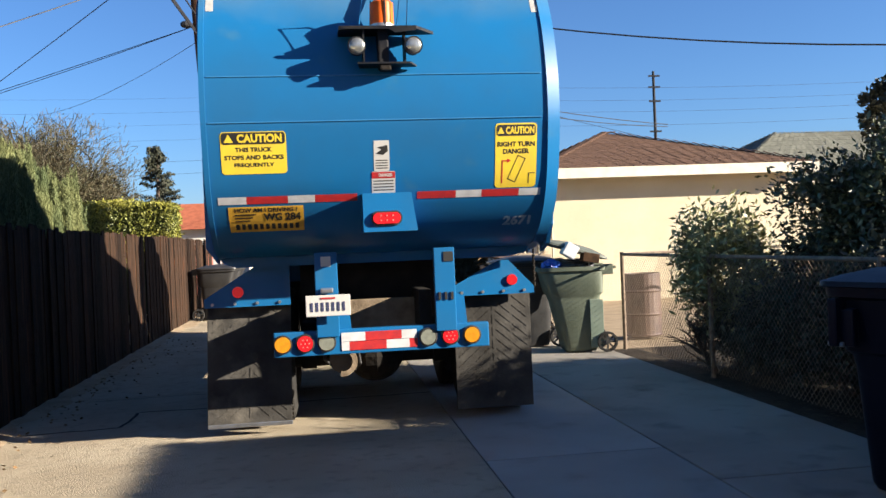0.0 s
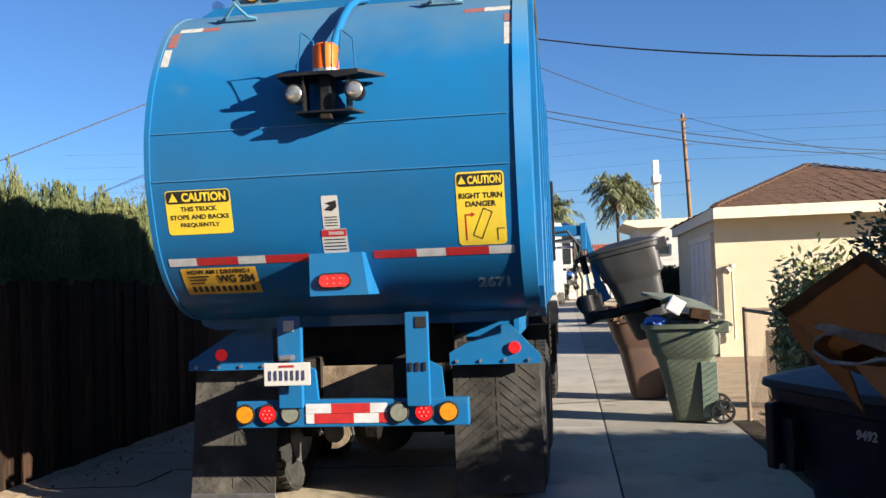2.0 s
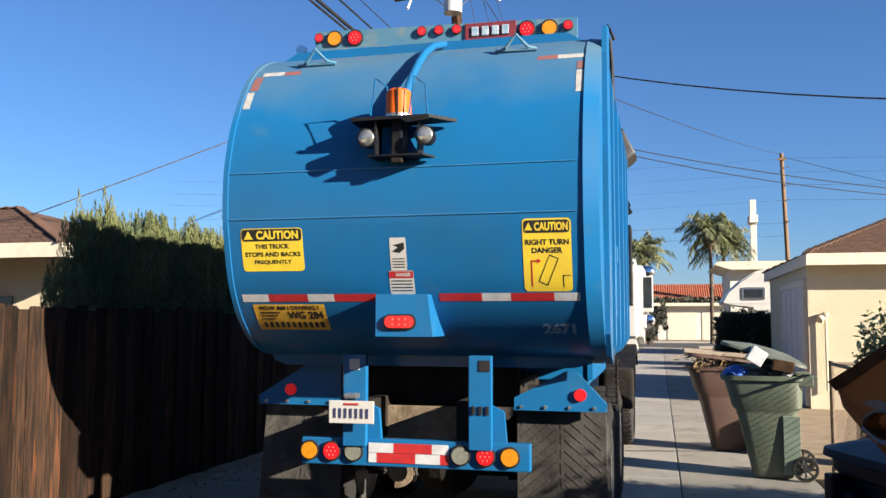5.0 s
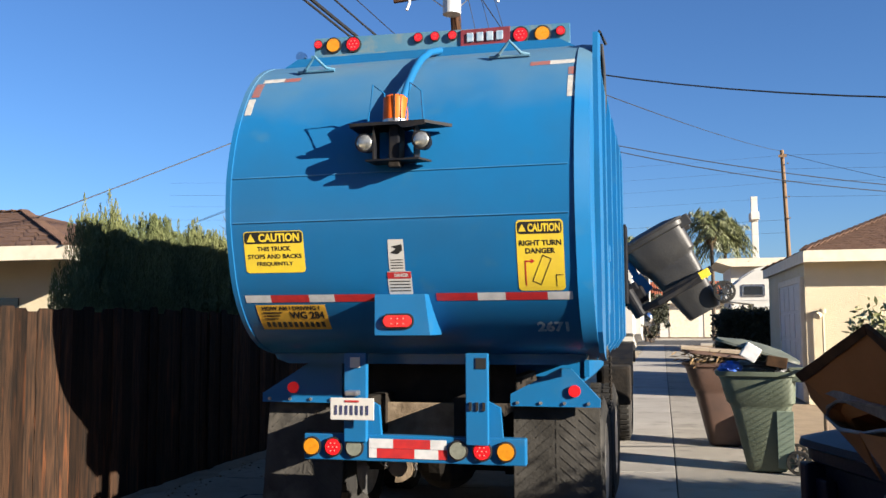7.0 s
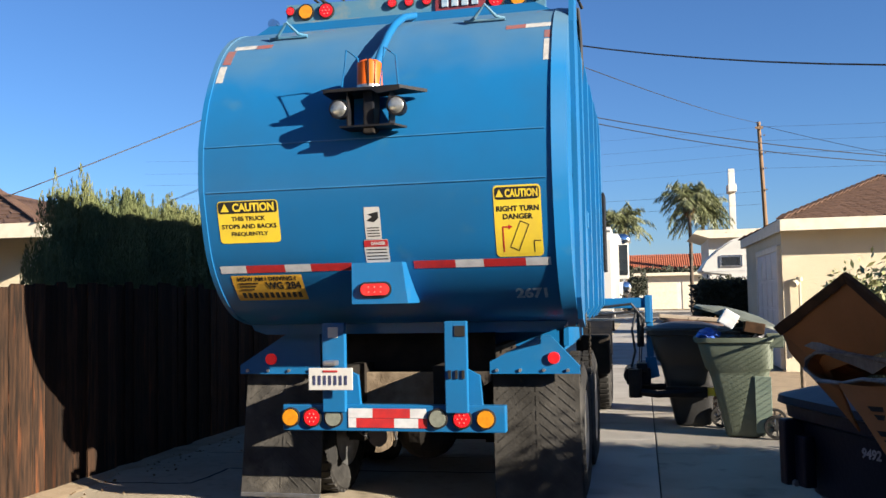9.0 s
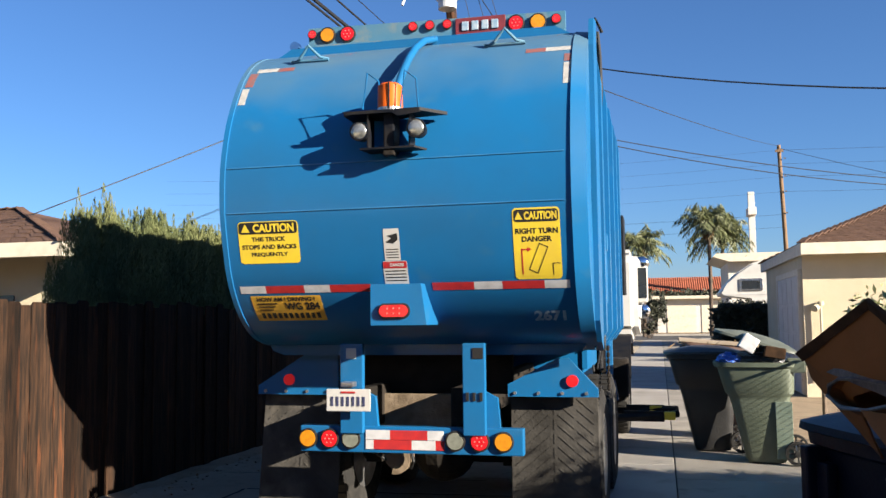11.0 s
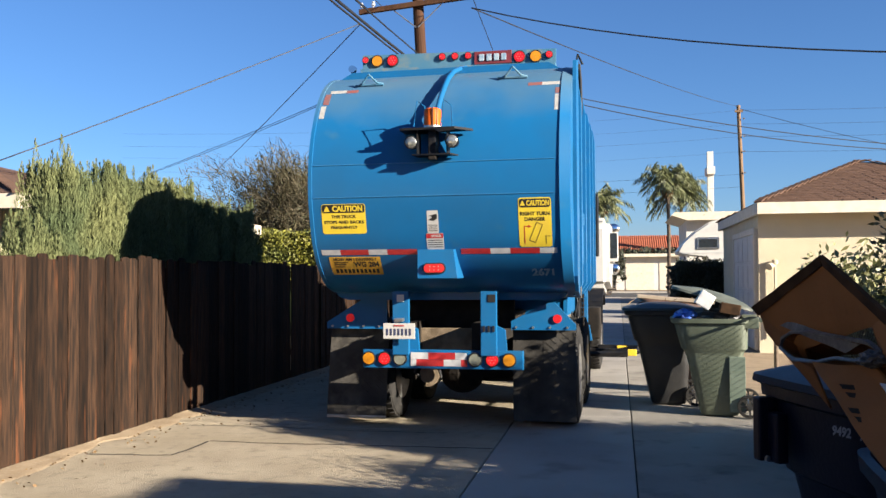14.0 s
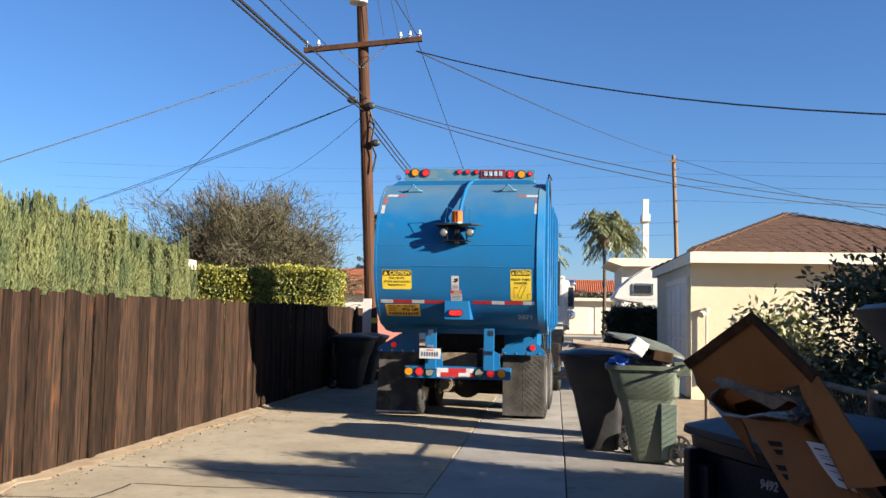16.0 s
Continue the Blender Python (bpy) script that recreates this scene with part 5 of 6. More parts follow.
for i in range(2400):
    yc, rise, bulge = columns[i % len(columns)]
    depth = rng.uniform(0, 1) ** 2.0
    level = 1.0 if i % 4 == 0 else rng.uniform(0.1, 1.0)
    top = hedge_top(yc) + rise - 0.12 * rng.uniform(0, 1) * (level == 1.0)
    z = 1.25 + (top - 1.25) * level
    y = yc + rng.normal(0, 0.09 * (1.25 - level))
    tufts.append((-3.14 - bulge - 0.8 * min(1.0, 0.4 + 0.6 * (yc - 8.3)) * depth * (1 if level > 0.9 else 0.25) - 0.1 * level, y, z, rng.uniform(0.35, 0.8)))
for i in range(240):
    tufts.append((rng.uniform(-3.45, -3.1), rng.uniform(7.75, 8.5), rng.uniform(1.3, 2.15), rng.uniform(0.3, 0.6)))
for x, y, z, length in tufts:
    n = 200
    u = rng.uniform(0, 1, n)
    a = rng.uniform(0, math.tau, n)
    rad = 0.066 * (1 - u) ** 0.6 * rng.uniform(0.3, 1.1, n)
    lean = rng.normal(0, 0.03, 2)
    C.append(np.column_stack([x + rad * np.cos(a) + lean[0] * u, y + rad * np.sin(a) + lean[1] * u, z - length * (1 - u)]))
    D.append(np.column_stack([0.22 * np.cos(a), 0.22 * np.sin(a), np.ones(n)]))
leaves("foliage", np.concatenate(C), np.concatenate(D), 0.048, 0.0072, CYPRESS, hedge, 0.06, 22)
# Solid dark cones added inside the hedge, coloured like its shaded depth.
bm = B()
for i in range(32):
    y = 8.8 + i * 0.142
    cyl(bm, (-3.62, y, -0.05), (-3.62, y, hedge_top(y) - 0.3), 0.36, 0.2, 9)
part("inner_foliage", bm, FOLIAGE_CORE, hedge, "solid core with the shade between the leaves put into its colour")

# ---- clipped hedge further on ----
clipped = thing("clipped_hedge", (-6.8, 22.8, 0), "clipped yellow-green broadleaf hedge above the fence", "hedge")
rng = np.random.default_rng(31)
n = 46000
xx = rng.uniform(-10.5, -3.4, n)
side = rng.uniform(0, 1, n)
top = 2.64 + 0.05 * np.sin(xx * 2.3)
yy = np.where(side < 0.6, 22.3 + rng.normal(0, 0.05, n), 22.3 + rng.uniform(0, 1.2, n))
zz = np.where(side < 0.6, rng.uniform(1.2, 2.66, n), top + rng.normal(0, 0.05, n))
end = rng.uniform(0, 1, n) < 0.14
xx = np.where(end, -3.4 + rng.normal(0, 0.05, n), xx)
yy = np.where(end, 22.3 + rng.uniform(0, 1.2, n), yy)
zz = np.where(end, rng.uniform(0.6, 2.66, n), zz)
leaves("foliage", np.column_stack([xx, yy, zz]), np.tile((0.3, -0.4, 0.6), (n, 1)), 0.07, 0.042, HEDGE_LEAF, clipped, 1.2, 32)
# Dark block behind the leaves, painted as the clipped hedge's inner shade.
part("inner_foliage", box(B(), -10.4, -3.46, 22.36, 23.4, -0.05, 2.56), FOLIAGE_CORE, clipped, "solid core with the shade between the leaves put into its colour")


# ---- bare tree, palms, shrubs ----
def branch(bm, p, d, length, r, depth, rnd, tips, spread=0.55, droop=0.0):
    pts = [p.copy()]
    q = p.copy()
    for i in range(3):
        d = (d + Vector((rnd.uniform(-1, 1), rnd.uniform(-1, 1), rnd.uniform(-0.6, 0.6) - droop)) * 0.18).normalized()
        q = q + d * length / 3
        pts.append(q.copy())
    tube(bm, pts, r, 6 if depth > 2 else 4 if depth > 1 else 3, r * 0.62)
    if depth == 0:
        tips.append((q, d))
        return
    for i in range(3 if depth > 1 else 4):
        k = pts[rnd.choice((1, 2, 3, 3))]
        e = (d + Vector((rnd.uniform(-1, 1), rnd.uniform(-1, 1), rnd.uniform(-0.7, 0.7))) * spread * 1.5).normalized()
        branch(bm, k, e, length * rnd.uniform(0.6, 0.82), r * 0.55, depth - 1, rnd, tips, spread, droop)


tree = thing("bare_tree", (-12.6, 42, 0), "wide half-bare tree with a dense tangle of dry twigs", "tree")
rnd = random.Random(5)
tips = []
bm = tube(B(), [(-12.8, 42, -0.1), (-12.7, 42, 1.2), (-12.6, 42, 2.4)], 0.28, 10, 0.22)
part("trunk", bm, BARK, tree)
bm = B()
for i in range(12):
    a = i * math.tau / 12
    branch(bm, Vector((-12.6, 42, 2.3)), Vector((math.cos(a) * 1.0, math.sin(a), rnd.uniform(0.3, 1.1))).normalized(), 2.6, 0.13, 5, rnd, tips, 0.6)
part("limb_tangle", bm, LIMB, tree, "tangled pale dry limbs", kind="stuff")
rng = np.random.default_rng(41)
P = np.array([t[0] for t in tips])
pick = rng.integers(0, len(P), 46000)
out = P[pick] - np.array((-12.6, 42, 1.5))
leaves("twig_tangle", P[pick] - out * rng.uniform(0, 1, (46000, 1)) ** 2.2 * 0.7 + rng.normal(0, 0.2, (46000, 3)), out / np.linalg.norm(out, axis=1)[:, None], 0.55, 0.03, TWIG, tree, 0.45, 42, "fine dark dry twigs", "stuff")
pick = rng.integers(0, len(P), 48000)
leaves("sparse_leaf", P[pick] + rng.normal(0, 0.2, (48000, 3)) - (P[pick] - np.array((-12.6, 42, 2.0))) * rng.uniform(0, 1, (48000, 1)) ** 2.5 * 0.6, rng.normal(0, 1, (48000, 3)), 0.1, 0.045, OLIVE_LEAF, tree, 0.6, 43, "sparse olive leaves", "stuff")


def palm(x, y, top, trunk_r, size, seed):
    ob = thing("palm_tree", (x, y, 0), "tall fan palm with drooping fronds above the rooftops", "palm tree", "palms beyond the street")
    r = random.Random(seed)
    part("trunk", tube(B(), [(x, y, 0), (x + 0.05, y, top * 0.5), (x, y, top)], trunk_r * 1.2, 10, trunk_r), BARK, ob)
    C, D = [], []
    for i in range(36):
        a, e = r.uniform(0, math.tau), r.uniform(-0.5, 1.25)
        d = Vector((math.cos(a) * math.cos(e), math.sin(a) * math.cos(e), math.sin(e)))
        p = Vector((x, y, top))
        L = size * r.uniform(0.8, 1.1)
        for k in range(22):
            f = k / 21
            q = p + d * L * f + Vector((0, 0, -0.55 * L * f * f))
            tang = (d + Vector((0, 0, -1.5 * f))).normalized()
            s = tang.cross(Vector((0, 0, 1))).normalized()
            for sgn in (-1, 1, -1, 1):
                w = L * 0.34 * math.sin(math.pi * min(1, 0.12 + f * 0.88)) * r.uniform(0.5, 1)
                C.append(q + s * sgn * w * 0.5 + Vector((0, 0, -w * 0.35)))
                D.append(s * sgn * 0.8 + tang * 0.7 + Vector((0, 0, -0.6)))
    leaves("fronds", np.array(C), np.array(D), size * 0.3, size * 0.026, PALM_LEAF, ob, 0.15, seed)
    skirt = np.random.default_rng(seed)
    n = 500
    a = skirt.uniform(0, math.tau, n)
    leaves("dry_skirt", np.column_stack([x + 0.32 * np.cos(a) * skirt.uniform(0.5, 1.3, n), y + 0.32 * np.sin(a), top - skirt.uniform(0, size * 0.55, n)]), np.tile((0, 0, -1), (n, 1)), 0.5, 0.07, LITTER, ob, 0.3, seed + 1, "dry brown skirt of dead fronds")


palm(6.1, 72, 9.1, 0.13, 2.8, 61)
palm(7.3, 75, 8.7, 0.13, 2.7, 66)
palm(1.05, 70, 7.5, 0.13, 2.4, 63)
cedar = thing("cedar_tree", (-11.5, 68, 0), "dark layered conifer far beyond the hedge", "conifer")
part("trunk", tube(B(), [(-11.5, 68, 0), (-11.5, 68, 5), (-11.4, 68, 9.4)], 0.25, 8, 0.05), BARK, cedar)
rng = np.random.default_rng(71)
C = []
for i in range(60):
    z = 3.0 + 6.2 * (i / 60)
    a, reach = rng.uniform(0, math.tau), (9.6 - z) * 0.34 + 0.25
    for k in range(150):
        f = rng.uniform(0.1, 1)
        C.append((-11.5 + math.cos(a) * reach * f + rng.normal(0, 0.12), 68 + math.sin(a) * reach * f + rng.normal(0, 0.12), z + 0.35 * f + rng.normal(0, 0.07)))
leaves("foliage", np.array(C), np.tile((0, 0, 1), (len(C), 1)), 0.22, 0.1, DARK_LEAF, cedar, 0.8, 72)


def shrub(name, centre, radius, n, mat, label, seed, long=0.09, wide=0.04, stems=7, category="shrub", limit=None):
    ob = thing(name, (centre[0], centre[1], 0), label, category)
    r = random.Random(seed)
    tips, bm = [], B()
    for i in range(stems):
        a = r.uniform(0, math.tau)
        branch(bm, Vector((centre[0] + 0.1 * math.cos(a), centre[1] + 0.1 * math.sin(a), 0)), Vector((0.55 * math.cos(a), 0.55 * math.sin(a), 1)).normalized(), radius[2] * 0.45, 0.03, 3, r, tips, 0.5)
    part("woody_stem", bm, BARK, ob)
    rng = np.random.default_rng(seed)
    m = max(60, n // 70)
    v = rng.normal(0, 1, (m, 3))
    v /= np.linalg.norm(v, axis=1)[:, None]
    # Dense shrubs get a dark solid lump in place of shade between leaves.
    if n > 14000:
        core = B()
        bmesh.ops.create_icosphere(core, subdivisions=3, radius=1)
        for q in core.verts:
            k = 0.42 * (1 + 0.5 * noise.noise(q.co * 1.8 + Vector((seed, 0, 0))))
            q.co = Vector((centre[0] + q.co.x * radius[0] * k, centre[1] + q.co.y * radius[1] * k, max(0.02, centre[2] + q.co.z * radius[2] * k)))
        part("inner_foliage", core, FOLIAGE_CORE, ob, "solid core with the shade between the leaves put into its colour")
    knots = np.array(centre) + v * np.array(radius) * rng.uniform(0.35, 1.0, (m, 1)) ** 0.6
    knots += 0.18 * radius[0] * np.array([[noise.noise(Vector(k) * 1.7), noise.noise(Vector(k) * 1.7 + Vector((9, 0, 0))), noise.noise(Vector(k) * 1.7 + Vector((0, 9, 0)))] for k in knots]) * 3
    pts = knots[rng.integers(0, m, n)] + rng.normal(0, 0.1, (n, 3))
    pts = pts[pts[:, 2] > 0.08]
    if limit is not None:
        pts = pts[pts[:, 0] > limit]
    leaves("foliage", pts, pts - np.array(centre), long, wide, mat, ob, 1.0, seed + 1)
    return ob


shrub("shrub", (5.25, 6.75, 1.2), (1.0, 0.85, 0.82), 60000, SHRUB_LEAF, "tall loose evergreen shrub with glossy leaves behind the chain-link fence", 81, 0.06, 0.026, limit=3.92)
shrub("shrub", (5.15, 6.5, 1.75), (0.5, 0.45, 0.55), 9000, SHRUB_LEAF, "young upright shoots rising out of the tall shrub", 84, 0.065, 0.026, limit=3.92)
shrub("shrub", (6.1, 5.0, 1.0), (0.9, 1.1, 0.85), 38000, SHRUB_LEAF, "lower evergreen shrub with glossy leaves behind the chain-link fence", 82, 0.06, 0.026, limit=3.92)
shrub("shrub", (4.1, 8.25, 1.0), (0.36, 0.5, 0.56), 8000, SHRUB_PALE, "small leafy shrub pushing through the chain-link fence", 83, 0.08, 0.028, limit=3.7)
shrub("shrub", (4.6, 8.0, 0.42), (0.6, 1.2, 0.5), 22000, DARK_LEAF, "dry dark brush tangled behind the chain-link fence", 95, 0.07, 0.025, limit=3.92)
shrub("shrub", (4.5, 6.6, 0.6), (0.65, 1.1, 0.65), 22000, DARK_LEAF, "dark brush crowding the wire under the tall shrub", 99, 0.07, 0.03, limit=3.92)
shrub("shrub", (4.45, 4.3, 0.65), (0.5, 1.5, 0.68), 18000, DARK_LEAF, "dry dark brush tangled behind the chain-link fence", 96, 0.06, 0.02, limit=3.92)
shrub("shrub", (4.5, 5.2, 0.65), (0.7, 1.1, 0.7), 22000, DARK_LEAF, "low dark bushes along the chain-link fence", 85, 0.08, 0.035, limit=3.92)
dark = thing("shrub", (5.1, 26.5, 0), "dark flat-topped hedge at the alley's edge past the garage", "hedge")
rng = np.random.default_rng(87)
n = 26000
pts = np.column_stack([rng.uniform(3.85, 6.4, n), 26.0 + np.abs(rng.normal(0, 0.12, n)), rng.uniform(0.05, 1.0, n) ** 0.8 * 1.74])
pts[:n // 4, 1] = rng.uniform(26.0, 27.0, n // 4)
pts[:n // 4, 2] = 1.72 + rng.normal(0, 0.08, n // 4)
pts[n // 4:n // 3, 0] = 3.85 + rng.normal(0, 0.1, n // 3 - n // 4)
pts[n // 4:n // 3, 1] = rng.uniform(26.0, 27.0, n // 3 - n // 4)
leaves("foliage", pts, np.tile((0, -0.5, 0.6), (n, 1)), 0.13, 0.055, DARK_LEAF, dark, 0.9, 88)
# Dark filler block: the flat-topped hedge's inner shade as a colour.
part("inner_foliage", box(B(), 3.95, 6.4, 26.12, 27.0, -0.05, 1.62, 0.1), FOLIAGE_CORE, dark, "solid core with the shade between the leaves put into its colour")
shrub("tree", (19.1, 26, 5.0), (1.4, 1.4, 1.3), 9000, DARK_LEAF, "dark tree crown behind the houses", 91, 0.2, 0.1, category="tree")
shrub("bush", (1.5, 66, 1.8), (1.2, 0.9, 1.9), 4000, DARK_LEAF, "dark bush in the far front garden", 93, 0.2, 0.1)

# ---- chain-link fence ----
link = thing("chain_link_fence", (3.85, 7, 0), "rusty chain-link fence with steel posts", "fence", kind="structure")
for y in (10.45, 8.0, 5.4, 2.7):
    part("fence_post", cyl(B(), (3.86, y, -0.05), (3.86, y, 1.19), 0.024, seg=10), WIRE_MESH, link, "rusty steel post")
part("top_rail", cyl(B(), (3.86, 2.5, 1.16), (3.86, 10.45, 1.16), 0.018, seg=8), WIRE_MESH, link)
part("side_rail", cyl(B(), (3.86, 10.45, 1.16), (7.6, 11.3, 1.16), 0.018, seg=8), WIRE_MESH, link)
V, F = [], []


def wire_quad(p, q, w=0.0026):
    d = (Vector(q) - Vector(p)).normalized()
    s = d.cross(Vector((1, 0.2, 0))).normalized() * w
    t = d.cross(s).normalized() * w
    n0 = len(V)
    for e in (Vector(p), Vector(q)):
        V.extend([tuple(e + s), tuple(e - s * 0.5 + t * 0.87), tuple(e - s * 0.5 - t * 0.87)])
    for k in range(3):
        F.append((n0 + k, n0 + (k + 1) % 3, n0 + 3 + (k + 1) % 3, n0 + 3 + k))


step = 0.062
for i in range(int((10.45 - 2.7) / step)):
    for sgn in (-1, 1):
        y0 = 2.7 + i * step
        y1 = y0 + sgn * 1.1
        z0, z1 = 0.04, 1.14
        if y1 > 10.45:
            z1, y1 = z0 + (10.45 - y0), 10.45
        if y1 < 2.7:
            z1, y1 = z0 + (y0 - 2.7), 2.7
        wire_quad((3.86, y0, z0), (3.86, y1, z1))
me = bpy.data.meshes.new("wire_mesh")
me.from_pydata([(a - 3.85, b - 7, c) for a, b, c in V], [], F)
part("wire_mesh", me, WIRE_MESH, link, "diamond wire mesh", kind="stuff")
junk = thing("rusty_drum", (4.58, 11.7, 0), "rusty brown drum behind the chain-link fence", "drum")
bm = loft(B(), [[(4.58 + q * math.cos(k * math.tau / 24), 11.7 + q * math.sin(k * math.tau / 24), z) for k in range(24)] for q, z in ((0.25, 0), (0.26, 0.02), (0.25, 0.04), (0.25, 0.28), (0.262, 0.3), (0.25, 0.32), (0.25, 0.6), (0.262, 0.62), (0.25, 0.64), (0.25, 0.86), (0.23, 0.86), (0.22, 0.8))])
part("drum", bm, BROWN_BIN, junk)


# ---- garage with a brown hip roof ----
def roof_shingles(bm, a, b, c, d, rows=14, step=0.3, lift=0.012, seed=1):
    """Overlapping courses of shingles on the four-cornered slope a-b (eave) to d-c (ridge)."""
    a, b, c, d = map(Vector, (a, b, c, d))
    n = (b - a).cross(d - a).normalized()
    if n.z < 0:
        n = -n
    r = random.Random(seed)
    for i in range(rows):
        f0, f1 = i / rows, min(1, (i + 1.25) / rows)
        p0, q0, p1, q1 = a.lerp(d, f0), b.lerp(c, f0), a.lerp(d, f1), b.lerp(c, f1)
        m = max(1, int((q0 - p0).length / step))
        off = 0.5 * (i % 2)
        for j in range(m + 1):
            u0, u1 = max(0, (j - off) / m), min(1, (j + 1 - off) / m - 0.01)
            if u1 <= u0:
                continue
            h = n * (lift + r.uniform(0, 0.008))
            vs = [bm.verts.new(v) for v in (p0.lerp(q0, u0) + h, p0.lerp(q0, u1) + h, p1.lerp(q1, u1) + n * 0.004, p1.lerp(q1, u0) + n * 0.004)]
            bm.faces.new(vs)
            ws = [bm.verts.new(v) for v in (p0.lerp(q0, u0), p0.lerp(q0, u1))]
            bm.faces.new((vs[0], ws[0], ws[1], vs[1]))


def hip_house(name, x0, x1, y0, y1, eave, ridge, over, wall_mat, label, category="house", fascia=0.2, rows=16, inset=None, roof_mat=None, inset_far=None, over_x=None):
    ob = thing(name, ((x0 + x1) / 2, (y0 + y1) / 2, 0), label, category)
    for a, b, c, d in ((x0, x1, y0, y0 + 0.2), (x0, x1, y1 - 0.2, y1), (x0, x0 + 0.2, y0 + 0.2, y1 - 0.2), (x1 - 0.2, x1, y0 + 0.2, y1 - 0.2)):
        walls = part("wall", box(B(), a, b, c, d, -0.05, eave), wall_mat, ob)
    X0, X1, Y0, Y1 = x0 - (over if over_x is None else over_x), x1 + over, y0 - over, y1 + over
    ins = inset or (Y1 - Y0) / 2
    ym = (Y0 + Y1) / 2
    r0, r1 = X0 + ins, X1 - (inset_far or ins)
    bm = B()
    roof_mat = roof_mat or SHINGLE
    t = eave + 0.02
    A, Bq, Cq, Dq = (X0, Y0, t), (X1, Y0, t), (X1, Y1, t), (X0, Y1, t)
    R0, R1 = (r0, ym, ridge), (r1, ym, ridge)
    vs = [bm.verts.new(p) for p in (A, Bq, Cq, Dq, R0, R1)]
    for f in ((0, 1, 5, 4), (1, 2, 5), (2, 3, 4, 5), (3, 0, 4), (3, 2, 1, 0)):
        bm.faces.new([vs[i] for i in f])
    roof = part("roof", bm, roof_mat, ob, "brown shingle hip roof")
    bm = B()
    roof_shingles(bm, A, Bq, R1, R0, rows, seed=1)
    roof_shingles(bm, Dq, A, R0, R0, rows, seed=2)
    part("shingles", bm, roof_mat, roof, "overlapping brown shingles", kind="stuff")
    bm = B()
    for p, q in ((A, R0), (Bq, R1), (R0, R1), (Dq, R0)):
        p, q = Vector(p), Vector(q)
        n = max(2, int((q - p).length / 0.24))
        for i in range(n):
            c = p.lerp(q, (i + 0.5) / n)
            d = (q - p).normalized()
            m = Matrix.Translation(c + Vector((0, 0, 0.03))) @ d.to_track_quat("X", "Z").to_matrix().to_4x4()
            bmesh.ops.create_cube(bm, size=1, matrix=m @ Matrix.Rotation(-0.16, 4, "Y") @ Matrix.Diagonal((0.27, 0.16, 0.02, 1)))
    part("ridge_cap", bm, roof_mat, roof, "ridge cap shingles", kind="stuff")
    bm = B()
    box(bm, X0, X1, Y0, Y0 + 0.04, eave - fascia, eave + 0.02)
    box(bm, X0, X1, Y1 - 0.04, Y1, eave - fascia, eave + 0.02)
    box(bm, X0, X0 + 0.04, Y0 + 0.04, Y1 - 0.04, eave - fascia, eave + 0.02)
    box(bm, X1 - 0.04, X1, Y0 + 0.04, Y1 - 0.04, eave - fascia, eave + 0.02)
    part("fascia", bm, FASCIA, ob, "peeling cream fascia board")
    bm = box(B(), X0 + 0.04, X1 - 0.04, Y0 + 0.04, Y1 - 0.04, eave - 0.05, eave - 0.01)
    part("soffit", bm, FASCIA, ob)
    return ob, walls


garage, wall = hip_house("garage", 4.93, 10.8, 18.75, 24.6, 2.86, 4.0, 0.5, STUCCO, "cream stucco garage with a brown hip roof", "garage", 0.2, 24, inset=2.65, inset_far=3.6, over_x=0.08)
door = part("garage_door", box(B(), 4.88, 4.933, 19.0, 22.0, 0.0, 2.3), DOOR_PAINT, garage, "pale grey panelled garage door")
for i in range(4):
    for j in range(4):
        part("door_panel", box(B(), 4.865, 4.88, 19.08 + j * 0.73, 19.75 + j * 0.73, 0.08 + i * 0.56, 0.58 + i * 0.56, 0.01), DOOR_PAINT, door)
bm = B()
box(bm, 4.86, 4.93, 18.86, 19.0, 0, 2.42, 0.006)
box(bm, 4.86, 4.93, 22.0, 22.14, 0, 2.42, 0.006)
box(bm, 4.86, 4.93, 19.0, 22.0, 2.3, 2.42, 0.006)
part("door_trim", bm, FASCIA, garage)
bm = cyl(B(), (5.22, 18.66, 0.3), (5.22, 18.66, 1.7), 0.022, seg=10)
cyl(bm, (5.22, 18.66, 1.7), (5.22, 18.66, 1.78), 0.06, seg=12)
cyl(bm, (5.22, 18.72, 1.72), (5.1, 18.6, 1.64), 0.05, 0.07, 12)
part("wall_pipe", bm, STUCCO, garage, "pale conduit with a small lamp head on the wall")
house, wall = hip_house("house", -15.2, -7.7, 13.25, 19.75, 2.74, 3.95, 1.25, STUCCO, "cream house with a brown roof behind the hedge", "house", 0.2, 10)
part("window", box(B(), -9.4, -8.3, 13.22, 13.25, 1.0, 2.0), GLASS, house, "dark window")
house, wall = hip_house("house", 7.7, 15.0, -9.0, 2.83, 3.0, 4.1, 0.5, STUCCO, "cream neighbouring house beside the alley", "house", 0.2, 8, inset=3.2)
# Out of view: this shed is added only to darken the near bins.
house, wall = hip_house("house", 4.3, 7.1, -9.0, 1.6, 2.7, 3.3, 0.2, STUCCO, "narrow unseen shed added to keep sky light off the near bins", "shed", 0.2, 6, inset=1.4)
# Two unseen houses added behind the viewpoint to hold back sky light.
house, wall = hip_house("house", -13.0, -3.6, -14.0, 2.2, 2.8, 4.3, 0.4, STUCCO, "unseen cream house added behind the board fence to cut sky light", "house", 0.2, 6)
house, wall = hip_house("house", -14.0, 12.0, -34.0, -24.0, 5.6, 8.0, 0.5, STUCCO, "unseen two-storey house added at the alley's end to cut low sky light", "house", 0.2, 6)
house, wall = hip_house("house", 19, 34, 38, 48, 3.6, 6.4, 0.6, STUCCO, "low house with a grey-green roof behind the garage", "house", 0.2, 10, roof_mat=GREY_SHINGLE)
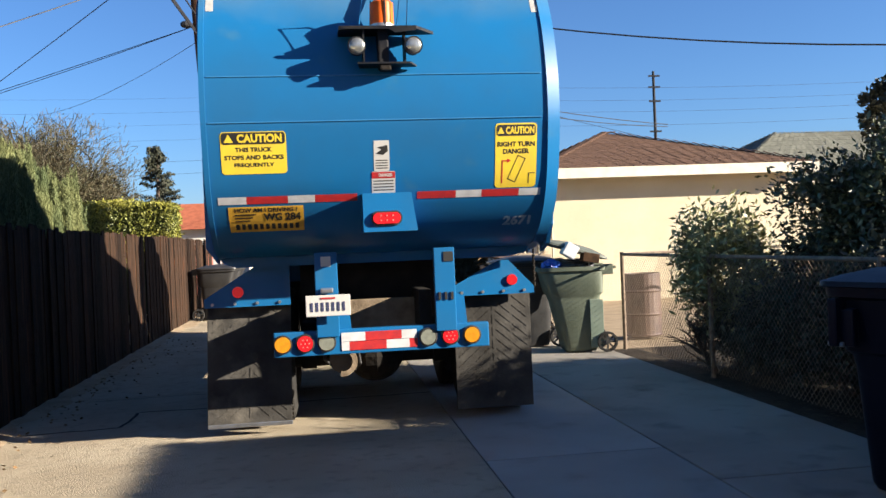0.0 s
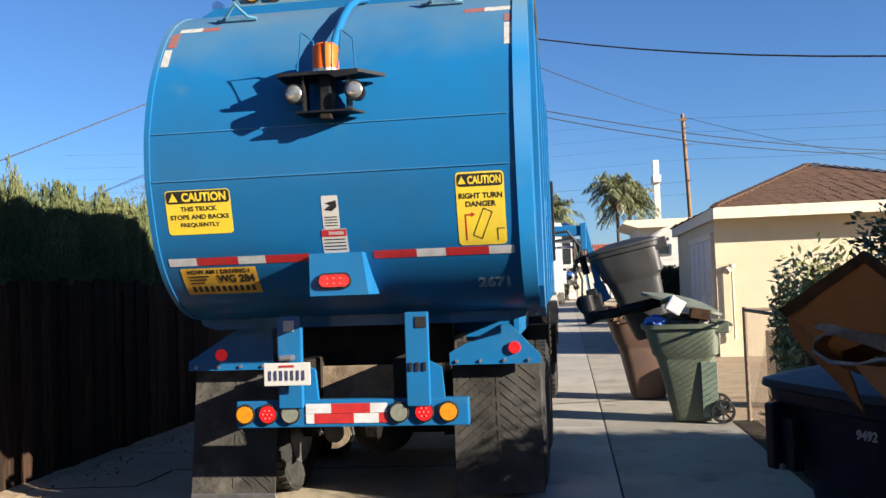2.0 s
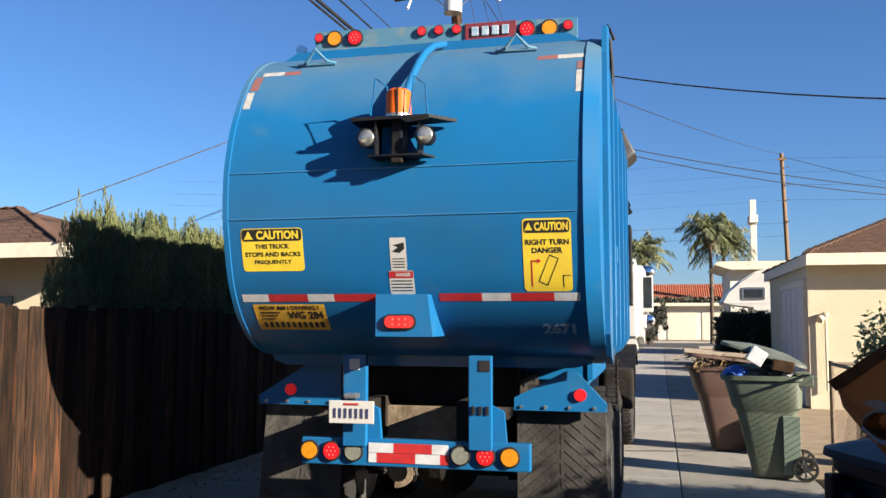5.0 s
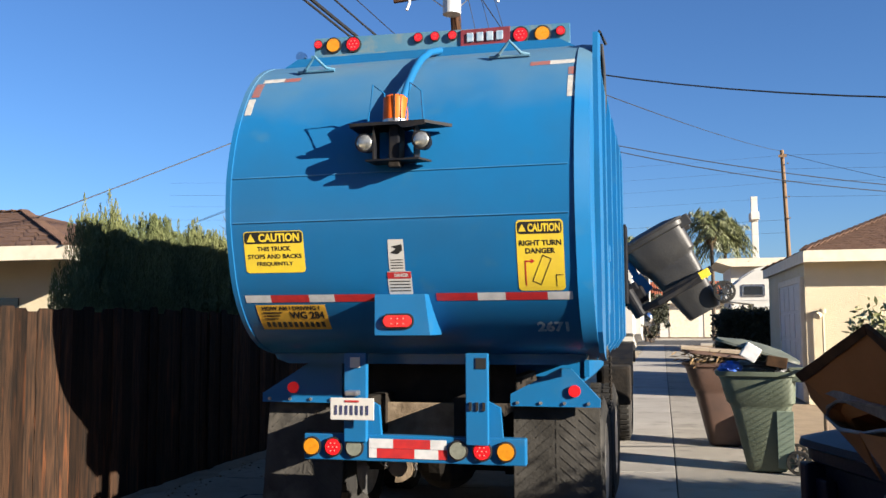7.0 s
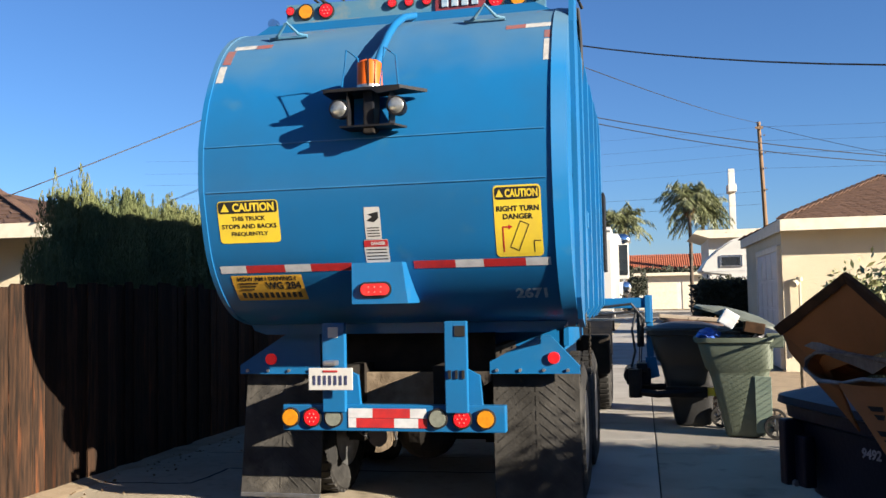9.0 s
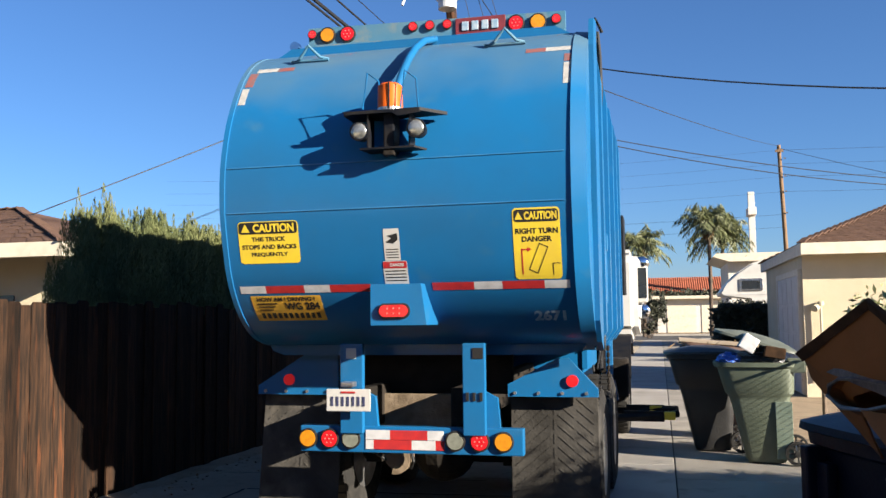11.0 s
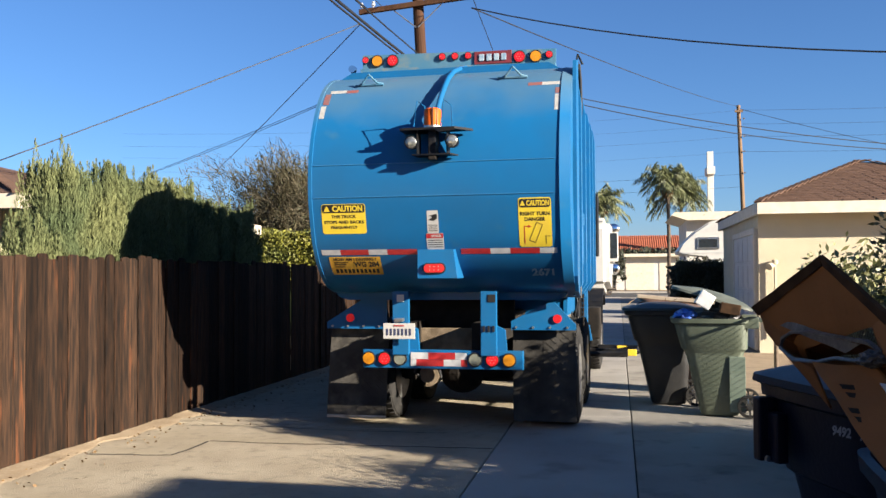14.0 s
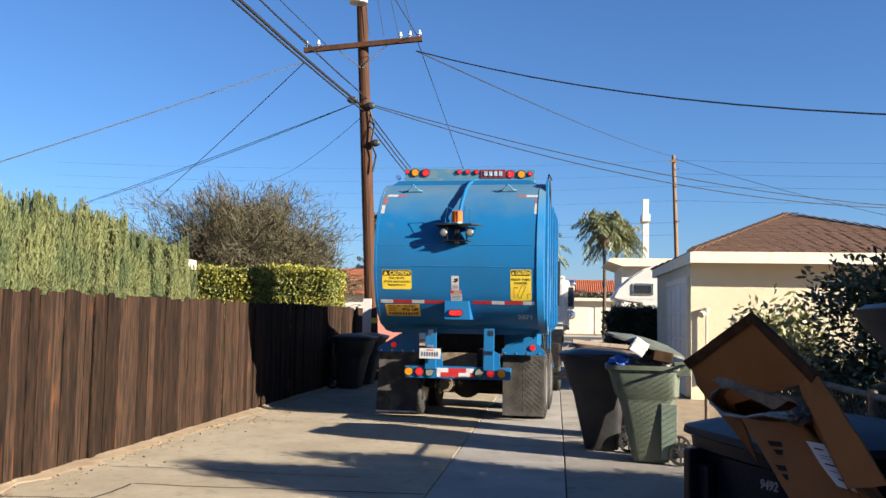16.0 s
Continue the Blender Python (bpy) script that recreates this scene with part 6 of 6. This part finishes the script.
house = thing("house", (-9.0, 58, 0), "far low house with white walls and a tiled roof", "house")
part("wall", box(B(), -12, -4.2, 56, 62, 0, 2.9), WHITE_WALL, house)
part("roof", prism(B(), [(55.4, 2.85), (62.6, 2.85), (59, 4.6)], "x", -12.6, -3.7), RED_TILE, house, "red tiled gable roof")

pink = thing("garden_wall", (-3.5, 30, 0), "low salmon-pink garden wall beyond the pole", "wall")
part("wall", box(B(), -6.0, -2.9, 29.9, 30.2, -0.05, 1.66, 0.04), material("salmon_pink_stucco", (0.5, 0.2, 0.16), 0.9, second=(0.42, 0.17, 0.13), scale=3), pink)

# ---- camper, far house, far garage, red roof, hill ----
camper = thing("camper", (6.6, 35, 0), "white truck camper with a rounded cab-over nose", "camper")
bm = prism(B(), [(4.35, 2.32), (4.5, 2.22), (5.5, 2.2), (5.6, 0.9), (8.4, 0.9), (8.4, 3.5), (6.0, 3.55), (5.5, 3.42), (5.0, 3.08), (4.6, 2.66)], "y", 34, 36.3)
bmesh.ops.bevel(bm, geom=list(bm.edges), offset=0.05, segments=2, affect="EDGES")
shell = part("camper_shell", bm, WHITE_PAINT, camper)
part("camper_window", box(B(), 5.1, 5.8, 33.98, 34.02, 2.46, 2.82, 0.04), GLASS, shell, "dark rounded window")
part("window_frame", box(B(), 5.06, 5.84, 33.985, 34.015, 2.42, 2.86, 0.05), STEEL, shell)
part("stripe", box(B(), 4.5, 8.4, 33.985, 34.0, 2.28, 2.31), DOOR_PAINT, shell)
part("camper_truck", box(B(), 5.0, 8.6, 34.1, 36.2, 0.4, 0.95, 0.08), BROWN_BIN, camper)
for x in (5.6, 7.9):
    part("wheel", cyl(B(), (x, 34.0, 0.36), (x, 34.25, 0.36), 0.36, seg=24), RUBBER, camper)
far = thing("house", (8, 49, 0), "pale flat-roofed house behind the camper", "house")
part("wall", box(B(), 5.6, 14, 46.4, 52, 0, 4.25), WHITE_WALL, far)
part("roof", prism(B(), [(4.85, 4.45), (5.6, 4.2), (14.5, 4.2), (14.5, 4.6), (5.0, 4.6)], "y", 45.8, 52.5), FASCIA, far, "white flat roof with a deep eave")
far = thing("house", (5, 90, 0), "long low white garage across the street", "garage")
part("wall", box(B(), 2.0, 9.6, 88, 94, 0, 3.2), WHITE_WALL, far)
part("roof", box(B(), 1.4, 10, 87.3, 94.5, 3.2, 3.5, 0.02), FASCIA, far)
part("door", box(B(), 2.9, 5.6, 87.95, 88.0, 0, 2.6), FASCIA, far, "pale roller door")
part("door", box(B(), 6.1, 8.9, 87.95, 88.0, 0, 2.6), FASCIA, far, "pale roller door")
far = thing("house", (7, 115, 0), "house with a red clay tile roof beyond", "house")
part("wall", box(B(), -1, 16, 112, 120, 0, 4.6), WHITE_WALL, far)
roof = part("roof", prism(B(), [(111.4, 4.42), (120.6, 4.42), (116, 6.32)], "x", -1.6, 16.2), RED_TILE, far, "red clay tile gable roof")
row = bpy.data.meshes.new("tile")
bm = tube(B(), [(0, 111.35, 4.5), (0, 116, 6.4)], 0.14, 6)
bm.to_mesh(row)
bm.free()
row.materials.append(RED_TILE)
for i in range(66):
    ob = new("tile", row)
    ob.parent = roof
    ob.location = (-1.5 + i * 0.265 - 7, -115, 0)
rng = np.random.default_rng(97)
n = 5000
bank = thing("planting", (5, 86, 0), "dark planting along the far garden wall", "bushes", kind="stuff")
leaves("foliage", np.column_stack([rng.uniform(-2, 12, n), rng.uniform(108, 111, n), 3.2 + rng.uniform(0, 1.6, n) * rng.uniform(0.3, 1, n)]), np.tile((0, 0, 1), (n, 1)), 0.5, 0.2, DARK_LEAF, bank, 0.7, 98)
bm = B()
for i in range(61):
    x = -700 + i * 30
    z = 30 + 14 * noise.noise(Vector((x * 0.004, 0, 0))) + 5 * noise.noise(Vector((x * 0.02, 3, 0)))
    bm.verts.new((x, 900, -2))
    bm.verts.new((x, 1000, z))
    bm.verts.new((x, 1200, z * 0.6))
bm.verts.ensure_lookup_table()
for i in range(60):
    for k in (0, 1):
        bm.faces.new([bm.verts[3 * i + k], bm.verts[3 * i + 3 + k], bm.verts[3 * i + 4 + k], bm.verts[3 * i + 1 + k]])
tagged(part("hill", bm, HILL, smooth=True), "low hazy brown hills on the horizon", "hill", kind="structure")
cross = thing("cross_tower", (13.0, 108.6, 0), "tall white concrete cross above the roofs", "cross")
part("column", box(B(), 12.65, 13.35, 108.3, 108.9, 0, 16.0, 0.03), WHITE_WALL, cross)
part("cross_arm", box(B(), 12.5, 13.42, 107.2, 110.0, 13.2, 14.1, 0.03), WHITE_WALL, cross)

# ---- utility poles and wires ----
pole = thing("utility_pole", (-2.05, 21, 0), "leaning brown wooden utility pole with two crossarms and a transformer", "utility pole")


def on_pole(z):
    return -2.0 - 0.055 * z


part("pole", tube(B(), [(on_pole(z), 21, z) for z in (-0.3, 3, 6, 9, 11)], 0.15, 14, 0.12), POLE_WOOD, pole)
part("guard", box(B(), -2.25, -2.05, 20.83, 20.88, 0.4, 1.9), LABEL_WHITE, pole, "pale plastic cable guard")
part("yellow_band", cyl(B(), (on_pole(1.4), 21, 1.33), (on_pole(1.45), 21, 1.45), 0.158, seg=16), YELLOW, pole, "yellow marker band")
for xl, zl, xr, zr in ((-3.85, 7.88, -0.98, 8.1), (-4.1, 9.5, -1.05, 9.68)):
    ang = math.atan2(zr - zl, xr - xl)
    bm = box(B(), (xl + xr) / 2 - 1.45, (xl + xr) / 2 + 1.45, 20.78, 20.88, (zl + zr) / 2 - 0.06, (zl + zr) / 2 + 0.06, 0.006, Matrix.Rotation(-ang, 4, "Y"))
    xarm = part("crossarm", bm, POLE_WOOD, pole)
    bm = tube(B(), [(on_pole(zl) - 0.6, 20.85, zl + 0.02), (on_pole(zl) - 0.02, 20.84, zl - 0.45)], 0.014, 6)
    tube(bm, [(on_pole(zl) + 0.6, 20.85, zl + 0.08), (on_pole(zl) + 0.02, 20.84, zl - 0.45)], 0.014, 6)
    part("brace", bm, STEEL, xarm)
    for fx in (0.02, 0.12, 0.82, 0.9, 0.98):
        x, z = xl + (xr - xl) * fx, zl + (zr - zl) * fx + 0.06
        bm = cyl(B(), (x, 20.83, z), (x, 20.83, z + 0.06), 0.015, seg=8)
        cyl(bm, (x, 20.83, z + 0.05), (x, 20.83, z + 0.15), 0.05, 0.03, 10)
        cyl(bm, (x, 20.83, z + 0.12), (x, 20.83, z + 0.16), 0.042, 0.02, 10)
        part("insulator", bm, PORCELAIN, xarm, "pale porcelain insulator")
bm = loft(B(), [[(-2.5 + q * math.cos(k * math.tau / 24), 20.62 + q * math.sin(k * math.tau / 24), z) for k in range(24)] for q, z in ((0.12, 8.92), (0.22, 8.94), (0.22, 9.66), (0.235, 9.67), (0.235, 9.72), (0.1, 9.8))])
can = part("transformer", bm, PORCELAIN, pole, "grey drum transformer")
for dx in (-0.1, 0.1):
    part("bushing", cyl(B(), (-2.5 + dx, 20.6, 9.76), (-2.5 + dx * 1.3, 20.6, 9.98), 0.035, 0.02, 10), PORCELAIN, can)
for x in (-3.6, -1.35):
    bm = tube(B(), [(x, 20.7, 9.5), (x + 0.03, 20.66, 9.35), (x - 0.03, 20.62, 9.15)], 0.035, 8)
    part("fuse_cutout", bm, PORCELAIN, pole, "hanging porcelain fuse cutout")
bm = B()
for i in range(3):
    bmesh.ops.create_uvsphere(bm, u_segments=10, v_segments=8, radius=0.11, matrix=Matrix.Translation((on_pole(6.5) + (-0.28, 0.16, 0.3)[i], 20.85, (6.65, 6.5, 5.6)[i])) @ Matrix.Diagonal((1.2, 0.8, 0.8, 1)))
tube(bm, [(-2.2, 20.85, 6.4), (-2.08, 20.83, 6.0), (-2.15, 20.83, 5.6), (-2.02, 20.83, 5.3), (-2.1, 20.83, 4.9)], 0.025, 6)
part("cable_splice", bm, WIRE, pole, "black cable splices and loops")
pole2 = thing("utility_pole", (11.7, 73.3, 0), "distant pale wooden utility pole", "utility pole")
part("pole", tube(B(), [(12.1, 73.3, 0), (11.9, 73.3, 8), (11.7, 73.3, 14.9)], 0.2, 10, 0.15), POLE_PALE, pole2)
part("crossarm", box(B(), 11.4, 12.0, 73.0, 73.1, 14.3, 14.5), POLE_PALE, pole2)
bm = B()
for z in (13.8, 12.4, 11.2, 9.5):
    cyl(bm, (12.0, 73.1, z), (12.15, 73.1, z), 0.06, seg=8)
part("pole_step", bm, STEEL, pole2)
pole3 = thing("utility_pole", (33.9, 83.7, 0), "far dark utility pole with short crossarms", "utility pole")
part("pole", tube(B(), [(33.9, 83.7, 0), (33.9, 83.7, 17.6)], 0.18, 10, 0.13), BLACK_METAL, pole3)
for z in (17.1, 16.0, 14.6, 11.6):
    part("crossarm", box(B(), 33.3, 34.5, 83.5, 83.6, z - 0.08, z + 0.08), BLACK_METAL, pole3)


def cable(p, q, sag, r=0.012):
    p, q = Vector(p), Vector(q)
    pts = [p.lerp(q, k / 14) + Vector((0, 0, -sag * 4 * (k / 14) * (1 - k / 14))) for k in range(15)]
    tagged(part("cable", tube(B(), pts, r, 5), WIRE), "black overhead cable strung from the utility pole", "cable", "overhead cables")


XL, XR = (-3.81, 20.8, 7.6), (-1.1, 20.8, 7.8)
cable(XL, (-9.9, 14.55, 3.3), 0.04, 0.012)
cable(XL, (-13.9, 33.95, 5.84), 0.05, 0.012)
for k in range(2):
    cable((-2.45, 20.95, 6.64), (-15.9 - k * 0.3, 32, 5.54 - 0.12 * k), 0.06 + 0.06 * k, 0.009)
cable((-2.4, 21, 6.3), (-11.5, 40, 7.6), 0.3, 0.007)
cable(XR, (12.0, 12.55, 4.23), 0.6, 0.016)
cable(XR, (11.7, 73.2, 14.8), 0.26, 0.016)
cable((-2.1, 21.0, 6.54), (12.58, 29.7, 5.26), 0.35, 0.013)
cable((-2.1, 21.0, 6.5), (12.58, 29.7, 5.18), 0.5, 0.013)
cable((11.8, 73.2, 14.6), (28, 73, 10.0), 0.2, 0.02)
for k, z in enumerate((14.5, 13.4, 12.4, 11.2)):
    cable((12, 73.3, z), (70, 77, z + 1.2), 0.6, 0.01)
    cable((12, 73.3, z), (-40, 70, z - 0.5), 0.6, 0.006)
for k in range(2):
    cable((12, 73.3, 8.4 + k * 1.0), (-70, 70, 7.8 + k * 1.0), 0.6, 0.01)
for x, z, r in ((-2.45, 6.55, 0.03), (-2.38, 6.4, 0.02), (-2.3, 6.7, 0.016), (-3.7, 8.0, 0.01), (-3.3, 8.0, 0.01), (-1.1, 8.2, 0.01)):
    cable((x, 20.9, z), (x - 0.2, -22, z + 0.3), 0.7, r)
cable((-1.1, 20.85, 8.1), (-0.7, 34, 5.5), 0.0, 0.01)
for k in range(3):
    cable((-2.2, 20.9, 6.3 - 0.15 * k), (-0.4 + 0.1 * k, 60, 6.4 - 0.3 * k), 1.2, 0.016)
for k in range(4):
    cable((-1.2 - 0.35 * k, 20.83, 8.2), (-1.6 - 0.3 * k, 20.83, 9.6), -0.08, 0.008)


# ---- motion ----
def motions():
    # the truck waits, then pulls away
    drive = [(0, 0, 0, 0), (11.6, 0, 0, 0), (11.8, 0, 0.02, 0), (12, 0, 0.068, 0), (12.5, 0, 0.352, 0), (13, -0.005, 0.83, -0.3), (13.5, -0.012, 1.505, -0.8), (14, -0.005, 2.39, -1.2),
             (14.5, 0.05, 3.43, -1.6), (15, 0.11, 4.615, -2.0), (15.5, 0.175, 5.8, -2.4), (16, 0.25, 6.95, -2.6)]
    walk(truck, [(t, pose(TRUCK_AT[0] + x, TRUCK_AT[1] + y, 0, 0, 0, yaw)) for t, x, y, yaw in drive])
    times = [0, 11.6] + [11.8 + 0.2 * k for k in range(22)]
    for w, y, r in WHEELS:
        rows = []
        for t in times:
            gone = float(np.interp(t, [d[0] for d in drive], [d[2] for d in drive]))
            rows.append((t, pose(0, y, r, -math.degrees(gone / r))))
        walk(w, rows)
    # the bin: wheel's place across and up, and the tilt, then its base
    lifted = [(2.0, 3.24, 1.03, 12), (2.15, 3.23, 1.27, 17), (2.5, 3.08, 1.85, 30), (2.8, 2.87, 2.27, 40), (3.1, 2.68, 2.75, 53), (3.4, 2.43, 3.25, 68), (3.6, 2.18, 3.56, 80), (3.8, 2.1, 3.62, 88),
              (4.0, 1.95, 3.8, 100), (4.2, 1.82, 3.86, 107), (4.7, 1.6, 3.92, 122), (5.2, 1.64, 3.92, 112), (5.6, 1.62, 3.92, 120), (6.0, 2.0, 3.72, 92), (6.3, 2.39, 3.38, 70), (6.5, 2.53, 3.06, 58),
              (6.7, 2.8, 2.52, 46), (6.9, 2.92, 2.14, 34), (7.1, 2.92, 1.64, 25), (7.4, 2.86, 1.06, 13), (7.7, 2.8, 0.5, 3), (7.9, 2.66, 0.13, 0)]
    rows = [(0, 2.88, 0, 0), (1.55, 2.88, 0, 0), (1.7, 2.91, 0.22, 2), (1.8, 2.95, 0.46, 6)]
    for t, x, z, a in lifted:
        c, s = math.cos(radians(a)), math.sin(radians(a))
        rows.append((t, x - 0.3 * c + 0.125 * s, max(0.0, z - 0.3 * s - 0.125 * c), a))
    rows += [(8.0, 2.36, 0, 0), (8.45, 2.36, 0, 0), (8.7, 2.58, 0, 0), (9.0, 2.78, 0, 0), (16, 2.78, 0, 0)]
    walk(moved_bin, [(t, pose(x, 11.28, z, 0, -a, 0)) for t, x, z, a in rows])
    reach = [(0, 2.0, 0, 0), (0.4, 2.1, 0, 0), (1.0, 2.72, 0, 0), (1.35, 2.88, 0, 0)] + [r for r in rows if 1.5 < r[0] < 9.05] + [(9.4, 2.78, 0, 0), (10.6, 2.1, 0, 0), (16, 2.1, 0, 0)]
    home = Vector(TRUCK_AT)
    walk(arm, [(t, pose(x - home.x, 11.28 - home.y, z, 0, -a, 0)) for t, x, z, a in reach])
    tips = []
    for t, x, z, a in reach:
        c, s = math.cos(radians(a)), math.sin(radians(a))
        tips.append((t, pose(x - 0.46 * c - 1.42 * s - home.x, 11.28 - home.y, z - 0.46 * s + 1.42 * c)))
    walk(boom, tips)


motions()
